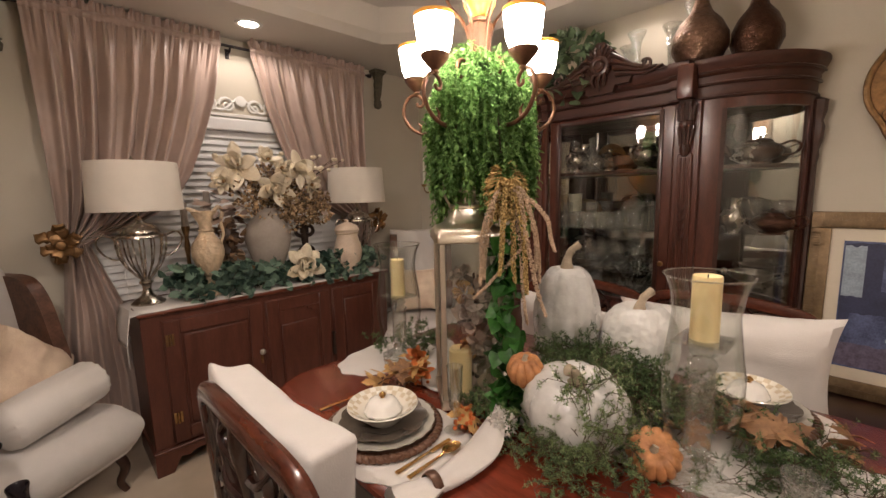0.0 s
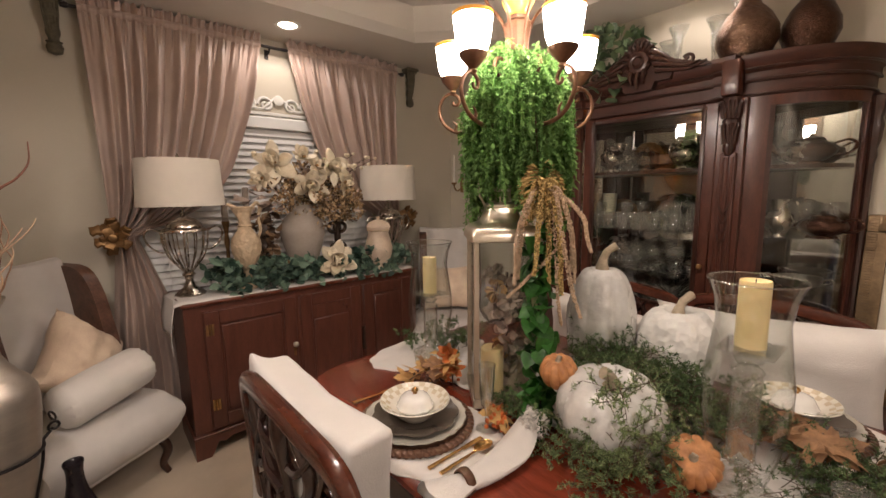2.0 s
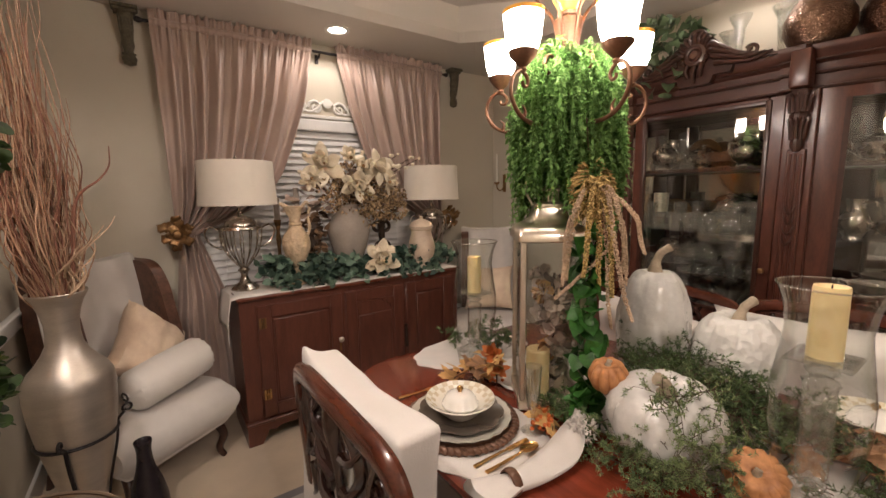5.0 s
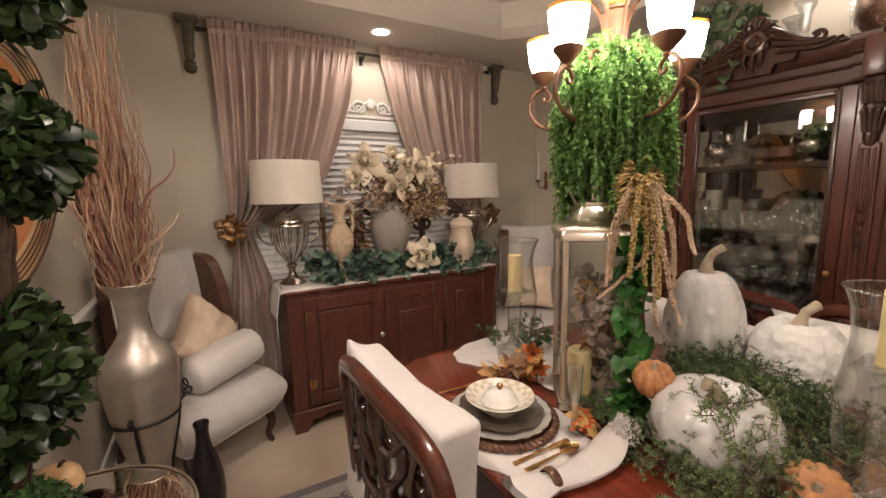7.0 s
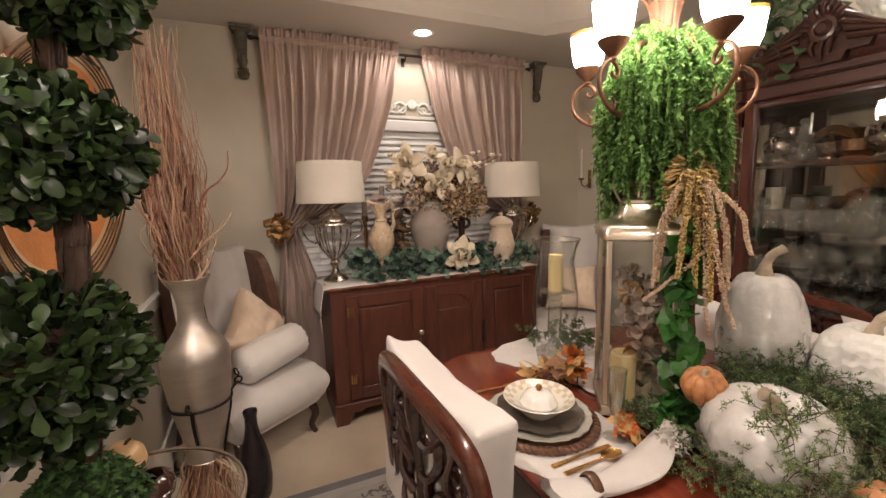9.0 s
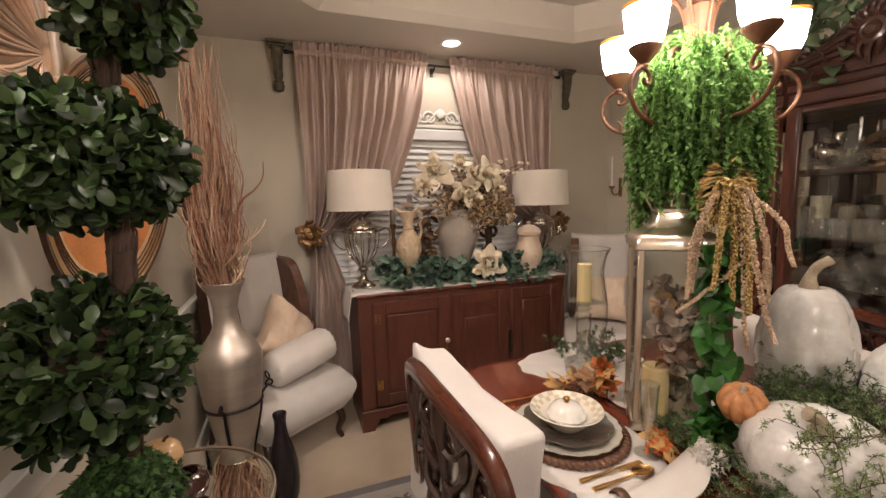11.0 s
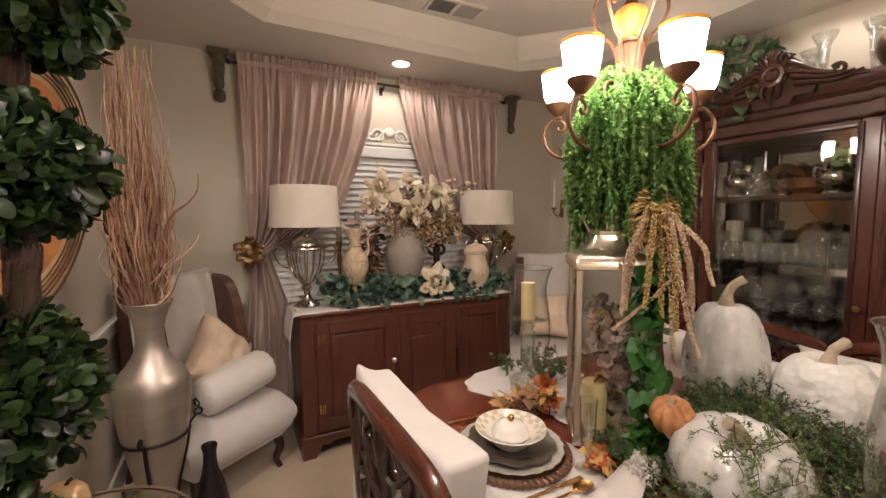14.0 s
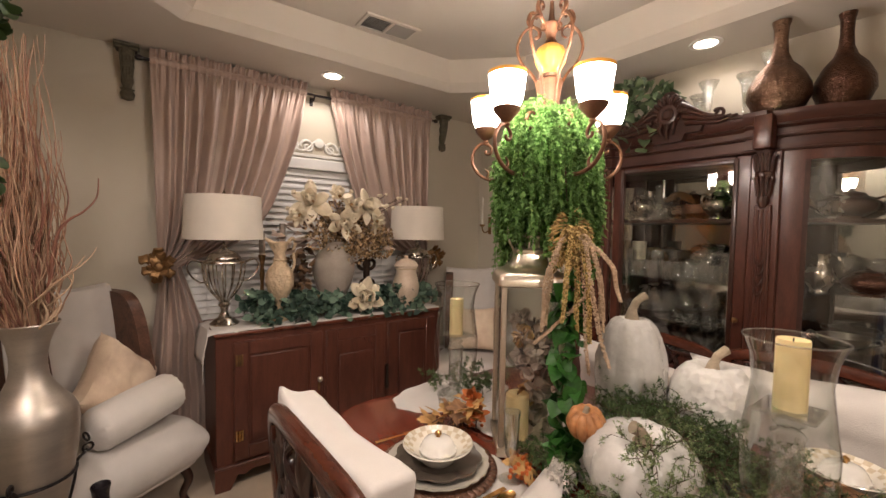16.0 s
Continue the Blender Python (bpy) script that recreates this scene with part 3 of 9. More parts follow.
# ---- curtains ----
def lerp_table(tab, x):
    """Smooth value from (x, value) rows in falling x."""
    for (x0, v0), (x1, v1) in zip(tab, tab[1:]):
        if x0 >= x >= x1:
            t = (x0 - x) / (x0 - x1)
            t = t * t * (3 - 2 * t) if len(tab) < 3 else t
            return v0 + (v1 - v0) * t
    return tab[0][1] if x > tab[0][0] else tab[-1][1]


def curtain(mirror, seed):
    cx = 1.375
    t = thing("curtain", pose(0, 0, 0), "taupe satin curtain panel gathered and tied back beside the window", "curtain", "window curtains")
    rng = random.Random(seed)
    left = [(2.42, 0.40), (1.8, 0.415), (1.3, 0.425), (1.17, 0.44), (1.05, 0.43), (0.6, 0.38), (0.02, 0.36)]
    right = [(2.42, 1.30), (2.30, 1.28), (2.0, 1.215), (1.75, 1.13), (1.55, 1.05), (1.42, 0.97), (1.33, 0.87), (1.26, 0.74), (1.21, 0.60), (1.17, 0.54), (1.05, 0.58), (0.8, 0.66), (0.4, 0.70), (0.02, 0.70)]
    nz, nu = 130, 200
    ph = [rng.uniform(0, 6.28) for _ in range(6)]
    bm = bmesh.new()
    grid = []
    for i in range(nz + 1):
        z = 2.415 - 0.135 * i / 36 if i <= 36 else 2.28 - 2.26 * (i - 36) / (nz - 36)
        row = []
        for k in range(nu + 1):
            u = k / nu
            xl, xr = lerp_table(left, z), lerp_table(right, z)
            wid = xr - xl
            x = xl + wid * u
            full = 0.5 + 0.5 * min(1, wid / 0.6)
            f1 = 2 * math.pi * 9.5 * u + ph[0] + 1.7 * math.sin(5.4 * u + ph[1]) + 1.1 * math.sin(13 * u + ph[4]) + 0.35 * math.sin(2.2 * z + 9 * u)
            w = 0.80 * math.sin(f1 + 0.45 * math.sin(f1 + 0.6)) + 0.20 * math.sin(2 * math.pi * 12.3 * u + ph[2] + 1.3 * math.sin(6 * u + ph[3]) + 0.8 * math.sin(z * 2.4 + ph[3]))
            amp = (0.036 * full + 0.006 * math.sin(3 * z + ph[4])) * (0.62 + 0.38 * math.sin(4.3 * u + ph[5]) ** 2)
            gather = 0.010 * math.sin(2 * math.pi * 24 * u + ph[5] + 2.0 * math.sin(7 * u)) + 0.006 * math.sin(2 * math.pi * 43 * u + ph[2])
            low = max(0.0, min(1.0, (1.24 - z) / 0.16))
            if low:
                tail = 0.75 * math.sin(2 * math.pi * 3.3 * u + ph[0] + 0.6 * math.sin(2.6 * z + ph[1])) + 0.25 * math.sin(2 * math.pi * 7.1 * u + ph[2] + 0.9 * math.sin(3.4 * z))
                w = w * (1 - low) + low * tail
                amp = amp * (1 - low) + 0.036 * low
            head = 0.0
            if z > 2.368:
                q = (z - 2.368) / 0.047
                head = (0.5 + 0.9 * q) * gather + 0.010 * q * math.sin(2 * math.pi * 11 * u + ph[1]) - 0.008 * q
                amp = 0.0
            elif z > 2.330:
                head = 0.25 * gather - 0.013 * math.sin(math.pi * (z - 2.330) / 0.038)
                amp = 0.0
            elif z > 2.12:
                b = (2.330 - z) / 0.21
                head = 0.8 * gather * (1 - b)
                amp = amp * b ** 0.7
            bulge = 0.05 * math.exp(-((z - 1.17) / 0.12) ** 2)
            y = 3.645 + amp * w + head - bulge * math.sin(math.pi * u) - 0.02 * (1 - abs(2 * u - 1))
            if z > 2.368:
                z2 = z + (0.009 * math.sin(2 * math.pi * 11 * u + ph[3]) + 0.007 * math.sin(2 * math.pi * 27 * u)) * (z - 2.368) / 0.047
            else:
                # the free edge hangs in a swag towards the tie
                z2 = z
            row.append(bm.verts.new((x if not mirror else 2 * cx - x, y, z2)))
        grid.append(row)
    for a, b in zip(grid, grid[1:]):
        for k in range(nu):
            bm.faces.new((a[k], a[k + 1], b[k + 1], b[k]))
    ob = part("panel", bm, "curtain", t)
    sol = ob.modifiers.new("cloth", "SOLIDIFY")
    sol.thickness = 0.003
    return t


curtain(False, 3)
curtain(True, 8)

rod = thing("curtain_rod", pose(1.375, 3.648, 2.349), "thin dark metal curtain rod on brackets above the window", "curtain rod")
part("rod", tube([(-1.02, 0, 0), (1.02, 0, 0)], 0.009, 12), "iron", rod)
for s_ in (-1.02, 1.02):
    part("finial", lathe([(0, -0.02), (0.012, -0.016), (0.016, 0), (0.012, 0.014), (0, 0.02)], 12, m=pose(s_, 0, 0, 0, 90)), "iron", rod)
for s_ in (-0.9, -0.03, 0.9):
    bm = bmesh.new()
    add_tube(bm, [(s_, 0.070, -0.03), (s_, 0.02, -0.03), (s_, 0.0, -0.010)], 0.006, 8)
    add_box(bm, (s_ - 0.012, 0.064, -0.06), (s_ + 0.012, 0.072, 0.0), 0.002)
    part("bracket", bm, "iron", rod)


def tieback(x, z, flip):
    t = thing("curtain_tieback", pose(x, 3.52, z), "antique gold cast rosette curtain tieback", "tieback", "curtain tiebacks")
    rng = random.Random(5)
    for k in range(15):
        a = 2 * math.pi * k / 15 * 2.6
        bm = bmesh.new()
        rr = 0.022 + 0.048 * (k / 14)
        m_ = pose(rr * math.cos(a), rng.uniform(-0.02, 0.01), rr * 1.25 * math.sin(a), 90 + rng.uniform(-50, 50), rng.uniform(-50, 50), 0)
        add_lathe(bm, [(0, -0.014), (0.020, -0.006), (0.031, 0.004), (0.024, 0.014), (0.008, 0.018), (0, 0.019)], 10, m_, lambda q, i: 1 + 0.22 * math.sin(4 * q))
        part("petal", bm, "antique_gold", t)
    bm = bmesh.new()
    add_lathe(bm, [(0, -0.02), (0.022, -0.012), (0.028, 0.0), (0.018, 0.016), (0, 0.022)], 14, pose(0, -0.02, 0, 90))
    part("rosette", bm, "antique_gold", t)
    part("stem", tube([(0, 0.01, 0), (0, 0.19, 0)], 0.008, 8), "antique_gold", t)


tieback(0.425, 1.19, False)
tieback(2.325, 1.19, True)


# ---- corner brackets, window pediment ----
def wall_bracket(x, y, z, rz, label):
    t = thing("wall_bracket", pose(x, y, z, 0, 0, rz) @ Matrix.Diagonal((0.95, 0.85, 0.82, 1)), label, "wall bracket", "carved wall brackets")
    bm = bmesh.new()
    add_box(bm, (-0.062, -0.105, -0.022), (0.062, 0, 0), 0.004)
    add_box(bm, (-0.052, -0.088, -0.042), (0.052, 0, -0.022), 0.004)
    part("ledge", bm, "verdigris", t)
    bm = bmesh.new()
    add_tube(bm, smooth_path([(0, -0.045, -0.04), (0, -0.050, -0.10), (0, -0.040, -0.17), (0, -0.034, -0.25), (0, -0.030, -0.31)], 6), lambda s: 0.046 - 0.016 * s + 0.004 * math.sin(20 * s), 12, 0.8)
    for k in range(-2, 3):
        add_tube(bm, [(0.016 * k, -0.086 + 0.003 * k * k, -0.045), (0.014 * k, -0.080 + 0.003 * k * k, -0.14), (0.010 * k, -0.066 + 0.003 * k * k, -0.24)], 0.007, 6)
    part("corbel", bm, "verdigris", t)
    bm = bmesh.new()
    add_lathe(bm, [(0, -0.05), (0.03, -0.035), (0.037, 0.0), (0.028, 0.02), (0.036, 0.03), (0.0, 0.035)], 14, pose(0, -0.036, -0.325))
    part("drop", bm, "verdigris", t)


wall_bracket(0.300, YN, 2.415, 0, "weathered carved wood corner bracket on the wall")
wall_bracket(2.50, YN, 2.415, 0, "weathered carved wood corner bracket on the wall")
wall_bracket(XW, 3.42, 1.62, 90, "small weathered carved bracket on the side wall")

ped = thing("window_pediment", pose(1.40, YN - 0.012, 1.945), "cream carved scroll ornament above the window", "wall ornament")
for s_ in (-1, 1):
    for cx_, r_, a_ in ((0.085, 0.052, 0), (0.19, 0.045, 1.2), (0.285, 0.035, 0.4)):
        pts = spiral(0, 0, r_, 0.010, a_, 1.35)
        part("scroll", tube([(s_ * (cx_ + p[0]), 0, 0.05 + p[2]) for p in pts], lambda t: 0.011 - 0.004 * t, 8), "white_trim", ped)
    bm = bmesh.new()
    add_tube(bm, smooth_path([(s_ * 0.02, 0, 0.10), (s_ * 0.12, 0, 0.02), (s_ * 0.24, 0, 0.06), (s_ * 0.34, 0, 0.015)], 6), 0.009, 8)
    part("stem_scroll", bm, "white_trim", ped)
bm = bmesh.new()
add_lathe(bm, [(0, -0.012), (0.03, -0.006), (0.034, 0.008), (0, 0.016)], 14, pose(0, 0, 0.085, 90))
part("boss", bm, "white_trim", ped)
part("rail", box((-0.42, -0.014, -0.022), (0.42, 0.010, 0.0), 0.004), "white_trim", ped)
part("head_casing", box((-0.80, -0.012, -0.075), (0.80, 0.010, -0.03), 0.004), "white_trim", ped)


# ---- sideboard ----
SBX0, SBX1, SBY0, SBY1, SBZ = 0.652, 2.12, 3.15, 3.56, 0.858
sb = thing("sideboard", pose(0, 0, 0), "reddish-brown wooden sideboard with panelled doors and bracket feet", "sideboard")
part("body", box((SBX0, SBY0 + 0.012, 0.12), (SBX1, SBY1, SBZ - 0.022), 0.004), "sideboard_wood", sb)
part("top", box((SBX0 - 0.012, SBY0 - 0.010, SBZ - 0.022), (SBX1 + 0.012, SBY1, SBZ), 0.007, 2), "mahogany_h", sb)


def bracket_skirt(x0, x1, y0, y1):
    """Plinth front with shaped bracket feet."""
    bm = bmesh.new()
    prof = []
    n = 40
    for k in range(n + 1):
        u = k / n
        d = min(u, 1 - u) * (x1 - x0)
        if d < 0.075:
            z = 0.0
        elif d < 0.17:
            q = (d - 0.075) / 0.095
            z = 0.055 + 0.03 * q + 0.012 * math.sin(q * math.pi * 2)
        else:
            z = 0.085
        prof.append((x0 + u * (x1 - x0), z))
    f = [bm.verts.new((x, y0, z)) for x, z in prof]
    ft = [bm.verts.new((x, y0, 0.125)) for x, z in prof]
    b = [bm.verts.new((x, y0 + 0.025, z)) for x, z in prof]
    bt = [bm.verts.new((x, y0 + 0.025, 0.125)) for x, z in prof]
    for k in range(n):
        bm.faces.new((f[k], f[k + 1], ft[k + 1], ft[k]))
        bm.faces.new((b[k + 1], b[k], bt[k], bt[k + 1]))
        bm.faces.new((f[k + 1], f[k], b[k], b[k + 1]))
        bm.faces.new((ft[k], ft[k + 1], bt[k + 1], bt[k]))
    bm.faces.new((f[0], ft[0], bt[0], b[0]))
    bm.faces.new((f[n], b[n], bt[n], ft[n]))
    add_box(bm, (x0, y0 + 0.025, 0), (x0 + 0.025, y1, 0.125))
    add_box(bm, (x1 - 0.025, y0 + 0.025, 0), (x1, y1, 0.125))
    add_box(bm, (x0 - 0.004, y0 - 0.005, 0.118), (x1 + 0.004, y1, 0.134), 0.004)
    return bm


part("plinth", bracket_skirt(SBX0 - 0.008, SBX1 + 0.008, SBY0 - 0.006, SBY1), "sideboard_wood", sb, smooth=False)


def panel_door(x0, x1, z0, z1, y, parent, arched=False, knob=None, hinge=None):
    d = part("door", box((x0, y - 0.006, z0), (x1, y + 0.012, z1), 0.002), "sideboard_wood", parent)
    st = 0.075
    bm = bmesh.new()
    for lo, hi in (((x0 + 0.004, y - 0.018, z0 + 0.004), (x0 + st, y - 0.006, z1 - 0.004)), ((x1 - st, y - 0.018, z0 + 0.004), (x1 - 0.004, y - 0.006, z1 - 0.004)),
                   ((x0 + st, y - 0.018, z0 + 0.004), (x1 - st, y - 0.006, z0 + st)), ((x0 + st, y - 0.018, z1 - st), (x1 - st, y - 0.006, z1 - 0.004))):
        add_box(bm, lo, hi, 0.003)
    if arched:
        xm, wd = (x0 + x1) / 2, (x1 - x0) / 2 - st
        for k in range(10):
            a0, a1 = k / 10 * 2 - 1, (k + 1) / 10 * 2 - 1
            h = 0.085 * (abs(a0 + a1) / 2) ** 2
            if h > 0.004:
                add_box(bm, (xm + a0 * wd, y - 0.018, z1 - st - h), (xm + a1 * wd, y - 0.006, z1 - st))
    part("frame", bm, "sideboard_wood", d)
    part("panel", box((x0 + st + 0.012, y - 0.013, z0 + st + 0.012), (x1 - st - 0.012, y - 0.005, z1 - st - (0.09 if arched else 0.012)), 0.006), "sideboard_wood", d)
    if knob:
        part("knob", lathe([(0, 0.036), (0.009, 0.034), (0.016, 0.027), (0.0165, 0.020), (0.010, 0.011), (0.007, 0.006), (0.009, 0.0)], 18, m=pose(knob[0], y - 0.017, knob[1], 90)), "knob_silver", d, "round silver knob")
        part("escutcheon", box((knob[0] - 0.007, y - 0.021, knob[1] - 0.075), (knob[0] + 0.007, y - 0.018, knob[1] - 0.025), 0.002), "antique_gold", d)
    for hz in hinge or ():
        bm = bmesh.new()
        hx = x0 + 0.028
        add_box(bm, (hx - 0.019, y - 0.023, hz - 0.03), (hx - 0.007, y - 0.018, hz + 0.03), 0.0015)
        add_box(bm, (hx + 0.007, y - 0.023, hz - 0.03), (hx + 0.019, y - 0.018, hz + 0.03), 0.0015)
        add_box(bm, (hx - 0.007, y - 0.023, hz - 0.007), (hx + 0.007, y - 0.018, hz + 0.007), 0.0015)
        add_tube(bm, [(hx, y - 0.023, hz - 0.03), (hx, y - 0.023, hz + 0.03)], 0.004, 8)
        part("hinge", bm, "gold" if hz < 0.5 else "antique_gold", d, "brass H hinge" if hz < 0.5 else "darkened H hinge")


panel_door(0.735, 1.225, 0.145, 0.80, SBY0 + 0.012, sb, False, (1.20, 0.515), (0.285, 0.70))
panel_door(1.245, 1.655, 0.145, 0.80, SBY0 + 0.012, sb, True)
panel_door(1.675, 2.06, 0.145, 0.80, SBY0 + 0.012, sb, False)
bm = bmesh.new()
add_tube(bm, [(1.665, SBY0 - 0.012, 0.50), (1.665, SBY0 - 0.012, 0.36)], lambda s: 0.008 + 0.006 * s, 8)
add_lathe(bm, [(0, 0), (0.012, -0.006), (0.010, -0.02), (0, -0.024)], 10, pose(1.665, SBY0 - 0.012, 0.52))
tas = thing("tassel", pose(0, 0, 0), "brown tassel hanging on the sideboard door", "tassel")
part("cord", bm, "bronze_dark", tas)

run = thing("table_runner", pose(0, 0, 0), "cream damask runner along the sideboard top, hanging over its end", "table runner")
bm = bmesh.new()
rows_ = []
for k in range(60):
    s_ = k / 59
    if s_ < 0.88:
        x_ = SBX1 - 0.02 - (SBX1 - SBX0 + 0.0) * s_ / 0.88
        p_ = (x_, SBZ + 0.0035 + 0.001 * math.sin(k))
    else:
        q_ = (s_ - 0.88) / 0.12
        p_ = (SBX0 - 0.018 - 0.025 * math.sin(q_ * 2), SBZ - 0.004 - 0.20 * q_)
    rows_.append([bm.verts.new((p_[0] - (0.02 * abs(w) if s_ > 0.88 else 0), SBY0 - 0.011 + 0.175 + 0.175 * w, p_[1] - (0.05 * max(0, -w) * max(0, s_ - 0.88) / 0.12 if s_ > 0.88 else 0))) for w in (-1, -0.5, 0, 0.5, 1)])
for a, b in zip(rows_, rows_[1:]):
    for k in range(4):
        bm.faces.new((a[k], a[k + 1], b[k + 1], b[k]))
o_ = part("cloth", bm, "linen", run)
o_.modifiers.new("cloth", "SOLIDIFY").thickness = 0.003


# ---- table lamps ----
def table_lamp(x, y):
    t = thing("table_lamp", pose(x, y, SBZ + 0.004), "silver wire urn table lamp with a cream linen drum shade, unlit", "table lamp", "table lamps on the sideboard")
    part("base", lathe([(0, 0), (0.074, 0), (0.076, 0.008), (0.056, 0.024), (0.028, 0.046), (0.018, 0.075), (0.021, 0.098), (0.033, 0.112), (0.022, 0.126), (0.0, 0.13)], 24, lambda a, i: 1 + 0.03 * math.cos(8 * a)), "silver", t)
    for k in range(14):
        a = 2 * math.pi * k / 14
        pts = [(r * math.cos(a), r * math.sin(a), z) for r, z in ((0.019, 0.128), (0.046, 0.160), (0.082, 0.210), (0.104, 0.275), (0.112, 0.355))]
        part("rod", tube(smooth_path(pts, 4), 0.004, 6), "silver", t)
    part("collar", lathe([(0.0, 0.380), (0.06, 0.378), (0.118, 0.362), (0.121, 0.352), (0.112, 0.347), (0.0, 0.347)], 24), "silver", t)
    part("dome", lathe([(0.086, 0.372), (0.084, 0.384), (0.070, 0.404), (0.050, 0.416), (0.026, 0.424), (0.016, 0.434), (0.020, 0.446), (0, 0.452)], 24), "silver", t)
    for s in (-1, 1):
        pts = [(s * 0.110, 0, 0.352), (s * 0.158, 0, 0.368), (s * 0.182, 0, 0.332), (s * 0.160, 0, 0.278), (s * 0.120, 0, 0.245), (s * 0.084, 0, 0.245)]
        part("handle", tube(smooth_path(pts, 5), 0.005, 6), "silver", t)
    part("stem", tube([(0, 0, 0.37), (0, 0, 0.735)], 0.006, 8), "silver", t)
    sh = part("shade", lathe([(0.190, 0.725), (0.193, 0.727), (0.205, 0.486), (0.203, 0.484), (0.201, 0.486), (0.189, 0.723), (0.190, 0.725)], 40), "shade_linen", t, "cream linen drum shade")
    for k in range(3):
        a = 2 * math.pi * k / 3 + 0.4
        part("spider_arm", tube([(0, 0, 0.715), (0.188 * math.cos(a), 0.188 * math.sin(a), 0.718)], 0.0025, 6), "silver", sh)
    part("finial", lathe([(0, 0.762), (0.004, 0.756), (0.010, 0.744), (0.006, 0.734), (0.008, 0.728), (0, 0.726)], 12), "silver", t)


table_lamp(0.727, 3.36)
table_lamp(2.035, 3.36)


# ---- china cabinet ----
CX, CY = 2.60, 1.78
CABZ = 1.97


def cab_plan(d=0.0):
    """Front outline of the cabinet in plan, pushed out by d: a flat middle and bowed sides."""
    pts = []
    for s in (1, -1):
        side = []
        for k in range(13):
            a = k / 12 * math.pi / 2
            side.append((CX + 0.02 + 0.34 * (1 - math.cos(a)) - d * math.cos(a), CY + s * (0.44 + 0.39 * math.sin(a) + d * 0.7 * math.sin(a))))
        side = [(XE - 0.006, CY + s * (0.83 + d * 0.7))] + side[::-1]
        mid = [(CX + 0.02 - d, CY + s * 0.43), (CX - 0.02 - d, CY + s * 0.42), (CX - 0.02 - d, CY + s * 0.33), (CX + 0.01 - d, CY + s * 0.325)]
        pts.append(side + mid)
    return pts[0] + pts[1][::-1]


def cab_band(rows):
    """A moulding that follows the outline; rows of (push, height), closed at top and bottom."""
    bm = bmesh.new()
    rings = [[bm.verts.new((x, y, z)) for x, y in cab_plan(d)] for d, z in rows]
    for a, b in zip(rings, rings[1:]):
        for k in range(len(a) - 1):
            bm.faces.new((a[k], a[k + 1], b[k + 1], b[k]))
    bm.faces.new(rings[0])
    bm.faces.new(rings[-1][::-1])
    return bm


cab = thing("china_cabinet", pose(0, 0, 0), "large carved cherry china cabinet with glass doors, filled with glassware", "china cabinet")
part("cornice", cab_band([(0, 1.80), (0.004, 1.805), (0.004, 1.86), (0.016, 1.868), (0.016, 1.90), (0.030, 1.91), (0.05, 1.945), (0.056, 1.955), (0.056, 1.97), (0.04, 1.972)]), "cornice_wood", cab)
for d_, z_, r_ in ((0.010, 1.806, 0.006), (0.016, 1.866, 0.007), (0.034, 1.914, 0.006)):
    part("cornice_bead", tube([(x, y, z_) for x, y in cab_plan(d_)], r_, 8), "carved", cab)
part("waist", cab_band([(0.02, 0.66), (0.03, 0.665), (0.03, 0.70), (0.01, 0.72), (0, 0.722)]), "cabinet_wood", cab)
part("lower_body", cab_band([(0.01, 0.0), (0.01, 0.10), (-0.005, 0.115), (-0.005, 0.66)]), "cabinet_wood", cab)
part("back_mirror", box((XE - 0.035, CY - 0.80, 0.722), (XE - 0.028, CY + 0.80, 1.80), 0), "cab_mirror", cab, "mirrored back panel", False)
part("back_board", box((XE - 0.027, CY - 0.83, 0.722), (XE - 0.006, CY + 0.83, 1.80), 0), "cabinet_wood", cab, smooth=False)


def frame_bar(y0, y1, z0, z1, x=CX, depth=0.035, name="rail"):
    return part(name, box((x, y0, z0), (x + depth, y1, z1), 0.005, 2), "cabinet_wood", cab)


# centre door
cd = part("door", box((CX + 0.012, 1.506 - 0.075, 0.73), (CX + 0.040, 1.506 - 0.012, 1.80), 0.005), "cabinet_wood", cab)
for lo, hi in (((2.04 + 0.012, 0.73), (2.04 + 0.075, 1.80)), ((1.494, 0.73), (2.052, 0.80)), ((1.494, 1.765), (2.052, 1.80))):
    part("rail", box((CX + 0.012, lo[0], lo[1]), (CX + 0.040, hi[0], hi[1]), 0.005), "cabinet_wood", cd)
for y0, y1, z0, z1 in ((1.480, 1.500, 0.786, 1.785), (2.046, 2.066, 0.786, 1.785), (1.500, 2.046, 0.786, 0.806), (1.500, 2.046, 1.765, 1.785)):
    part("bead", box((CX + 0.002, y0, z0), (CX + 0.012, y1, z1), 0.004, 2), "carved", cd)
bm = bmesh.new()
rows_ = []
for k in range(25):
    u_ = k / 24 * 2 - 1
    x_ = CX + 0.005 + 0.023 * u_ * u_
    rows_.append([bm.verts.new((x_ + e, 1.773 + 0.283 * u_, z_)) for e, z_ in ((0, 0.79), (0, 1.78), (0.004, 1.78), (0.004, 0.79))])
for a, b in zip(rows_, rows_[1:]):
    for k in range(4):
        bm.faces.new((a[k], a[(k + 1) % 4], b[(k + 1) % 4], b[k]))
bm.faces.new(rows_[0])
bm.faces.new(rows_[-1][::-1])
part("pane", bm, "pane", cd, "gently bowed clear glass door pane")
part("door_knob", lathe([(0, 0.03), (0.012, 0.026), (0.014, 0.016), (0.006, 0.008), (0.006, 0)], 12, m=pose(CX + 0.01, 1.462, 1.02, 0, -90)), "antique_gold", cd)


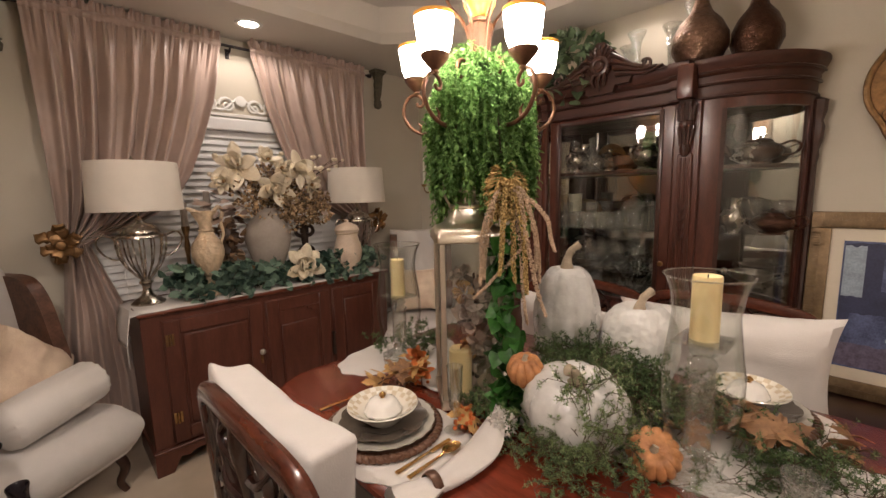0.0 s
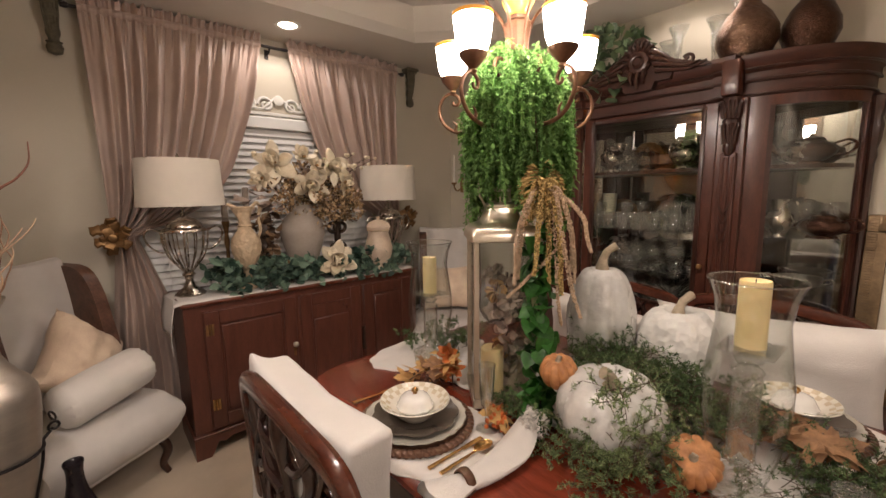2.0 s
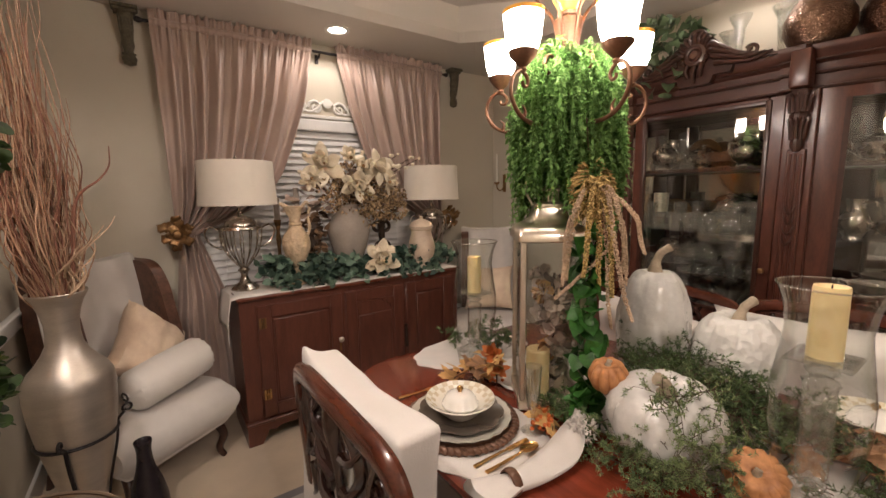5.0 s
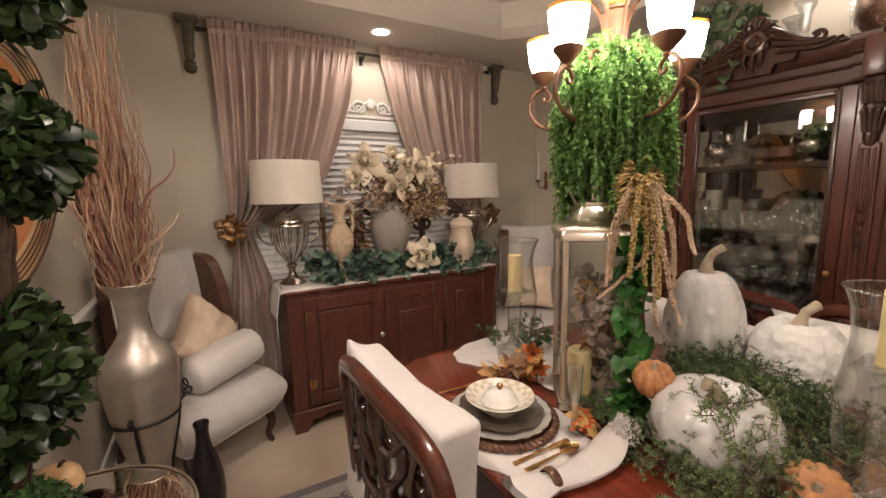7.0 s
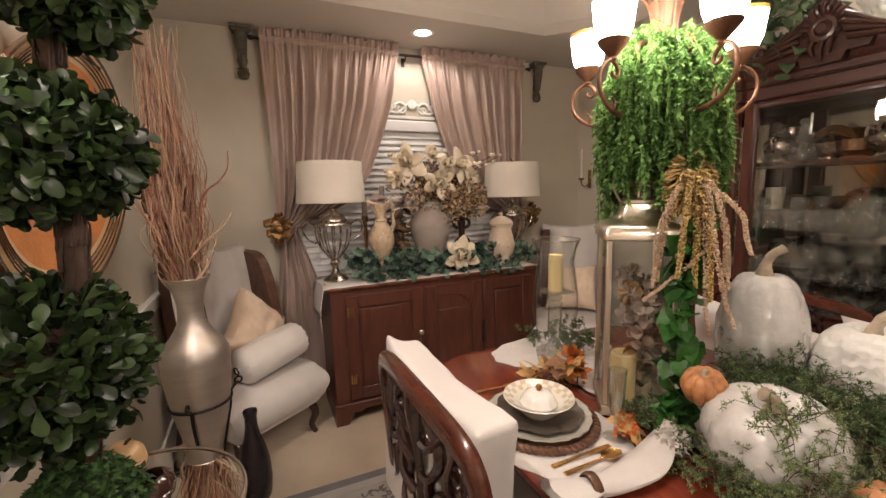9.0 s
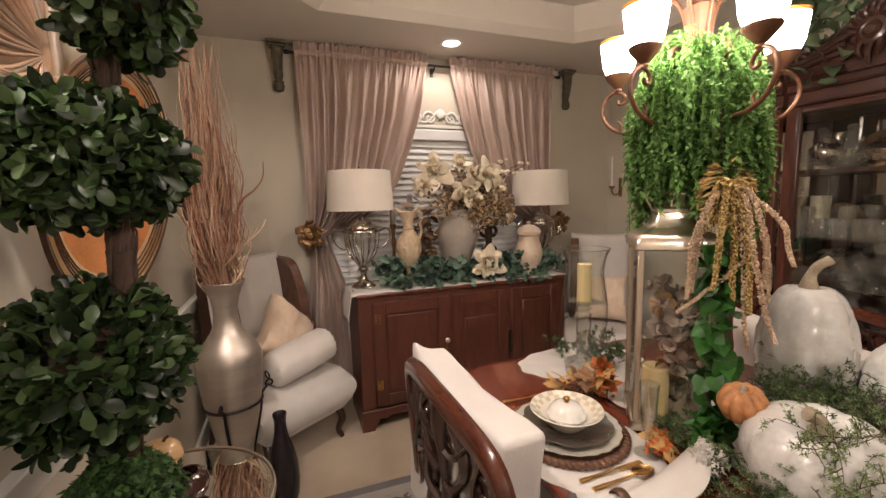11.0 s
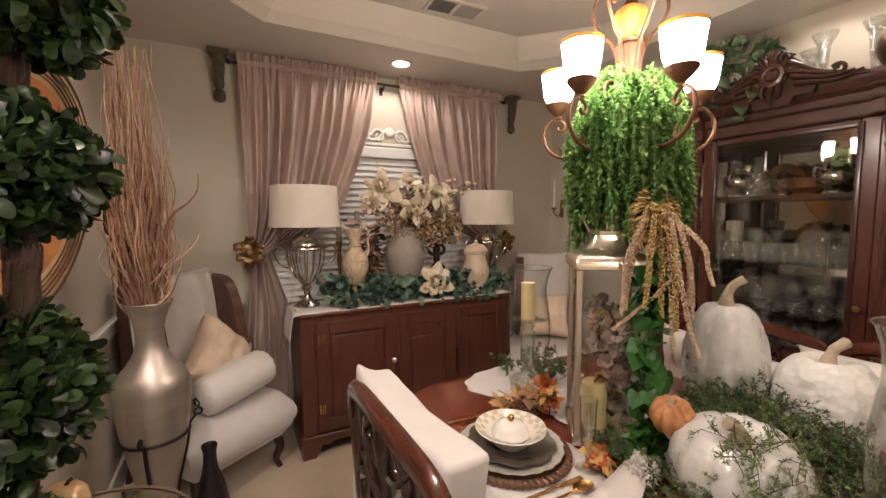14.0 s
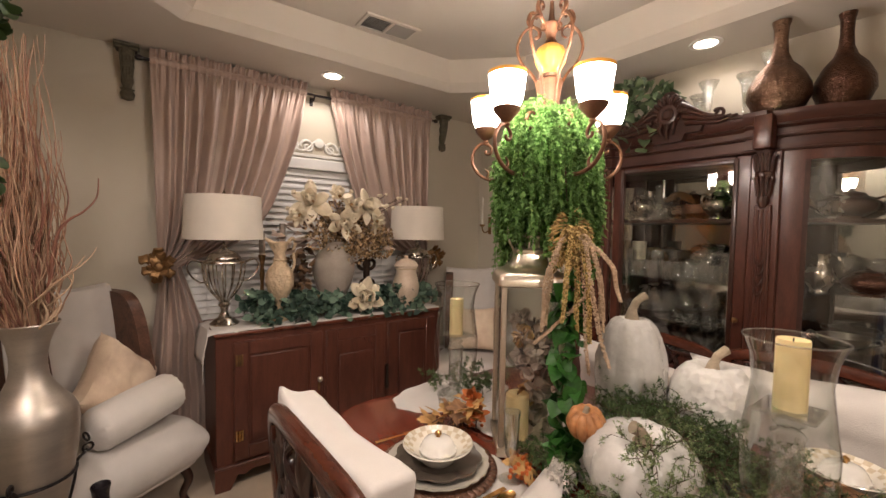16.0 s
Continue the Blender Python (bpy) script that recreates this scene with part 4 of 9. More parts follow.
def side_pt(s, u, d=0.0):
    a = u * math.pi / 2
    return (CX + 0.02 + 0.34 * (1 - math.cos(a)) - d * math.cos(a), CY + s * (0.44 + 0.39 * math.sin(a) + d * 0.7 * math.sin(a)))


def bowed(s, u0, u1, z0, z1, d0, d1, n=10):
    """A curved board or pane on a bowed side."""
    bm = bmesh.new()
    rows = []
    for k in range(n + 1):
        u = u0 + (u1 - u0) * k / n
        p, q = side_pt(s, u, d0), side_pt(s, u, d1)
        rows.append([bm.verts.new((*p, z0)), bm.verts.new((*p, z1)), bm.verts.new((*q, z1)), bm.verts.new((*q, z0))])
    for a, b in zip(rows, rows[1:]):
        for i in range(4):
            bm.faces.new((a[i], a[(i + 1) % 4], b[(i + 1) % 4], b[i]))
    bm.faces.new(rows[0])
    bm.faces.new(rows[-1][::-1])
    return bm


for s_ in (1, -1):
    sd = part("side_door", bowed(s_, 0.03, 0.17, 0.73, 1.80, -0.03, 0.0, 4), "cabinet_wood", cab)
    part("stile", bowed(s_, 0.86, 1.0, 0.73, 1.80, -0.03, 0.0, 4), "cabinet_wood", sd)
    part("rail", bowed(s_, 0.17, 0.86, 1.755, 1.80, -0.03, 0.0), "cabinet_wood", sd)
    part("rail", bowed(s_, 0.17, 0.86, 0.73, 0.80, -0.03, 0.0), "cabinet_wood", sd)
    part("bead", bowed(s_, 0.16, 0.19, 0.80, 1.755, -0.01, 0.006, 2), "carved", sd)
    part("pane", bowed(s_, 0.17, 0.86, 0.80, 1.755, -0.018, -0.014), "pane", sd, "bowed clear glass pane")
    # carved columns beside the middle door
    yc = CY + s_ * 0.407
    part("pilaster", box((CX - 0.004, yc - 0.056, 0.722), (CX + 0.03, yc + 0.056, 1.80), 0.004), "cabinet_wood", cab)
    bm = bmesh.new()
    add_box(bm, (CX - 0.020, yc - 0.032, 0.73), (CX - 0.004, yc + 0.032, 1.56), 0.004)
    for q in (-1, 0, 1):
        add_tube(bm, [(CX - 0.021, yc + 0.018 * q, 0.86), (CX - 0.021, yc + 0.018 * q, 1.54)], 0.006, 8)
    add_box(bm, (CX - 0.036, yc - 0.038, 0.73), (CX - 0.004, yc + 0.038, 0.84), 0.006)
    cl = part("column", bm, "cabinet_wood", cab)
    # capital: a swelling bracket with leaves that roll over at the top
    bm = bmesh.new()
    add_lathe(bm, [(0.0, 1.545), (0.012, 1.55), (0.022, 1.575), (0.019, 1.60), (0.018, 1.62), (0.024, 1.65), (0.026, 1.675), (0.031, 1.69), (0.031, 1.70), (0.025, 1.712), (0.033, 1.735), (0.036, 1.765), (0.030, 1.785), (0.033, 1.80), (0.0, 1.80)], 22, pose(CX - 0.024, yc, 0), lambda a, i: 1 + (0.07 * math.cos(9 * a) if i < 10 else 0.05 * math.cos(14 * a)))
    part("capital", bm, "carved", cl)
    for z0, z1, r0 in ((1.60, 1.685, 0.020), (1.71, 1.785, 0.029)):
        for j in range(5):
            a = math.pi / 2 + math.pi * (j + 0.5) / 5
            ca, sa = math.cos(a), math.sin(a)
            part("carved_leaf", tube(smooth_path([(CX - 0.024 + r0 * ca, yc + r0 * sa, z0), (CX - 0.024 + (r0 + 0.007) * ca, yc + (r0 + 0.007) * sa, (z0 + z1) / 2 + 0.012), (CX - 0.024 + (r0 + 0.014) * ca, yc + (r0 + 0.014) * sa, z1), (CX - 0.024 + (r0 + 0.017) * ca, yc + (r0 + 0.017) * sa, z1 - 0.012)], 4), lambda t: 0.0075 * (1 - 0.35 * t), 7), "carved", cl)
    bm = bmesh.new()
    for k in range(4):
        zz = 1.15 + 0.045 * k
        for q in (-1, 1):
            add_tube(bm, smooth_path([(CX - 0.030, yc, zz), (CX - 0.036, yc + q * 0.012, zz + 0.016), (CX - 0.030, yc + q * 0.018, zz + 0.038)], 4), lambda t: 0.0055 * (1 - 0.6 * t), 6)
    part("leaf_carving", bm, "carved", cl)
    ex, ey = side_pt(s_, 0.97, 0.012)
    bm = bmesh.new()
    add_lathe(bm, [(0, 0.73), (0.026, 0.73), (0.026, 0.82), (0.018, 0.84), (0.018, 1.50), (0.024, 1.53), (0.020, 1.56), (0.030, 1.60), (0.034, 1.66), (0.026, 1.69), (0.036, 1.73), (0.038, 1.78), (0, 1.80)], 18, pose(ex, ey, 0), lambda a, i: 1 + 0.07 * math.cos(8 * a))
    part("corner_column", bm, "carved", cab)
    # cornice block above the column
    part("cornice_block", box((CX - 0.078, yc - 0.034, 1.806), (CX - 0.0, yc + 0.034, 1.955), 0.008, 2), "cabinet_wood", cab)

# shelves
for z_, m_ in ((1.485, "dark_wood"), (1.17, "glass"), (0.92, "glass")):
    bm = bmesh.new()
    pl = cab_plan(-0.05)
    lo = [bm.verts.new((min(x, XE - 0.04), y, z_)) for x, y in pl]
    hi = [bm.verts.new((min(x, XE - 0.04), y, z_ + (0.018 if m_ != "glass" else 0.008))) for x, y in pl]
    for k in range(len(lo) - 1):
        bm.faces.new((lo[k], lo[k + 1], hi[k + 1], hi[k]))
    bm.faces.new(lo)
    bm.faces.new(hi[::-1])
    part("shelf", bm, m_, cab, "glass shelf" if m_ == "glass" else "wooden shelf", smooth=False)

# carved crest
crest = part("crest", lathe([(0, 0.034), (0.018, 0.032), (0.028, 0.022), (0.036, 0.026), (0.050, 0.022), (0.058, 0.010), (0.060, 0.0), (0, 0)], 28, m=pose(CX - 0.060, CY, 2.035, 0, -90)), "carved", cab, "carved leafy crest with a round boss")
bm = bmesh.new()
n_ = 48
ft, bk = [], []
for k in range(n_ + 1):
    u = k / n_ * 2 - 1
    h = 1.972 + 0.150 * math.exp(-(u / 0.34) ** 2) + 0.030 * (1 - abs(u)) ** 0.8 + 0.006 * math.sin(30 * abs(u))
    lo_ = 1.895 if abs(u) < 0.22 else (1.93 if abs(u) < 0.5 else 1.96)
    ft.append((bm.verts.new((CX - 0.068, CY + 0.33 * u, lo_)), bm.verts.new((CX - 0.068, CY + 0.33 * u, h))))
    bk.append((bm.verts.new((CX - 0.030, CY + 0.33 * u, lo_)), bm.verts.new((CX - 0.030, CY + 0.33 * u, h))))
for k in range(n_):
    bm.faces.new((ft[k][0], ft[k + 1][0], ft[k + 1][1], ft[k][1]))
    bm.faces.new((bk[k][0], bk[k][1], bk[k + 1][1], bk[k + 1][0]))
    bm.faces.new((ft[k][1], ft[k + 1][1], bk[k + 1][1], bk[k][1]))
    bm.faces.new((ft[k][0], bk[k][0], bk[k + 1][0], ft[k + 1][0]))
part("board", bm, "carved", crest)
FX = CX - 0.074
for s_ in (-1, 1):
    # long running leaves that sweep out and down along the slope
    for j in range(4):
        y0, z0 = 0.062 + 0.010 * j, 2.075 - 0.032 * j
        pts = smooth_path([(FX, CY + s_ * y0, z0), (FX - 0.012, CY + s_ * (y0 + 0.05), z0 - 0.028 + 0.006 * j), (FX - 0.008, CY + s_ * (y0 + 0.11 + 0.012 * j), z0 - 0.068 + 0.015 * j), (FX, CY + s_ * (y0 + 0.17 + 0.016 * j), 1.988 - 0.003 * j)], 6)
        part("running_leaf", tube(pts, lambda t: 0.017 * (1 - 0.75 * t) + 0.002, 8, 0.8), "carved", crest)
    part("scroll", tube([(FX - 0.004, CY + s_ * (0.235 + p[0]), 1.995 + p[2]) for p in spiral(0, 0, 0.026, 0.008, 2.6, -1.2, 18)], 0.008, 8), "carved", crest)
for j in range(11):
    a = math.pi * (j + 0.5) / 11
    pts = smooth_path([(FX, CY + 0.056 * math.cos(a), 2.035 + 0.056 * math.sin(a)), (FX - 0.014, CY + 0.075 * math.cos(a), 2.035 + 0.078 * math.sin(a)), (FX + 0.002, CY + 0.090 * math.cos(a), 2.035 + 0.100 * math.sin(a))], 4)
    part("shell_leaf", tube(pts, lambda t: 0.012 * (1 - 0.35 * t), 7), "carved", crest)
for j in range(5):
    a = math.pi + math.pi * (j + 0.5) / 5
    pts = smooth_path([(FX, CY + 0.054 * math.cos(a), 2.035 + 0.054 * math.sin(a)), (FX - 0.014, CY + 0.058 * math.cos(a), 2.035 + 0.09 * math.sin(a)), (FX, CY + 0.045 * math.cos(a), 2.035 + 0.128 * math.sin(a))], 4)
    part("drop_leaf", tube(pts, lambda t: 0.013 * (1 - 0.45 * t), 7), "carved", crest)


# ---- dining table ----
TX0, TX1, TY0, TY1, TZ = 0.82, 1.90, -0.15, 2.17, 0.76


def round_rect(x0, x1, y0, y1, r, n=10):
    out = []
    for cx, cy, a0 in ((x1 - r, y1 - r, 0), (x0 + r, y1 - r, 90), (x0 + r, y0 + r, 180), (x1 - r, y0 + r, 270)):
        for k in range(n + 1):
            a = radians(a0 + 90 * k / n)
            out.append((cx + r * math.cos(a), cy + r * math.sin(a)))
    return out


table = thing("dining_table", pose(0, 0, 0), "long polished red mahogany dining table, laid for a meal", "dining table")
bm = bmesh.new()
rings = [[bm.verts.new((x, y, z)) for x, y in round_rect(TX0 + d, TX1 - d, TY0 + d, TY1 - d, 0.22 - d)] for d, z in ((0.03, TZ - 0.038), (0.010, TZ - 0.034), (0.004, TZ - 0.022), (0.0, TZ - 0.014), (0.003, TZ - 0.004), (0.012, TZ))]
for a, b in zip(rings, rings[1:]):
    for k in range(len(a)):
        bm.faces.new((a[k], a[(k + 1) % len(a)], b[(k + 1) % len(a)], b[k]))
bm.faces.new(rings[0])
bm.faces.new(rings[-1])
part("tabletop", bm, "table_wood", table)
bm = bmesh.new()
add_box(bm, (TX0 + 0.08, TY0 + 0.14, TZ - 0.12), (TX0 + 0.105, TY1 - 0.14, TZ - 0.038))
add_box(bm, (TX1 - 0.105, TY0 + 0.14, TZ - 0.12), (TX1 - 0.08, TY1 - 0.14, TZ - 0.038))
add_box(bm, (TX0 + 0.105, TY1 - 0.165, TZ - 0.12), (TX1 - 0.105, TY1 - 0.14, TZ - 0.038))
add_box(bm, (TX0 + 0.105, TY0 + 0.14, TZ - 0.12), (TX1 - 0.105, TY0 + 0.165, TZ - 0.038))
part("apron", bm, "mahogany", table, smooth=False)
for x_ in (TX0 + 0.12, TX1 - 0.12):
    for y_ in (TY0 + 0.18, TY1 - 0.18):
        part("leg", lathe([(0, 0), (0.025, 0), (0.035, 0.04), (0.028, 0.10), (0.045, 0.30), (0.038, 0.50), (0.05, 0.56), (0.048, 0.722), (0, 0.722)], 16, m=pose(x_, y_, 0)), "mahogany", table)

rug = thing("area_rug", pose(0, 0, 0), "grey and cream patterned rug with a dark border under the table", "rug")
RX0, RX1, RY0, RY1 = 0.20, 2.55, -0.9, 2.66
part("field", box((RX0 + 0.10, RY0 + 0.10, 0), (RX1 - 0.10, RY1 - 0.10, 0.008), 0.002), "rug", rug, smooth=False)
bm = bmesh.new()
for lo, hi in (((RX0, RY0, 0), (RX1, RY0 + 0.05, 0.008)), ((RX0, RY1 - 0.05, 0), (RX1, RY1, 0.008)), ((RX0, RY0 + 0.05, 0), (RX0 + 0.05, RY1 - 0.05, 0.008)), ((RX1 - 0.05, RY0 + 0.05, 0), (RX1, RY1 - 0.05, 0.008))):
    add_box(bm, lo, hi)
part("border", bm, "rug_border", rug, smooth=False)
bm = bmesh.new()
for lo, hi in (((RX0 + 0.05, RY0 + 0.05, 0), (RX1 - 0.05, RY0 + 0.10, 0.0085)), ((RX0 + 0.05, RY1 - 0.10, 0), (RX1 - 0.05, RY1 - 0.05, 0.0085)), ((RX0 + 0.05, RY0 + 0.1, 0), (RX0 + 0.10, RY1 - 0.1, 0.0085)), ((RX1 - 0.10, RY0 + 0.1, 0), (RX1 - 0.05, RY1 - 0.1, 0.0085))):
    add_box(bm, lo, hi)
part("inner_border", bm, "rug", rug, smooth=False)
bm = bmesh.new()
rng = random.Random(4)
for ix in range(26):
    for iy in range(12):
        cx_, cy_ = RX0 + 0.16 + ix * 0.08, RY1 - 0.16 - iy * 0.09
        if cx_ > RX1 - 0.15:
            continue
        for k in range(4):
            a = rng.uniform(0, 6.28)
            r_ = rng.uniform(0.012, 0.026)
            pts = [(cx_ + p[0] + 0.02 * math.cos(a), cy_ + p[2] + 0.02 * math.sin(a), 0.0088) for p in spiral(0, 0, r_, r_ * 0.5, a, 0.7, 6)]
            add_tube(bm, pts, lambda t: 0.006 * (1 - 0.6 * t), 4, 0.15, False)
part("scroll_motif", bm, "rug_motif", rug)


# ---- dining chairs and cushions ----
def dining_chair():
    """Faces +x; the back stands at x = 0."""
    t = thing("dining_chair", pose(0, 0, 0), "dark mahogany dining chair with an arched carved back", "chair", "chairs round the table")
    W = 0.276
    top = [(-0.035, -W + 0.01, 0.60), (-0.043, -W - 0.006, 0.76), (-0.052, -W - 0.004, 0.875), (-0.058, -W * 0.94, 0.928), (-0.062, -W * 0.76, 0.951), (-0.068, -W * 0.38, 0.964), (-0.070, 0, 0.967)]
    top = top + [(a, -b, c) for a, b, c in top[-2::-1]]
    bm = bmesh.new()
    path = smooth_path(top, 8)
    n = len(path)
    rings = []
    for i, p in enumerate(path):
        d = (path[min(i + 1, n - 1)] - path[max(i - 1, 0)]).normalized()
        out = Vector((0, d.z, -d.y))
        out = out if out.dot(Vector((0, p.y, p.z - 0.7))) > 0 else -out
        # a flat face behind, a rounded crown, a bead towards the splat
        sec = ((-0.016, -0.024), (-0.019, -0.014), (-0.018, 0.008), (-0.011, 0.019), (0.0, 0.023), (0.011, 0.018), (0.015, 0.004), (0.013, -0.016), (0.004, -0.024), (-0.008, -0.027))
        rings.append([bm.verts.new(p + Vector((u, 0, 0)) + out * v) for u, v in sec])
    for a, b in zip(rings, rings[1:]):
        for k in range(10):
            bm.faces.new((a[k], a[(k + 1) % 10], b[(k + 1) % 10], b[k]))
    bm.faces.new(rings[0])
    bm.faces.new(rings[-1][::-1])
    part("top_rail", bm, "chair_wood", t)
    for s in (-1, 1):
        part("stile", tube([(-0.035, s * W, 0.62), (0.0, s * (W - 0.02), 0.45), (-0.03, s * (W - 0.03), 0.22), (-0.09, s * (W - 0.03), 0.0)], 0.02, 10), "mahogany", t)
        part("leg", lathe([(0, 0), (0.018, 0), (0.022, 0.05), (0.018, 0.12), (0.028, 0.34), (0.030, 0.42), (0, 0.42)], 14, m=pose(0.44, s * 0.22, 0)), "mahogany", t)
    part("seat_frame", box((-0.02, -0.25, 0.38), (0.47, 0.25, 0.44), 0.012, 2), "mahogany", t)
    part("seat", box((0.0, -0.235, 0.44), (0.455, 0.235, 0.49), 0.02, 3), "satin", t, "cream upholstered seat")
    bm = bmesh.new()
    x = -0.052
    for s in (-1, 1):
        add_tube(bm, smooth_path([(x + 0.02, s * 0.05, 0.50), (x, s * 0.12, 0.62), (x - 0.008, s * 0.055, 0.74), (x - 0.012, s * 0.13, 0.86), (x - 0.015, s * 0.05, 0.95)], 6), 0.014, 8, 0.8)
        add_tube(bm, smooth_path([(x + 0.015, s * 0.02, 0.52), (x, s * 0.055, 0.66), (x - 0.008, s * 0.11, 0.76), (x - 0.01, s * 0.19, 0.80), (x - 0.01, s * 0.235, 0.86)], 6), 0.013, 8, 0.8)
        add_tube(bm, [(x + p[1], s * (0.15 + p[0]), 0.70 + p[2]) for p in spiral(0, 0, 0.055, 0.015, 0.5, 1.3)], 0.012, 8)
        add_tube(bm, [(x - 0.01 + p[1], s * (0.085 + p[0]), 0.90 + p[2]) for p in spiral(0, 0, 0.040, 0.012, 2.0, 1.2)], 0.011, 8)
        add_tube(bm, [(x - 0.006 + p[1], s * (0.205 + p[0]), 0.86 + p[2]) for p in spiral(0, 0, 0.034, 0.010, 3.4, -1.2)], 0.010, 8)
        add_tube(bm, smooth_path([(x, s * 0.245, 0.70), (x - 0.008, s * 0.20, 0.76), (x - 0.012, s * 0.17, 0.84), (x - 0.012, s * 0.20, 0.92)], 5), 0.011, 8, 0.8)
        add_tube(bm, smooth_path([(x + 0.01, s * 0.235, 0.58), (x, s * 0.19, 0.63), (x - 0.004, s * 0.20, 0.70)], 5), 0.010, 8, 0.8)
        for k in range(4):
            add_tube(bm, smooth_path([(x - 0.012, s * 0.03, 0.60 + 0.08 * k), (x - 0.024, s * (0.07 + 0.01 * k), 0.63 + 0.08 * k), (x - 0.012, s * (0.10 + 0.012 * k), 0.67 + 0.08 * k)], 4), lambda q: 0.013 * (1 - 0.6 * q), 7)
    add_tube(bm, smooth_path([(x + 0.02, 0, 0.48), (x, 0, 0.66), (x - 0.014, 0, 0.84), (x - 0.018, 0, 0.955)], 6), lambda q: 0.020 + 0.008 * math.sin(9 * q), 10, 0.8)
    part("splat", bm, "splat_wood", t, "pierced carved back splat")
    part("back_rail", tube([(-0.018, -W + 0.02, 0.52), (-0.018, W - 0.02, 0.52)], 0.016, 10), "mahogany", t)
    return t


ch = dining_chair()
ch.matrix_basis = pose(0.672, 1.607, 0, 0, 0, 1)
copy_thing(ch, pose(0.655, 0.93, 0, 0, 0, 0))
copy_thing(ch, pose(2.10, 1.66, 0, 0, 0, 180))
copy_thing(ch, pose(2.17, 1.11, 0, 0, 0, 178))


def knife_pillow(m, w, h, d, mt, label, seed, name="pillow", group=""):
    t = thing(name, m, label, "pillow", group)
    part("cover", pillow_bm(w, h, d, seed, 0.20, 24, 0, 0.014), mt, t)
    return t


# ---- chandelier with hanging fern ----
HX, HY = 1.37, 1.61
CAMDIR = math.atan2(0.754 - HY, 0.315 - HX)
chd = thing("chandelier", pose(HX, HY, 0), "bronze five-arm chandelier with lit frosted glass shades, hung over the table", "chandelier")
part("column", lathe([(0, 1.60), (0.016, 1.60), (0.030, 1.615), (0.022, 1.64), (0.020, 1.70), (0.045, 1.73), (0.050, 1.75), (0.034, 1.785), (0.027, 1.81), (0.033, 1.86), (0.040, 1.895), (0.030, 1.905), (0.034, 1.912), (0.018, 1.920), (0, 1.920)], 30, lambda a, i: 1 + 0.06 * math.cos(10 * a)), "bronze", chd)
part("amber_ball", lathe([(0.016, 1.918), (0.030, 1.926), (0.043, 1.950), (0.047, 1.972), (0.040, 1.994), (0.026, 2.006), (0.012, 2.010)], 56, lambda a, i: 1 + 0.06 * abs(math.cos(7 * a))), "amber", chd, "ribbed glowing amber glass ball")
part("neck", lathe([(0.012, 2.008), (0.020, 2.014), (0.013, 2.026), (0.017, 2.046), (0.032, 2.060), (0.034, 2.068), (0.012, 2.078), (0.008, 2.10), (0.006, 2.14), (0, 2.145)], 20), "bronze", chd)
for k, turn in enumerate((33, 115, 180, 256, 327)):
    a = CAMDIR + radians(turn)
    ca, sa = math.cos(a), math.sin(a)

    def P(r, z):
        return (r * ca, r * sa, z)
    # a C-scroll: out from the foot of the column, up, and back in under the cup
    arm = smooth_path([P(0.020, 1.655), P(0.05, 1.615), P(0.11, 1.592), P(0.175, 1.590), P(0.228, 1.610), P(0.258, 1.650), P(0.256, 1.692), P(0.230, 1.718), P(0.204, 1.714), P(0.190, 1.697), P(0.196, 1.682), P(0.210, 1.684), P(0.212, 1.694)], 6)
    ar = part("arm", tube(arm, lambda s: 0.0066 - 0.0020 * s, 10), "bronze", chd)
    part("leaf_tip", tube(smooth_path([P(0.205, 1.60), P(0.20, 1.618), P(0.212, 1.632)], 4), lambda s: 0.006 * (1 - 0.7 * s), 8), "bronze", ar)
    part("upper_scroll", tube([P(0.092 + p[0], 1.752 + p[2]) for p in spiral(0, 0, 0.034, 0.010, 3.6, -1.35, 24)], lambda s: 0.0068 - 0.002 * s, 8), "bronze", ar)
    part("cup_stem", lathe([(0.007, 1.716), (0.012, 1.722), (0.007, 1.730), (0.010, 1.740)], 14, m=pose(*P(0.212, 0))), "bronze", ar)
    part("cup", lathe([(0.008, 1.728), (0.014, 1.733), (0.024, 1.744), (0.036, 1.758), (0.039, 1.768), (0.034, 1.770), (0, 1.762)], 24, lambda q, i: 1 + 0.03 * math.cos(12 * q), pose(*P(0.212, 0))), "bronze", ar)
    part("shade", lathe([(0.026, 1.767), (0.037, 1.775), (0.045, 1.795), (0.049, 1.827), (0.0525, 1.857), (0.050, 1.858), (0.046, 1.827), (0.042, 1.795), (0.034, 1.777), (0.0, 1.772)], 28, lambda q, i: 1 + 0.012 * math.cos(5 * q) * (i > 3), pose(*P(0.212, 0))), "milk_glass", ar, "lit frosted bell shade")
    # the rim's glow is emission in its amber colour, added above the shade
    part("shade_rim", lathe([(0.0526, 1.857), (0.0540, 1.864), (0.0545, 1.8665), (0.0520, 1.8665), (0.0505, 1.858)], 28, lambda q, i: 1 + 0.012 * math.cos(5 * q), pose(*P(0.212, 0))), "amber", ar, "amber glass rim with an added glow")
    crown = smooth_path([P(0.030, 1.80), P(0.034, 1.86), P(0.052, 1.915), P(0.092, 1.965), P(0.109, 2.012), P(0.096, 2.055), P(0.066, 2.075), P(0.040, 2.062), P(0.038, 2.042), P(0.052, 2.036)], 6)
    part("crown_strap", tube(crown, 0.0058, 8, 0.6), "bronze", chd)
    part("crown_leaf", tube(smooth_path([P(0.060, 2.072), P(0.074, 2.095), P(0.066, 2.118), P(0.046, 2.112), P(0.050, 2.098)], 5), lambda s: 0.0085 * (1 - 0.5 * s), 8), "bronze", chd)
bm = bmesh.new()
z_ = 2.15
k = 0
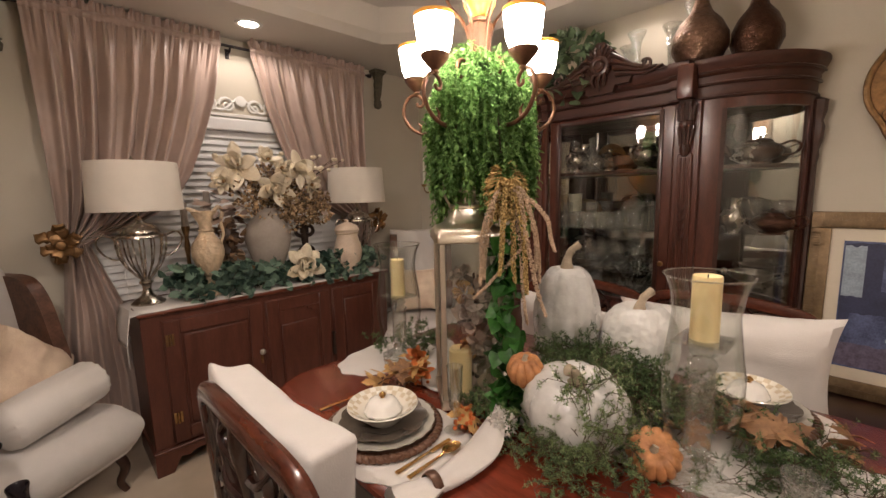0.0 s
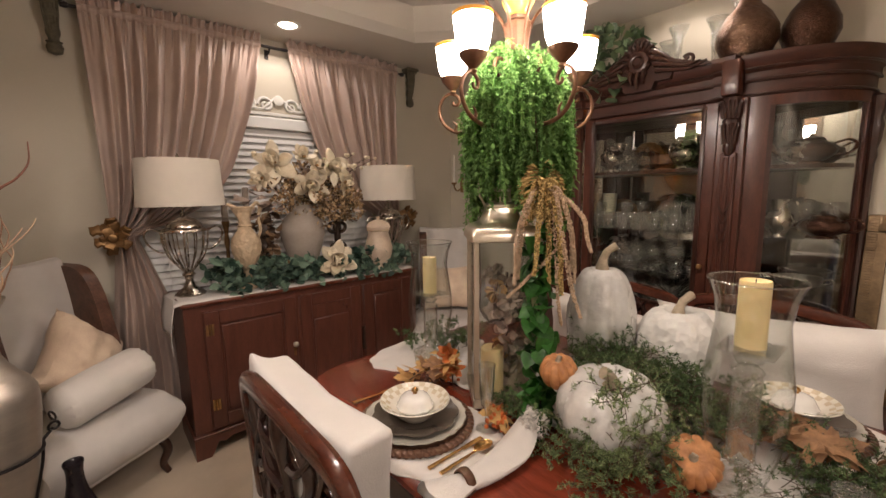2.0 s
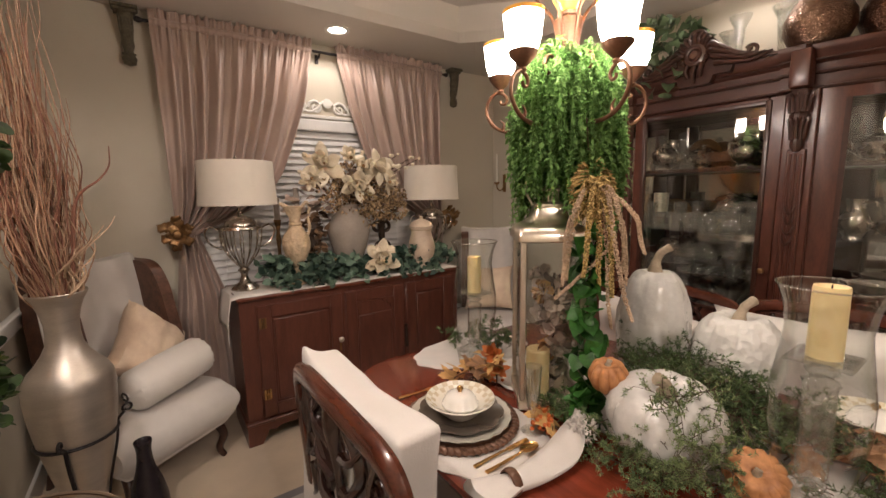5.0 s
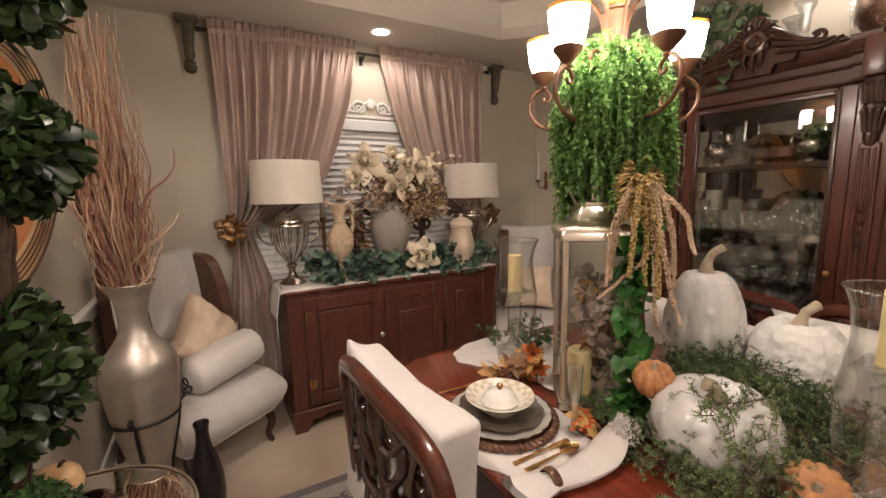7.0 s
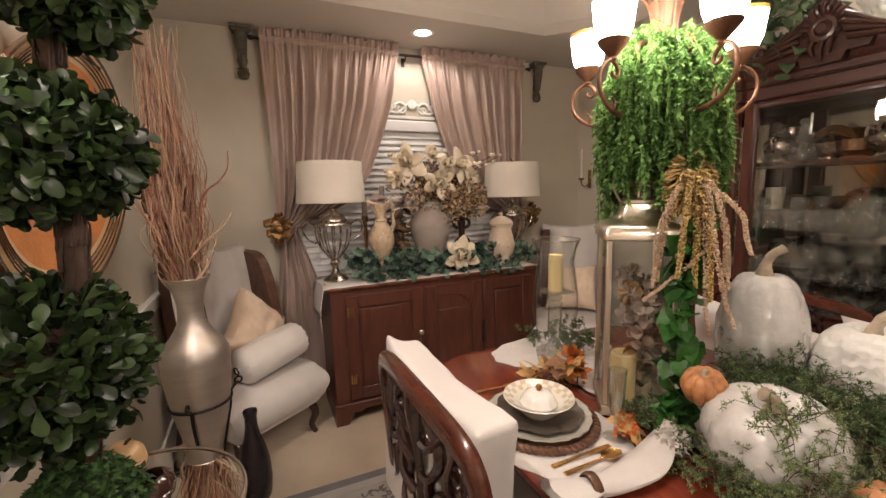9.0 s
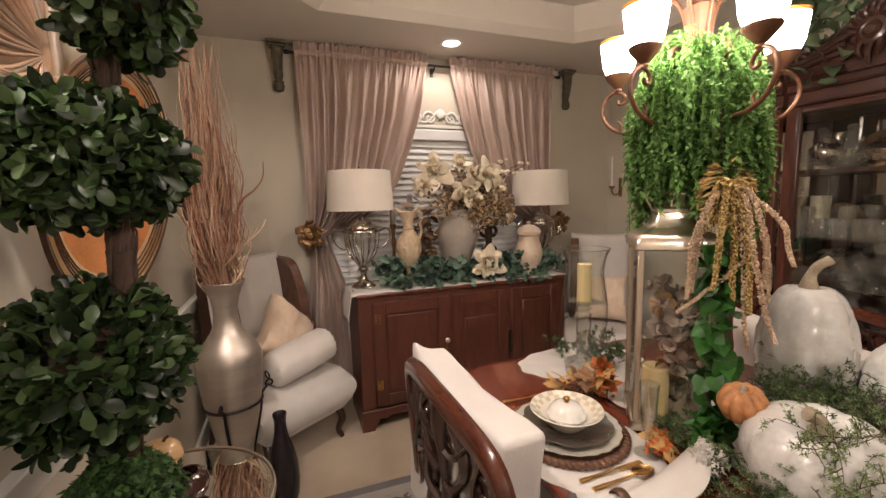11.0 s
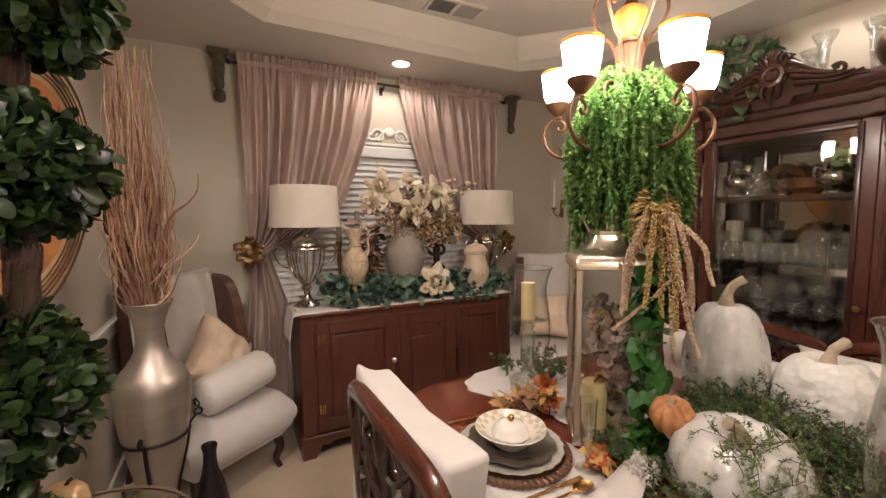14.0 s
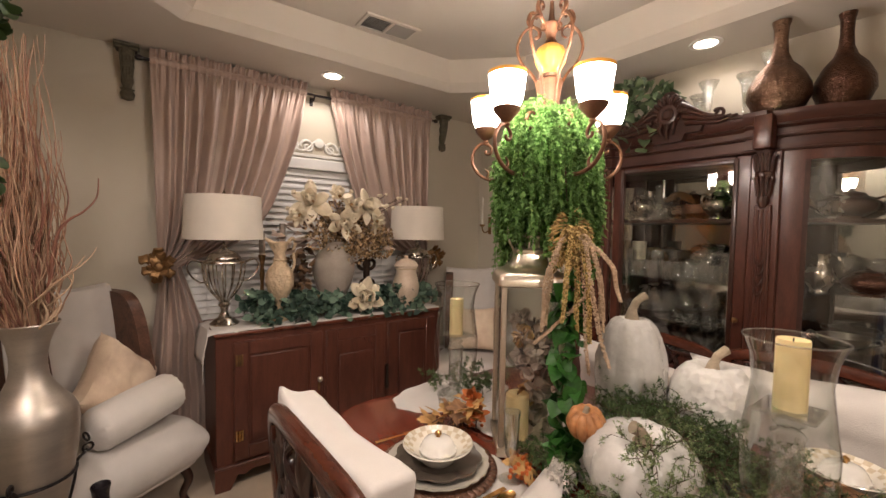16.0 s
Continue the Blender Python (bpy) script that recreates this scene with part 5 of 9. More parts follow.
while z_ < TRAY_Z - 0.04:
    pts = [(0.009 * math.cos(q), 0, 0.017 * math.sin(q)) for q in [2 * math.pi * i / 10 for i in range(11)]]
    add_tube(bm, pts, 0.0022, 5, 1.0, False, pose(0, 0, z_ + 0.015, 0, 0, 90 * (k % 2)))
    z_ += 0.028
    k += 1
part("chain", bm, "bronze", chd)
part("canopy", lathe([(0, TRAY_Z - 0.05), (0.012, TRAY_Z - 0.05), (0.03, TRAY_Z - 0.035), (0.06, TRAY_Z - 0.012), (0.062, TRAY_Z), (0, TRAY_Z)], 24), "bronze", chd)


def frond(verts, faces, pts, rng, pitch=0.013, size=0.015):
    """Leaflets in pairs along a stem."""
    path = smooth_path(pts, 10)
    acc = 0.0
    for a, b in zip(path, path[1:]):
        acc += (b - a).length
        if acc < pitch:
            continue
        acc = 0
        d = (b - a).normalized()
        s = d.cross(Vector((rng.uniform(-0.4, 0.4), rng.uniform(-0.4, 0.4), 1)))
        s = s.normalized() if s.length > 0.05 else rnd_dir(rng)
        if abs(d.z) > 0.75:
            s = (s * 0.5 + rnd_dir(rng)).normalized()
        for q in (-1, 1):
            dr = (s * q + d * 0.45 + rnd_dir(rng) * 0.25)
            leaf_faces(verts, faces, b, dr, Vector((rng.uniform(-0.5, 0.5), rng.uniform(-0.5, 0.5), 1)), size * rng.uniform(0.7, 1.25), size * 0.62, 0.3, 2)


fern = thing("hanging_fern", pose(HX, HY, 0), "trailing green artificial fern draped inside the chandelier", "hanging plant")
rng = random.Random(21)
fv, ff = [], []
stems = bmesh.new()
for k in range(250):
    a = rng.uniform(0, 2 * math.pi)
    r0 = rng.uniform(0.0, 0.09)
    ztop = rng.uniform(1.69, 1.775)
    r1 = rng.uniform(0.08, 0.165)
    zend = rng.uniform(1.30, 1.55) if rng.random() < 0.8 else rng.uniform(1.55, 1.70)
    if math.cos(a - CAMDIR + 0.25) > 0.45:
        zend = max(zend, rng.uniform(1.40, 1.50))
    elif math.sin(a - CAMDIR) < -0.2:
        zend -= 0.03
    ca, sa = math.cos(a), math.sin(a)
    b = a + rng.uniform(-0.5, 0.5)
    pts = [(r0 * ca, r0 * sa, ztop), (r1 * 0.7 * ca, r1 * 0.7 * sa, ztop + rng.uniform(0.02, 0.06)), (r1 * math.cos(b), r1 * math.sin(b), ztop - 0.06),
           (r1 * 1.03 * math.cos(b), r1 * 1.03 * math.sin(b), (ztop + zend) / 2 - 0.02), (r1 * math.cos(b) + rng.uniform(-0.03, 0.03), r1 * math.sin(b) + rng.uniform(-0.03, 0.03), zend)]
    frond(fv, ff, pts, rng, 0.0080, 0.0155)
    add_tube(stems, smooth_path(pts, 3), 0.0012, 3, 1.0, False)
for k in range(330):
    a = rng.uniform(0, 2 * math.pi)
    z0 = rng.uniform(1.40, 1.76)
    if math.cos(a - CAMDIR + 0.25) > 0.45:
        z0 = max(z0, 1.50)
    r0 = rng.uniform(0.07, 0.13) * (0.7 if z0 > 1.70 else 1)
    b = a + rng.uniform(-0.7, 0.7)
    L = rng.uniform(0.08, 0.15)
    o = Vector((math.cos(b), math.sin(b), 0))
    p0 = Vector((r0 * math.cos(a), r0 * math.sin(a), z0))
    pts = [p0, p0 + o * 0.025 + Vector((0, 0, 0.012)), p0 + o * 0.045 - Vector((0, 0, L * 0.3)), p0 + o * 0.050 - Vector((0, 0, L * 0.7)), p0 + o * 0.046 - Vector((0, 0, L))]
    frond(fv, ff, pts, rng, 0.0085, 0.021)
    add_tube(stems, smooth_path(pts, 3), 0.0011, 3, 1.0, False)
mesh_part("foliage", fv, ff, "fern", fern)
part("stem_mass", stems, "fern", fern)["kind"] = "stuff"


# ---- centrepiece: lantern ----
LX, LY, LR = 1.279, 1.594, 38
lan = thing("lantern", pose(LX, LY, TZ + 0.006, 0, 0, -LR), "tall polished nickel and glass lantern holding a candle and dried flowers", "lantern")
h_ = 0.084
part("base", box((-h_ - 0.012, -h_ - 0.012, 0), (h_ + 0.012, h_ + 0.012, 0.03), 0.006, 2), "nickel", lan)
for sx in (-1, 1):
    for sy in (-1, 1):
        part("post", box((sx * h_ - 0.008, sy * h_ - 0.008, 0.03), (sx * h_ + 0.008, sy * h_ + 0.008, 0.497), 0.002), "nickel", lan)
for lo, hi in (((-h_, -h_ - 0.002, 0.03), (h_, -h_ + 0.002, 0.497)), ((-h_, h_ - 0.002, 0.03), (h_, h_ + 0.002, 0.497)), ((-h_ - 0.002, -h_, 0.03), (-h_ + 0.002, h_, 0.497)), ((h_ - 0.002, -h_, 0.03), (h_ + 0.002, h_, 0.497))):
    part("pane", box(lo, hi, 0), "glass", lan, "clear glass pane", False)
bm = bmesh.new()
rows_ = []
for d, z in ((h_ + 0.008, 0.495), (h_ + 0.018, 0.499), (h_ + 0.018, 0.514), (h_ + 0.013, 0.528), (h_ + 0.002, 0.538), (h_ - 0.010, 0.543), (0.066, 0.547), (0.060, 0.551), (0.053, 0.561), (0.047, 0.576), (0.044, 0.590), (0.047, 0.593), (0.047, 0.600), (0.040, 0.604), (0.030, 0.606)):
    rows_.append([bm.verts.new((x, y, z)) for x, y in round_rect(-d, d, -d, d, 0.012, 3)])
for a, b in zip(rows_, rows_[1:]):
    for k in range(len(a)):
        bm.faces.new((a[k], a[(k + 1) % len(a)], b[(k + 1) % len(a)], b[k]))
bm.faces.new(rows_[0])
bm.faces.new(rows_[-1])
part("roof", bm, "nickel", lan)
bm = bmesh.new()
for k in range(14):
    a = 2 * math.pi * k / 14
    add_box(bm, (-0.003, -0.002, 0.604), (0.003, 0.002, 0.638), 0, pose(0.027 * math.cos(a), 0.027 * math.sin(a), 0, 0, 0, math.degrees(a)))
add_lathe(bm, [(0.0, 0.636), (0.033, 0.636), (0.036, 0.641), (0.033, 0.650), (0.020, 0.659), (0.008, 0.663), (0.006, 0.670), (0, 0.672)], 24)
part("vent_cap", bm, "nickel", lan)
part("handle", tube(smooth_path([(-0.047, 0, 0.597), (-0.066, 0, 0.645), (-0.050, 0, 0.715), (0, 0, 0.748), (0.050, 0, 0.715), (0.066, 0, 0.645), (0.047, 0, 0.597)], 6), 0.0038, 8), "nickel", lan)
ped_candle = thing("pillar_candle", pose(LX - 0.035, LY + 0.0, TZ + 0.036), "short ivory pillar candle inside the lantern", "candle")
part("wax", lathe([(0, 0), (0.034, 0), (0.035, 0.004), (0.035, 0.13), (0.030, 0.135), (0.02, 0.130), (0, 0.128)], 24), "candle", ped_candle)
part("wick", tube([(0, 0, 0.128), (0.002, 0, 0.14)], 0.0015, 5), "iron", ped_candle)


# ---- hurricanes with candles ----
def hurricane(x, y, zc, zt, rim, candle_r, label):
    """zc: where the candle stands, zt: the glass rim (both above the table)."""
    t = thing("hurricane_holder", pose(x, y, TZ + 0.008), label, "candle holder", "hurricane candle holders")
    part("foot", lathe([(0, 0), (0.090, 0), (0.092, 0.003), (0.090, 0.010), (0.036, 0.040), (0.030, 0.044), (0.034, 0.052), (0.024, 0.062), (0, 0.062)], 4, m=pose(0, 0, 0, 0, 0, 12)), "cut_crystal", t, "square stepped crystal foot", smooth=False).visible_shadow = False
    part("stem", lathe([(0, 0.063), (0.016, 0.063), (0.028, 0.075), (0.025, 0.09), (0.025, zc - 0.06), (0.029, zc - 0.05), (0.015, zc - 0.04), (0.027, zc - 0.028), (0.015, zc - 0.018), (0.022, zc - 0.009), (0, zc - 0.009)], 24, lambda a, i: 1 + 0.07 * math.cos(8 * a)), "cut_crystal", t, "fluted crystal stem", smooth=False).visible_shadow = False
    part("candle_plate", box((-0.05, -0.05, zc - 0.008), (0.05, 0.05, zc), 0.003), "lead_crystal", t, smooth=False).visible_shadow = False
    g = [(0.045, 0.03), (0.052, 0.05), (rim * 0.80, zt * 0.22), (rim * 0.96, zt * 0.40), (rim * 0.96, zt * 0.55), (rim * 0.83, zt * 0.72), (rim * 0.77, zt * 0.82), (rim * 0.84, zt * 0.92), (rim, zt), (rim * 0.985, zt), (rim * 0.82, zt * 0.92), (rim * 0.75, zt * 0.82), (rim * 0.81, zt * 0.72), (rim * 0.94, zt * 0.55)]
    cm_ = part("chimney", lathe(g, 40), "glass", t, "clear flared glass chimney")
    part("lip", tube([(rim * math.cos(a), rim * math.sin(a), zt) for a in [2 * math.pi * k / 48 for k in range(49)]], 0.0018, 6), "crystal", cm_)
    c = thing("pillar_candle", pose(x, y, TZ + 0.008 + zc), "ivory pillar candle standing in a glass hurricane", "candle", "ivory pillar candles")
    hgt = 0.135
    part("wax", lathe([(0, 0), (candle_r, 0), (candle_r, hgt - 0.005), (candle_r * 0.97, hgt), (candle_r * 0.8, hgt - 0.006), (0, hgt - 0.012)], 24, lambda a, i: 1 + 0.012 * math.sin(2 * a) * (i > 2)), "candle", c)
    part("wick", tube([(0, 0, hgt - 0.012), (0.002, 0, hgt + 0.002)], 0.0014, 5), "iron", c)


hurricane(1.30, 1.965, 0.258, 0.45, 0.086, 0.026, "crystal hurricane candle holder standing on the white cloth")
hurricane(1.326, 0.970, 0.322, 0.458, 0.081, 0.027, "crystal hurricane candle holder among the greenery")


# ---- pumpkins ----
def pumpkin(x, y, z, r, h, mt, label, stem, ribs=9, depth=0.07, axis=(0, 0, 1), lumpy=0.02, flake=0.0, turn=0, group=""):
    ax = Vector(axis).normalized()
    low = math.sqrt((r * ax.xy.length) ** 2 + (h / 2 * ax.z) ** 2) * (0.9 if ax.z < 0.9 else 1.0)
    mtx = Matrix.Translation((x, y, z + low)) @ Vector((0, 0, 1)).rotation_difference(ax).to_matrix().to_4x4() @ pose(0, 0, -h / 2, 0, 0, turn)
    t = thing("pumpkin", mtx, label, "pumpkin", group)
    n, seg = (60, ribs * 16) if flake else (22, ribs * 8)
    sink = 0.16 if h < 2.5 * r else 0.05
    bm = bmesh.new()
    prof = []
    for i in range(n + 1):
        a = -math.pi / 2 + math.pi * i / n
        q = math.copysign(abs(math.cos(a)) ** 0.74, math.cos(a))
        dip = sink * h * math.exp(-(q / 0.32) ** 2)
        prof.append((max(0.0, r * q) if 0 < i < n else 0.0, h / 2 + h / 2 * math.sin(a) - (dip if a > 0 else -dip * 0.5)))
    vs = add_lathe(bm, prof, seg, None, lambda a, i: 1 - depth * (1 - abs(math.sin(ribs * a / 2)) ** 0.8))
    off = Vector((x * 9, y * 7, 0))
    for v in vs:
        q = v.co.copy()
        nrm = Vector((q.x, q.y, (q.z - h / 2) * 0.5)).normalized()
        d = lumpy * r * noise.noise(q * (2.2 / r) + off)
        if flake:
            # ragged plates of paint and paper, with lifted edges
            f = noise.noise(Vector((q.x * 34, q.y * 34, q.z * 60)) + off) + 0.5 * noise.noise(q * 90)
            d += flake * (math.tanh(7 * f) + 0.8 * noise.noise(q * 45 + off))
        v.co = q + nrm * d
    part("body", bm, mt, t)
    top = h - sink * h
    sp = smooth_path([(0, 0, top - 0.01), (0.0, 0, top + stem * 0.35), (stem * 0.15, 0, top + stem * 0.75), (stem * 0.5, 0.0, top + stem)], 5)
    bm = bmesh.new()
    vs = add_tube(bm, sp, lambda s: r * (0.25 - 0.15 * min(1, s * 2.2) + 0.04 * max(0, s - 0.6)), 12)
    for v in vs or ():
        v.co += Vector((noise.noise(v.co * 60), noise.noise(v.co * 60 + Vector((5, 0, 0))), 0)) * 0.003
    part("stem", bm, "pumpkin_stem", t)
    return t


pumpkin(1.588, 1.428, TZ + 0.004, 0.108, 0.400, "pumpkin_white", "tall white painted pumpkin with a curved beige stem", 0.082, 8, 0.045, lumpy=0.03, flake=0.0007, turn=-40, group="white pumpkins")
pumpkin(1.678, 1.225, TZ + 0.004, 0.118, 0.290, "pumpkin_flaky", "squat white pumpkin with flaking papery paint", 0.078, 9, 0.05, lumpy=0.012, flake=0.0012, turn=-42, group="white pumpkins")
pumpkin(1.286, 1.232, TZ + 0.004, 0.132, 0.186, "pumpkin_white", "round white painted pumpkin nestled in the greenery", 0.052, 8, 0.085, (-0.20, -0.13, 0.97), lumpy=0.018, flake=0.0004, turn=140, group="white pumpkins")
pumpkin(1.252, 1.362, TZ + 0.122, 0.05, 0.088, "pumpkin_orange", "small orange pumpkin tilted on the ivy", 0.016, 10, 0.17, (-0.25, -0.1, 0.9), group="small orange pumpkins")
pumpkin(1.294, 1.046, TZ + 0.006, 0.059, 0.078, "pumpkin_orange", "small orange pumpkin lying on the cloth, stem towards the aisle", 0.012, 14, 0.10, (-0.62, -0.24, 0.70), group="small orange pumpkins")


# ---- cushions on the dining chairs ----
def boxed_cushion(m, w, h, d, label, seed):
    t = thing("cushion", m, label, "cushion", "white chair cushions")
    bm = bmesh.new()
    add_box(bm, (-w / 2, -d / 2, 0), (w / 2, d / 2, h), 0.016, None, 3)
    bmesh.ops.subdivide_edges(bm, edges=[e for e in bm.edges if e.calc_length() > 0.06], cuts=9, use_grid_fill=True)
    for v in bm.verts:
        q = v.co.copy()
        u, s = q.x / (w / 2), (q.z - h / 2) / (h / 2)
        v.co.y += math.copysign(0.008 * (1 - u * u) * (1 - s * s), q.y) if abs(q.y) > d * 0.3 else 0
        v.co.z -= 0.012 * (1 - abs(u)) ** 2 * (1 if s > 0.5 else 0)
        v.co += Vector((noise.noise(q * 7 + Vector((seed, 0, 0))), noise.noise(q * 7 + Vector((0, seed, 5))), noise.noise(q * 7 + Vector((3, 0, seed))))) * 0.010
        ear = max(0, (u * seed - 0.72) / 0.28) * max(0, (s - 0.72) / 0.28)
        v.co += Vector((0.012 * seed, 0.004, 0.045)) * ear ** 1.5 * max(0, (q.y / (d / 2) + 0.2) / 1.2) ** 2
        v.co.y += 0.006 * math.sin(22 * q.x + 9 * q.z) * (1 - abs(s))
    part("cover", bm, "linen", t)
    return t


boxed_cushion(pose(0.672, 1.672, 0.49, 3, 0, 91.5), 0.54, 0.455, 0.108, "thick white linen box cushion leaning on the dining chair", 1)
boxed_cushion(pose(0.712, 0.905, 0.47, 4, 0, 90), 0.53, 0.44, 0.125, "thick white linen box cushion leaning on the dining chair", 1)
knife_pillow(pose(2.005, 1.07, 0.765, -8, 3, 92), 0.64, 0.48, 0.17, "linen", "plump white linen pillow leaning on the far dining chair", 1.0)
knife_pillow(pose(1.975, 1.64, 0.715, -8, -4, 88), 0.48, 0.45, 0.15, "linen", "plump white linen pillow leaning on the far dining chair", 5.0)


# ---- slip-covered wing chairs ----
def wing_chair(m, label, pillow_label):
    """Faces -y."""
    t = thing("wing_chair", m, label, "armchair", "white covered wing chairs")
    # seat: a fat rounded slab with a rolled front
    bm = bmesh.new()
    n, w = 16, 0.60
    prof = [(0.52, 0.20), (0.0, 0.19), (-0.055, 0.205), (-0.10, 0.25), (-0.115, 0.31), (-0.10, 0.37), (-0.055, 0.415), (0.0, 0.435), (0.12, 0.435), (0.52, 0.42)]
    prof = [(p.x, p.y) for p in smooth_path([(a, b, 0) for a, b in prof], 3)]
    rows = []
    for k in range(n + 1):
        u = k / n * 2 - 1
        e = (1 - abs(u) ** 6) ** 0.35
        rows.append([bm.verts.new((u * w / 2, y * (0.92 + 0.08 * e) + 0.004 * noise.noise(Vector((u * 5, y * 9, z * 9))), 0.315 + (z - 0.315) * (0.55 + 0.45 * e) + 0.004 * noise.noise(Vector((u * 6, y * 6, 3))))) for y, z in prof])
    for a, b in zip(rows, rows[1:]):
        for k in range(len(prof) - 1):
            bm.faces.new((a[k], a[k + 1], b[k + 1], b[k]))
    for r_ in (rows[0], rows[-1]):
        bm.faces.new(r_)
    part("seat", bm, "linen", t, "white slip-covered seat with a rolled front")
    bm = bmesh.new()
    add_box(bm, (-0.21, 0.47, 0.22), (0.26, 0.56, 1.0), 0.03, pose(0, 0, 0, -7), 3)
    part("back", bm, "wing_leather", t)
    # wings: arched side panels
    for s in (-1, 1):
        bm = bmesh.new()
        out = smooth_path([(0.50, 0.40, 0), (0.33, 0.44, 0), (0.24, 0.60, 0), (0.27, 0.78, 0), (0.31, 0.93, 0), (0.38, 1.035, 0), (0.50, 1.06, 0), (0.60, 1.02, 0), (0.60, 0.7, 0), (0.54, 0.42, 0)], 4)
        f, b = [], []
        for p in out:
            f.append(bm.verts.new((s * (0.215 if s > 0 else 0.165), p.x, p.y)))
            b.append(bm.verts.new((s * (0.275 if s > 0 else 0.225), p.x, p.y)))
        bm.faces.new(f)
        bm.faces.new(b[::-1])
        for k in range(len(f)):
            j = (k + 1) % len(f)
            bm.faces.new((f[k], f[j], b[j], b[k]))
        bmesh.ops.bevel(bm, geom=[e for e in bm.edges if len(e.link_faces) == 2 and e.calc_face_angle() > 1.0], offset=0.012, segments=2, affect="EDGES")
        part("wing", bm, "wing_leather", t, "dark brown padded wing")
        part("arm", box((s * 0.255 - 0.03, 0.05, 0.22), (s * 0.255 + 0.03, 0.40, 0.42), 0.02, 3), "wing_leather", t)
        part("leg", tube(smooth_path([(s * 0.22, 0.02, 0.22), (s * 0.24, -0.03, 0.13), (s * 0.225, -0.01, 0.05), (s * 0.235, -0.03, 0.0)], 5), lambda q: 0.026 - 0.012 * q, 10), "dark_wood", t)
        part("leg", tube([(s * 0.22, 0.5, 0.24), (s * 0.24, 0.57, 0.0)], lambda q: 0.024 - 0.008 * q, 10), "dark_wood", t)
    # white cloth thrown over the back
    bm = bmesh.new()
    nu, nv = 18, 26
    rows = []
    for j in range(nv + 1):
        v = j / nv
        row = []
        for i in range(nu + 1):
            u = i / nu * 2 - 1
            if v < 0.8:
                q = v / 0.8
                y, z = 0.39 + 0.115 * q - 0.02, 0.42 + 0.655 * q
            else:
                q = (v - 0.8) / 0.2
                y, z = 0.485 + 0.155 * q, 1.075 + 0.03 * math.sin(math.pi * q) - 0.10 * q * q
            fold = 0.010 * math.sin(7 * u + 2 * v) + 0.008 * noise.noise(Vector((u * 3, v * 4, 1)))
            row.append(bm.verts.new((u * 0.232 * (1 + 0.04 * math.sin(5 * v)), y + fold - 0.012 * (1 - u * u), z + 0.012 * u * u)))
        rows.append(row)
    for a, b in zip(rows, rows[1:]):
        for k in range(nu):
            bm.faces.new((a[k], a[k + 1], b[k + 1], b[k]))
    th = part("throw_cover", bm, "linen", t, "white cloth draped over the chair back")
    th.modifiers.new("cloth", "SOLIDIFY").thickness = 0.008
    return t


WCM = pose(0.314, 3.055, 0, 0, 0, 35)
wing_chair(WCM, "white covered wing chair with dark brown wings in the corner", "")
knife_pillow(WCM @ pose(0.080, 0.235, 0.632, -22, 43, 3), 0.385, 0.385, 0.14, "cream_print", "cream printed accent pillow standing on its corner in the chair", 7.0)
bol = thing("bolster", WCM @ pose(0.025, 0.03, 0.562, 0, -8, 0) @ Matrix.Diagonal((0.88, 1, 1, 1)), "white satin bolster pillow with gathered tied ends on the chair", "bolster pillow")
bm = bmesh.new()
vs_ = add_lathe(bm, [(0.0, -0.225), (0.010, -0.235), (0.018, -0.226), (0.055, -0.222), (0.086, -0.205), (0.097, -0.18), (0.100, 0.0), (0.097, 0.18), (0.086, 0.205), (0.045, 0.222), (0.018, 0.226), (0, 0.225)], 36, pose(0, 0, 0, 0, 90), lambda a, i: 1 + (0.06 * math.sin(14 * a) if i in (2, 3, 8, 9) else 0.012 * math.sin(3 * a)))
part("cover", bm, "satin", bol)
part("tie_ring", tube([(-0.236, 0.018 * math.cos(a), 0.018 * math.sin(a)) for a in [2 * math.pi * k / 14 for k in range(15)]], 0.0045, 6), "iron", bol, "dark tie ring")
WC2 = pose(2.36, 3.05, 0, 0, 0, -38)
wing_chair(WC2, "white covered wing chair in the corner beyond the sideboard", "")
knife_pillow(WC2 @ pose(0, 0.27, 0.62, -20, 0, 0), 0.40, 0.36, 0.13, "cream_print", "cream and peach printed pillow on the corner chair", 9.0)

# ---- floor vase with branches, bottle ----
FV = (0.036, 2.63)
fvase = thing("floor_vase", pose(FV[0], FV[1], 0), "tall brushed pewter floor vase in a black iron stand", "vase")
prof = [(0, 0.25), (0.046, 0.25), (0.050, 0.258), (0.066, 0.37), (0.088, 0.47), (0.107, 0.565), (0.117, 0.635), (0.1235, 0.70), (0.1260, 0.755), (0.122, 0.793), (0.107, 0.824), (0.085, 0.850), (0.064, 0.882), (0.051, 0.912), (0.0465, 0.948), (0.047, 0.985), (0.054, 1.025), (0.066, 1.060), (0.077, 1.082), (0.082, 1.090), (0.081, 1.094), (0.076, 1.090), (0.060, 1.055), (0.048, 1.02), (0.040, 0.96), (0.0, 0.94)]
part("body", lathe(prof, 56), "pewter", fvase)
part("ring", tube([(0.113 * math.cos(a), 0.113 * math.sin(a), 0.575) for a in [2 * math.pi * k / 40 for k in range(41)]], 0.0055, 8), "iron", fvase)
part("ring", tube([(0.054 * math.cos(a), 0.054 * math.sin(a), 0.244) for a in [2 * math.pi * k / 30 for k in range(31)]], 0.006, 8), "iron", fvase)
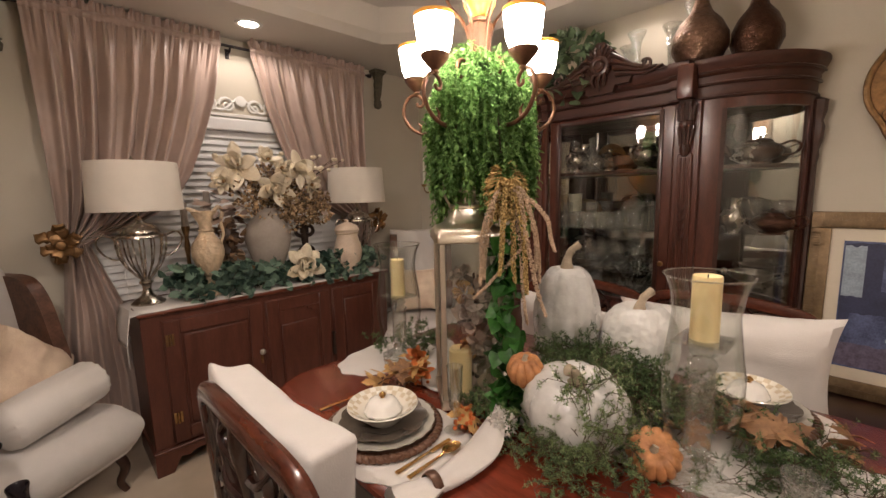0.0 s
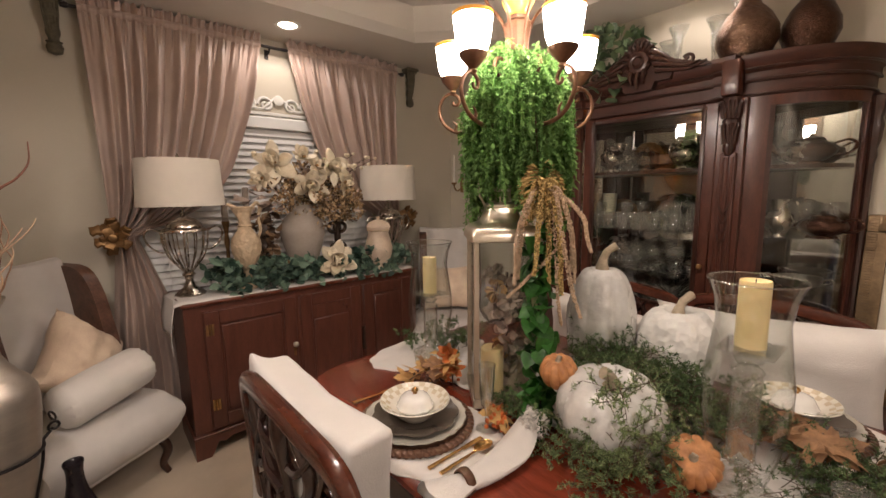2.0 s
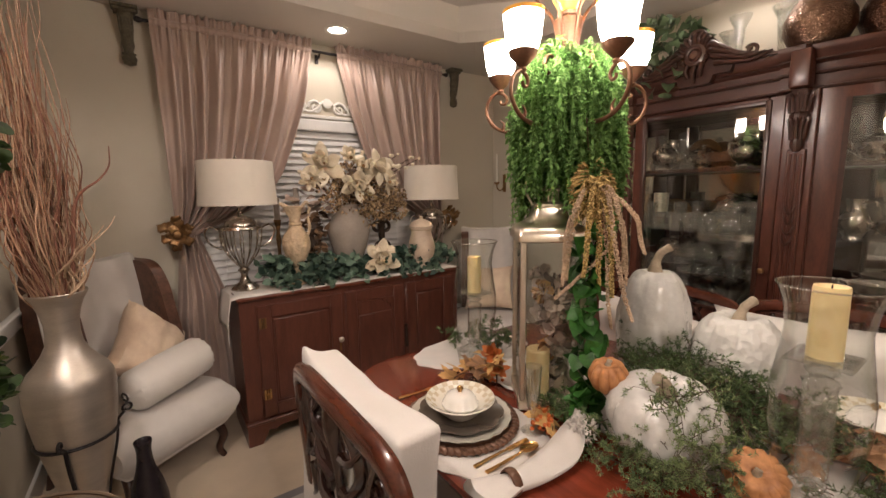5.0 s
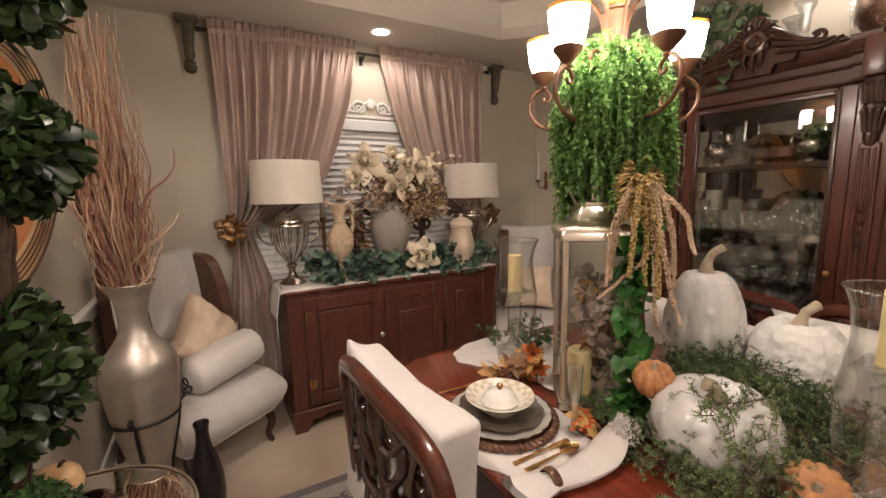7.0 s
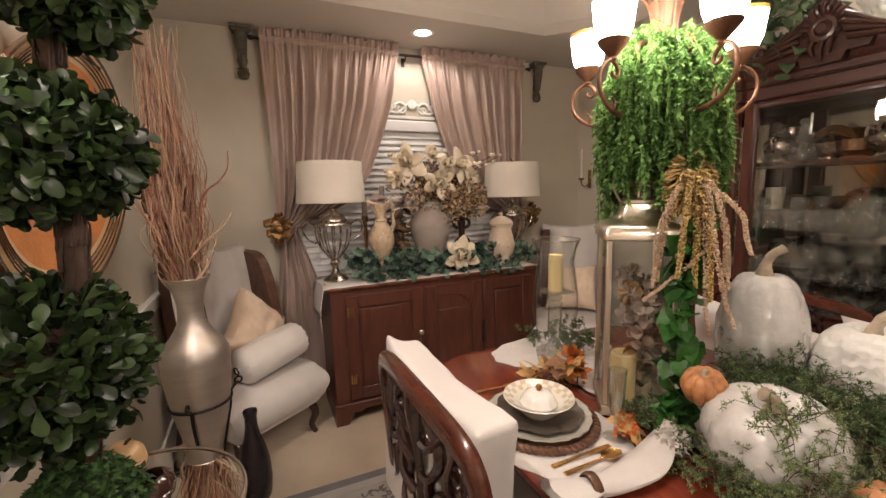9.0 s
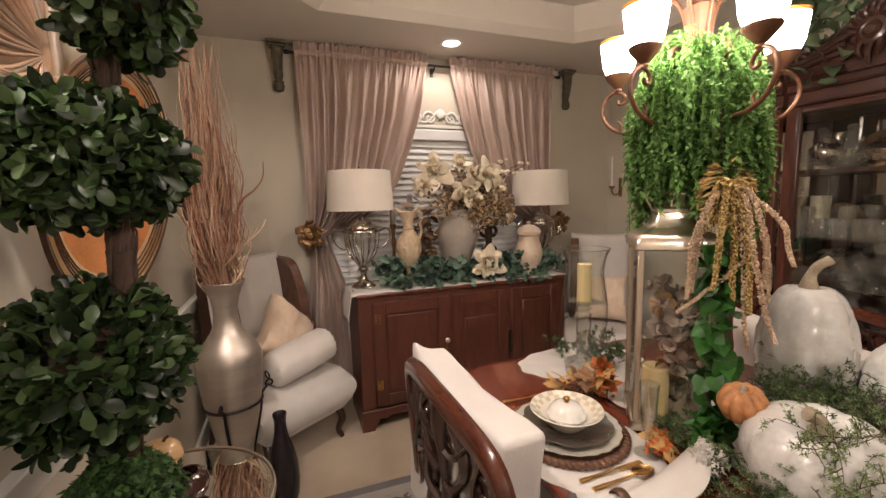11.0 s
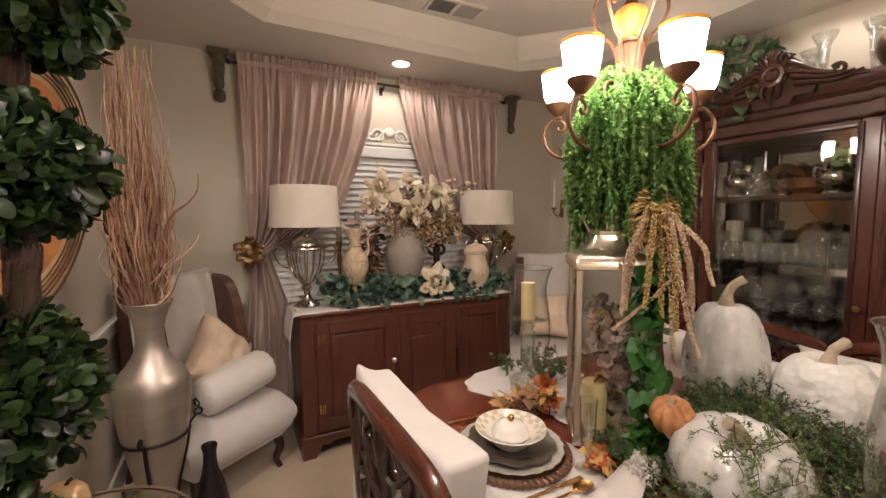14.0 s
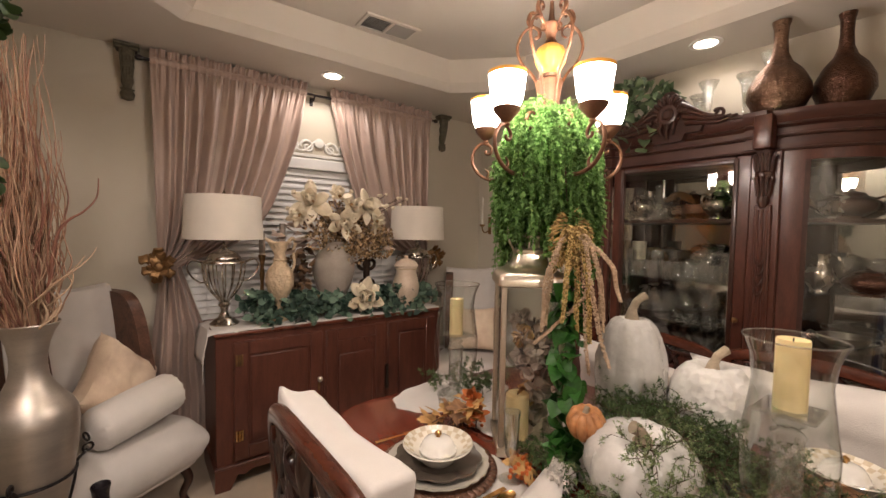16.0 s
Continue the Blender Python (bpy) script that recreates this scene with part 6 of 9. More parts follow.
for k in range(3):
    a = radians(-100 + 120 * k)
    ca, sa = math.cos(a), math.sin(a)
    pts = [(0.140 * ca, 0.140 * sa, 0.600), (0.126 * ca, 0.126 * sa, 0.588), (0.115 * ca, 0.115 * sa, 0.570), (0.106 * ca, 0.106 * sa, 0.50), (0.062 * ca, 0.062 * sa, 0.30), (0.070 * ca, 0.070 * sa, 0.17), (0.12 * ca, 0.12 * sa, 0.005)]
    part("leg", tube(smooth_path(pts, 6), 0.0065, 8, 0.7), "iron", fvase)
    part("curl", tube([((0.150 + p[0]) * ca, (0.150 + p[0]) * sa, 0.612 + p[2]) for p in spiral(0, 0, 0.017, 0.010, 3.6, -1.0, 14)], 0.0045, 6), "iron", fvase)

br = thing("dried_branches", pose(FV[0], FV[1], 0), "tall bundle of reddish wavy dried twigs standing in the floor vase", "dried branches")
rng = random.Random(11)
for k in range(280):
    a = rng.uniform(0, 2 * math.pi)
    r0, r1 = rng.uniform(0, 0.036), rng.uniform(0.01, 0.118)
    tall = rng.random() > 0.70
    top = rng.uniform(1.72, 2.06) if tall else rng.uniform(1.28, 1.74)
    if tall:
        r1 *= 0.72
    ca, sa = math.cos(a), math.sin(a)
    pts = [(r0 * ca, r0 * sa, 0.96)]
    wav = rng.uniform(0.005, 0.019)
    ph, fq = rng.uniform(0, 6.28), rng.uniform(6, 15)
    for j in range(1, 13):
        q = j / 12
        r = r0 + (r1 - r0) * min(1, 1.5 * q) ** 0.9 * (1 - 0.25 * max(0, q - 0.6))
        w = wav * min(1, 2.5 * q)
        pts.append((r * ca + w * math.sin(fq * q + ph) + rng.uniform(-0.003, 0.003) - 0.018 * q, r * sa + w * math.cos(fq * 0.9 * q + ph) + rng.uniform(-0.003, 0.003), 0.96 + (top - 0.96) * q))
    bm = bmesh.new()
    thick = rng.uniform(0.0018, 0.0040)
    add_tube(bm, smooth_path(pts, 3), lambda s: thick * (1 - 0.8 * s) + 0.0005, 4, 1.0, False)
    part("twig", bm, ("branch", "branch", "branch_dark", "branch_pale", "branch")[k % 5], br)
for k in range(8):
    a = rng.uniform(-1.2, 0.3)
    hgt, amp, turns = rng.uniform(0.18, 0.36), rng.uniform(0.016, 0.034), rng.uniform(5, 9)
    pts = []
    for j in range(30):
        q = j / 29
        r = 0.035 + (0.05 + 0.010 * k) * q
        pts.append((r * math.cos(a) + amp * min(1, 3 * q) * math.cos(turns * q + k), r * math.sin(a) + amp * min(1, 3 * q) * math.sin(turns * q + k), 1.03 + hgt * q))
    part("curly_twig", tube(pts, lambda s: 0.0046 * (1 - 0.75 * s) + 0.0006, 6), "branch_pale", br)
part("long_curl", tube(smooth_path([(0.05, -0.02, 1.15), (0.075, -0.03, 1.36), (0.105, -0.04, 1.425), (0.150, -0.05, 1.462), (0.182, -0.05, 1.51), (0.188, -0.05, 1.575)], 6), lambda s: 0.006 * (1 - 0.8 * s) + 0.0006, 6), "branch_dark", br)

bot = thing("bottle", pose(0.205, 2.735, 0) @ Matrix.Diagonal((0.92, 0.92, 0.95, 1)), "matte black long-necked bottle standing on the carpet", "bottle")
part("body", lathe([(0, 0), (0.062, 0), (0.070, 0.02), (0.078, 0.10), (0.074, 0.19), (0.058, 0.265), (0.038, 0.325), (0.030, 0.37), (0.028, 0.41), (0.031, 0.435), (0.035, 0.450), (0.033, 0.456), (0.025, 0.445), (0.020, 0.38), (0, 0.37)], 28), "black_glaze", bot)

# ---- round mirrored side table with topiary ----
RT = (-0.012, 1.795, 0.72)
rt = thing("side_table", pose(RT[0], RT[1], 0) @ Matrix.Diagonal((0.92, 0.92, 1, 1)), "round mirror-topped side table with a pale metal rim", "side table")
part("mirror_top", lathe([(0, 0.716), (0.262, 0.716), (0.262, 0.708), (0, 0.708)], 64), "mirror", rt, "round mirror glass top", False)
part("rim", lathe([(0.261, 0.704), (0.268, 0.704), (0.270, 0.712), (0.268, 0.720), (0.264, 0.722), (0.261, 0.718)], 64), "pale_rim", rt, "pale gold metal rim")
for k in range(3):
    a = radians(30 + 120 * k)
    part("leg", tube(smooth_path([(0.22 * math.cos(a), 0.22 * math.sin(a), 0.705), (0.12 * math.cos(a), 0.12 * math.sin(a), 0.4), (0.23 * math.cos(a), 0.23 * math.sin(a), 0.0)], 8), 0.012, 10), "antique_gold", rt)

TPX, TPY = -0.052, 1.735
top = thing("topiary", pose(TPX, TPY, RT[2]), "three-ball boxwood topiary with a bark trunk in a dark pot", "topiary")
part("pot", lathe([(0, 0), (0.055, 0), (0.06, 0.01), (0.075, 0.07), (0.08, 0.085), (0.074, 0.085), (0.068, 0.07), (0, 0.07)], 28), "brown_glaze", top)
bm = bmesh.new()
trunk = smooth_path([(0.0, 0, 0.06), (0.035, 0.006, 0.30), (0.048, 0, 0.58), (0.055, 0.0, 0.75), (0.058, 0.0, 0.98), (0.06, 0, 1.14)], 10)
add_tube(bm, trunk, lambda s: 0.022 - 0.004 * s + 0.002 * math.sin(30 * s), 16)
for v in bm.verts:
    v.co += Vector((noise.noise(v.co * 60), noise.noise(v.co * 60 + Vector((9, 0, 0))), 0)) * 0.006
rng = random.Random(33)
for k in range(110):
    i0 = rng.randrange(0, len(trunk) - 9)
    a = rng.uniform(0, 6.28)
    pts = [trunk[i0 + j] + Vector((math.cos(a + 0.12 * j), math.sin(a + 0.12 * j), 0)) * (0.018 + rng.uniform(0.0, 0.007)) for j in range(rng.randrange(4, 9))]
    add_tube(bm, pts, lambda s: 0.0032 * (1 - 0.5 * s), 5, 1.0, False)
part("trunk", bm, "bark", top)
SPOON = lambda t: 0.16 + 0.84 * (t / 0.70) ** 1.3 if t < 0.70 else max(0.10, 1 - ((t - 0.70) / 0.31) ** 2) ** 0.5
for (zc, rx, rz, cx) in ((0.378, 0.150, 0.158, -0.012), (0.775, 0.165, 0.118, 0.005), (1.085, 0.100, 0.122, 0.092)):
    fv, ff = [], []
    n = int(2100 * rx / 0.165)
    for k in range(n):
        d = rnd_dir(rng)
        q = rng.uniform(0.66, 0.98) + 0.09 * noise.noise(d * 3 + Vector((zc * 9, 0, 0)))
        p = Vector((d.x * rx * q + cx, d.y * rx * q, d.z * rz * q + zc))
        if p.x + TPX < XW + 0.02:
            continue
        dr = (d + rnd_dir(rng) * 0.95)
        L = rng.uniform(0.028, 0.047)
        leaf_faces(fv, ff, p, dr, rnd_dir(rng) + d * 0.6, L, L * 0.56, rng.uniform(-0.2, 0.7), 8, SPOON)
    fv = [(max(x, XW + 0.006 - TPX), y, z) for x, y, z in fv]
    mesh_part("leaf_ball", fv, ff, "boxwood", top)
    # a solid bark-coloured body fills the middle of the leaf ball
    part("core", lathe([(0, zc - rz * 0.75), (rx * 0.45, zc - rz * 0.6), (rx * 0.72, zc), (rx * 0.45, zc + rz * 0.6), (0, zc + rz * 0.75)], 20, m=pose(cx, 0, 0)), "bark", top, "solid bark-brown core inside the leaf ball")
fv, ff = [], []
for k in range(150):
    a = rng.uniform(0, 6.28)
    r = rng.uniform(0.04, 0.115)
    zt = 0.215 - 0.8 * r
    pts = [(0, 0, 0.09), (r * 0.45 * math.cos(a), r * 0.45 * math.sin(a), zt + 0.01), (r * 0.85 * math.cos(a), r * 0.85 * math.sin(a), zt - 0.01), (r * math.cos(a), r * math.sin(a), max(0.012, zt - 0.06))]
    frond(fv, ff, pts, rng, 0.008, 0.017)
fv = [(max(x, XW + 0.006 - TPX), y, z) for x, y, z in fv]
mesh_part("fern_skirt", fv, ff, "fern_dark", top)


def gourd(x, y, z, r, m_, rot, label):
    t = thing("gourd", pose(x, y, z, *rot), label, "gourd", "glazed gourds")
    part("body", lathe([(0, -r), (r * 0.6, -r * 0.85), (r, -r * 0.2), (r * 0.96, r * 0.2), (r * 0.78, r * 0.55), (r * 0.5, r * 0.76), (r * 0.2, r * 0.80), (0, r * 0.78)], 30, lambda a, i: 1 + 0.02 * math.cos(8 * a)), m_, t)
    part("stem", tube(smooth_path([(0, 0, r * 0.75), (0.003, 0, r * 0.92), (0.010, 0, r * 1.0)], 4), 0.004, 8), "stem", t)


gourd(-0.038, 1.935, RT[2] + 0.051, 0.052, "cream_glaze", (8, 10, 40), "cream glazed ceramic gourd on the mirrored table")
gourd(-0.115, 1.955, RT[2] + 0.047, 0.045, "cream_glaze", (0, -35, 10), "cream glazed ceramic gourd leaning on the mirrored table")
rb = thing("ribbed_bowl", pose(0.045, 1.815, RT[2] - 0.002) @ Matrix.Scale(0.85, 4), "dark brown ribbed glass bowl on the mirrored table", "glass bowl")
part("body", lathe([(0, 0), (0.028, 0), (0.045, 0.018), (0.052, 0.045), (0.045, 0.07), (0.030, 0.082), (0.026, 0.080), (0.038, 0.065), (0.040, 0.04), (0, 0.012)], 48, lambda a, i: 1 + 0.05 * abs(math.cos(6 * a))), "burgundy", rb)

# ---- west wall: carved sunburst panel and big oval dish ----
sun = thing("sunburst_panel", pose(XW + 0.002, 0, 0), "carved copper-leaf sunburst wall panel", "wall art")
PY0, PY1, PZ0, PZ1 = 1.52, 2.16, 1.65, 2.29
part("board", box((0, PY0, PZ0), (0.018, PY1, PZ1), 0.004), "copper_panel", sun)
for lo, hi in (((0.018, PY1 - 0.035, PZ0), (0.034, PY1, PZ1)), ((0.018, PY0, PZ0), (0.034, PY0 + 0.035, PZ1)), ((0.018, PY0 + 0.035, PZ0), (0.034, PY1 - 0.035, PZ0 + 0.03)), ((0.018, PY0 + 0.035, PZ1 - 0.03), (0.034, PY1 - 0.035, PZ1))):
    part("border", box(lo, hi, 0.006, 2), "pale_rim", sun)
for k in range(44):
    a = radians(92 + 176 * k / 43)
    oy, oz = PY1 - 0.04, 1.775
    L = 0.62
    for _ in range(40):
        ey, ez = oy + L * math.cos(a), oz + L * math.sin(a)
        if PY0 + 0.04 <= ey <= PY1 - 0.036 and PZ0 + 0.035 <= ez <= PZ1 - 0.035:
            break
        L *= 0.95
    wob = 0.05 + 0.012 * math.sin(k * 1.7)
    pts = smooth_path([(0.018, oy + 0.04 * math.cos(a), oz + 0.04 * math.sin(a)), (0.026, oy + L * 0.5 * math.cos(a) - wob * math.sin(a), oz + L * 0.5 * math.sin(a) + wob * math.cos(a)), (0.020, ey, ez)], 6)
    part("ray", tube(pts, lambda s: 0.003 + 0.0085 * s, 8, 0.9), "copper_panel" if k % 3 else "pale_rim", sun)

dish = thing("wall_dish", pose(XW + 0.004, 2.47, 1.53, 22), "large oval glazed wall dish in orange, brown and cream", "wall art")
for nm, r0, r1, x0, x1, mt in (("centre", 0.0, 0.55, 0.012, 0.016, "orange_glaze"), ("orange_ring", 0.55, 0.80, 0.016, 0.030, "orange_glaze"), ("cream_band", 0.80, 0.97, 0.030, 0.052, "cream_glaze"), ("brown_edge", 0.97, 1.0, 0.052, 0.056, "brown_glaze")):
    bm = bmesh.new()
    rows = []
    for r, x in ((r0, x0), ((r0 + r1) / 2, (x0 + x1) / 2 - 0.002), (r1, x1), (r1, x1 - 0.012), (r0, x0 - 0.010)):
        rows.append([bm.verts.new((x, 0.60 * r * math.cos(a), 0.37 * r * math.sin(a))) for a in [2 * math.pi * k / 64 for k in range(64)]])
    for a, b in zip(rows, rows[1:]):
        for k in range(64):
            bm.faces.new((a[k], a[(k + 1) % 64], b[(k + 1) % 64], b[k]))
    part(nm, bm, mt, dish)
for k in range(4):
    r = 0.84 + 0.03 * k
    part("stripe", tube([(0.036 + 0.005 * k, 0.60 * r * math.cos(a), 0.37 * r * math.sin(a)) for a in [2 * math.pi * q / 60 for q in range(61)]], 0.0022, 5), "brown_glaze", dish)

# ---- things on the sideboard ----
ST = SBZ + 0.006
jug = thing("jug", pose(1.012, 3.29, ST), "tan relief ceramic ewer with a tall spout and handle", "jug")
part("body", lathe([(0, 0), (0.052, 0), (0.054, 0.010), (0.044, 0.022), (0.024, 0.045), (0.019, 0.075), (0.026, 0.092), (0.022, 0.105), (0.034, 0.125), (0.060, 0.165), (0.078, 0.215), (0.082, 0.255), (0.078, 0.262), (0.080, 0.272), (0.068, 0.300), (0.044, 0.332), (0.034, 0.355), (0.040, 0.362), (0.033, 0.370), (0.032, 0.400), (0.042, 0.440), (0.052, 0.468), (0.047, 0.470), (0.028, 0.43), (0, 0.41)], 40, lambda a, i: 1 + (0.30 * max(0, math.cos(a - 2.9)) ** 3 if i in (20, 21, 22) else (0.03 * math.cos(12 * a) if 8 <= i <= 10 else 0))), "tan_ceramic", jug)
part("handle", tube(smooth_path([(0.040, 0, 0.455), (0.072, 0, 0.490), (0.090, 0, 0.46), (0.078, 0, 0.40), (0.086, 0, 0.34), (0.070, 0, 0.285)], 6), lambda s: 0.011 - 0.003 * s, 8), "tan_ceramic", jug)
part("spout_lip", tube(smooth_path([(-0.030, 0.01, 0.455), (-0.062, 0.018, 0.478), (-0.080, 0.02, 0.486)], 4), lambda s: 0.016 * (1 - 0.5 * s), 10), "tan_ceramic", jug)

bv = thing("vase", pose(1.375, 3.36, ST) @ Matrix.Diagonal((1.22, 1.22, 1.14, 1)), "grey stone baluster vase holding magnolias", "vase")
part("body", lathe([(0, 0), (0.058, 0), (0.060, 0.02), (0.072, 0.10), (0.098, 0.18), (0.114, 0.25), (0.112, 0.29), (0.090, 0.335), (0.062, 0.365), (0.056, 0.39), (0.066, 0.41), (0.060, 0.412), (0.045, 0.39), (0, 0.37)], 40), "stone_vase", bv)

PETAL = lambda t: (0.30 + 1.1 * math.sin(math.pi * min(0.93, 0.10 + 0.85 * t)) ** 0.9) * (1 - 0.75 * t ** 5)
PADDLE = lambda t: (0.22 + 0.95 * math.sin(math.pi * min(0.92, 0.05 + 0.78 * t)) ** 1.1) * (1 - 0.7 * t ** 6)


def magnolia(fv, ff, c, facing, size, rng):
    """Inner petals cup the middle, outer ones spread and fall back."""
    d = facing.normalized()
    s = d.orthogonal().normalized()
    u = d.cross(s)
    for ring, n, tilt, k_ in ((0, 3, 0.80, 0.55), (1, 4, 0.50, 0.80), (2, 6, 0.14, 1.0)):
        for i in range(n):
            a = 2 * math.pi * (i + 0.37 * ring) / n + rng.uniform(-0.2, 0.2)
            out = s * math.cos(a) + u * math.sin(a)
            dr = out * (1 - tilt) + d * tilt * rng.uniform(0.6, 1.3) + rnd_dir(rng) * 0.14
            leaf_faces(fv, ff, c, dr, d, size * k_ * rng.uniform(0.8, 1.15), size * 0.50 * rng.uniform(0.75, 1.15), -0.40 + (0.55 * rng.random() if ring == 2 else 0), 7, PADDLE)


rng = random.Random(17)
arr = thing("flower_arrangement", pose(1.365, 3.36, ST - 0.03), "cream magnolias with dried hydrangea and berry sprays in the stone vase", "flower arrangement")
for k, (x, z, s, fx, fz) in enumerate(((-0.170, 0.745, 0.140, -0.55, 0.35), (0.185, 0.73, 0.135, 0.15, 0.25), (0.040, 0.625, 0.120, -0.25, -0.15), (0.0, 0.785, 0.085, -0.2, 0.9), (0.265, 0.635, 0.085, 0.5, -0.2), (-0.25, 0.655, 0.075, -0.9, 0.0), (0.080, 0.735, 0.095, 0.3, 0.3))):
    fv, ff = [], []
    c = Vector((x, -0.10, z))
    magnolia(fv, ff, c, Vector((fx, -0.9, fz)), s, rng)
    mg = mesh_part("magnolia", fv, ff, "magnolia", arr)
    mg.modifiers.new("petal", "SOLIDIFY").thickness = 0.002
    part("seed_cone", lathe([(0, 0), (0.010, 0.003), (0.011, 0.014), (0, 0.024)], 10, m=Matrix.Translation(c + Vector((-0.008, -0.03, 0.0))) @ pose(0, 0, 0, 70)), "antique_gold", mg)
fv, ff = [], []
for k in range(46):
    c = Vector((rng.uniform(-0.24, 0.30), rng.uniform(-0.12, 0.08), rng.uniform(0.46, 0.72)))
    if k % 3 == 0:
        c = Vector((rng.uniform(0.08, 0.34), rng.uniform(-0.14, 0.0), rng.uniform(0.38, 0.56)))
    for j in range(70):
        d = rnd_dir(rng)
        p = c + d * 0.055
        leaf_faces(fv, ff, p, (d + rnd_dir(rng) * 0.8), rnd_dir(rng), 0.022, 0.018, 0.2, 2)
mesh_part("dried_hydrangea", fv, ff, "dried_flower", arr)
fv, ff = [], []
for k in range(90):
    a = rng.uniform(-0.3, math.pi + 0.3)
    r = rng.uniform(0.10, 0.36)
    p = Vector((r * math.cos(a) * 1.0, rng.uniform(-0.10, 0.08), 0.50 + 0.62 * r * math.sin(a)))
    leaf_faces(fv, ff, p, Vector((math.cos(a), rng.uniform(-0.8, 0.2), math.sin(a) - 0.2)) + rnd_dir(rng) * 0.5, rnd_dir(rng), 0.085, 0.034, 0.3, 4)
mesh_part("dried_leaves", fv, ff, "mauve_leaf", arr)
bm = bmesh.new()
tips = []
for k in range(16):
    x = rng.uniform(0.05, 0.55) if k < 11 else rng.uniform(-0.33, -0.1)
    z = rng.uniform(0.68, 0.90) - 0.25 * max(0, abs(x) - 0.30)
    pts = smooth_path([(0.0, 0, 0.40), (x * 0.5, -0.04, 0.40 + (z - 0.40) * 0.65), (x, rng.uniform(-0.12, 0.0), z)], 6)
    add_tube(bm, pts, 0.0018, 5, 1.0, False)
    tips.append((pts[-1], k))
    for q in range(2):
        tips.append((pts[-3 - q] + Vector((rng.uniform(-0.03, 0.03), rng.uniform(-0.03, 0.0), rng.uniform(-0.02, 0.03))), k))
part("sprays", bm, "stem", arr)
for p, k in tips:
    part("cotton_berry", lathe([(0, -0.013), (0.010, -0.009), (0.014, 0.0), (0.010, 0.010), (0, 0.013)], 10, m=Matrix.Translation(p) @ Matrix.Scale(rng.uniform(0.6, 1.15), 4)), "magnolia", arr)

mg = thing("magnolia_bloom", pose(1.53, 3.215, ST) @ Matrix.Scale(1.4, 4), "single cream magnolia bloom propped against the garland", "flower")
fv, ff = [], []
magnolia(fv, ff, Vector((0, 0, 0.075)), Vector((-0.35, -1, 0.25)), 0.105, rng)
magnolia(fv, ff, Vector((0, -0.01, 0.075)), Vector((-0.35, -1, 0.25)), 0.065, rng)
o_ = mesh_part("petals", fv, ff, "magnolia", mg)
o_.modifiers.new("petal", "SOLIDIFY").thickness = 0.003
part("seed_cone", lathe([(0, 0), (0.012, 0.004), (0.012, 0.018), (0, 0.028)], 10, m=pose(0, -0.02, 0.078, 75)), "antique_gold", mg)

jar = thing("ginger_jar", pose(1.885, 3.27, ST) @ Matrix.Diagonal((1.26, 1.26, 1.24, 1)), "peach alabaster lidded jar on the sideboard", "jar")
part("body", lathe([(0, 0), (0.052, 0), (0.055, 0.01), (0.050, 0.03), (0.072, 0.08), (0.078, 0.12), (0.066, 0.17), (0.056, 0.205), (0.062, 0.225), (0.060, 0.232), (0, 0.232)], 32), "alabaster", jar)
part("lid", lathe([(0.066, 0.232), (0.068, 0.242), (0.056, 0.262), (0.030, 0.276), (0.010, 0.282), (0.012, 0.295), (0, 0.30)], 32), "alabaster", jar)
part("band", lathe([(0.0605, 0.218), (0.065, 0.222), (0.0605, 0.228)], 32), "tan_ceramic", jar)

sc = thing("scroll_ornament", pose(1.635, 3.40, ST), "dark bronze scrolled ornament standing behind the flowers", "ornament")
for s_ in (-1, 1):
    part("scroll", tube([(s_ * (0.030 + p[0]), 0, 0.31 + p[2]) for p in spiral(0, 0, 0.050, 0.012, 2.0, 1.4, 24)], lambda s: 0.015 - 0.005 * s, 10), "bronze_dark", sc)
    part("scroll", tube([(s_ * (0.024 + p[0]), -0.01, 0.16 + p[2]) for p in spiral(0, 0, 0.048, 0.012, 5.0, -1.4, 24)], lambda s: 0.015 - 0.005 * s, 10), "bronze_dark", sc)
part("post", lathe([(0, 0), (0.06, 0), (0.055, 0.02), (0.025, 0.05), (0.018, 0.15), (0.024, 0.25), (0.018, 0.36), (0.028, 0.385), (0.0, 0.405)], 18), "bronze_dark", sc)
plum = thing("leaf_pick", pose(1.15, 3.40, ST), "dark brown dried leaf pick standing behind the pine cones", "dried leaves")
fv, ff = [], []
rng = random.Random(29)
part("stalk", tube([(0, 0, 0), (0.005, 0, 0.2), (0, 0, 0.42)], 0.003, 6), "stem", plum)
for k in range(70):
    c = Vector((rng.uniform(-0.05, 0.06), rng.uniform(-0.05, 0.03), rng.uniform(0.16, 0.44)))
    leaf_faces(fv, ff, c, rnd_dir(rng) + Vector((0, -0.4, -0.2)), rnd_dir(rng), 0.06, 0.042, 0.35, 4)
mesh_part("leaves", fv, ff, "plum_leaf", plum)["kind"] = "stuff"


def candlestick(x, y, h, label):
    t = thing("candlestick", pose(x, y, ST), label, "candlestick", "candlesticks on the sideboard")
    part("holder", lathe([(0, 0), (0.04, 0), (0.038, 0.01), (0.014, 0.025), (0.010, h * 0.4), (0.016, h * 0.5), (0.010, h * 0.6), (0.022, h * 0.72), (0.022, h * 0.735), (0, h * 0.735)], 18), "antique_gold", t)
    part("candle", lathe([(0, h * 0.735), (0.018, h * 0.735), (0.018, h - 0.004), (0.012, h), (0, h - 0.003)], 16), "stone_vase", t)


candlestick(1.075, 3.46, 0.58, "gilt candlestick with a grey candle behind the jug")
candlestick(0.955, 3.47, 0.52, "gilt candlestick with a grey candle behind the jug")

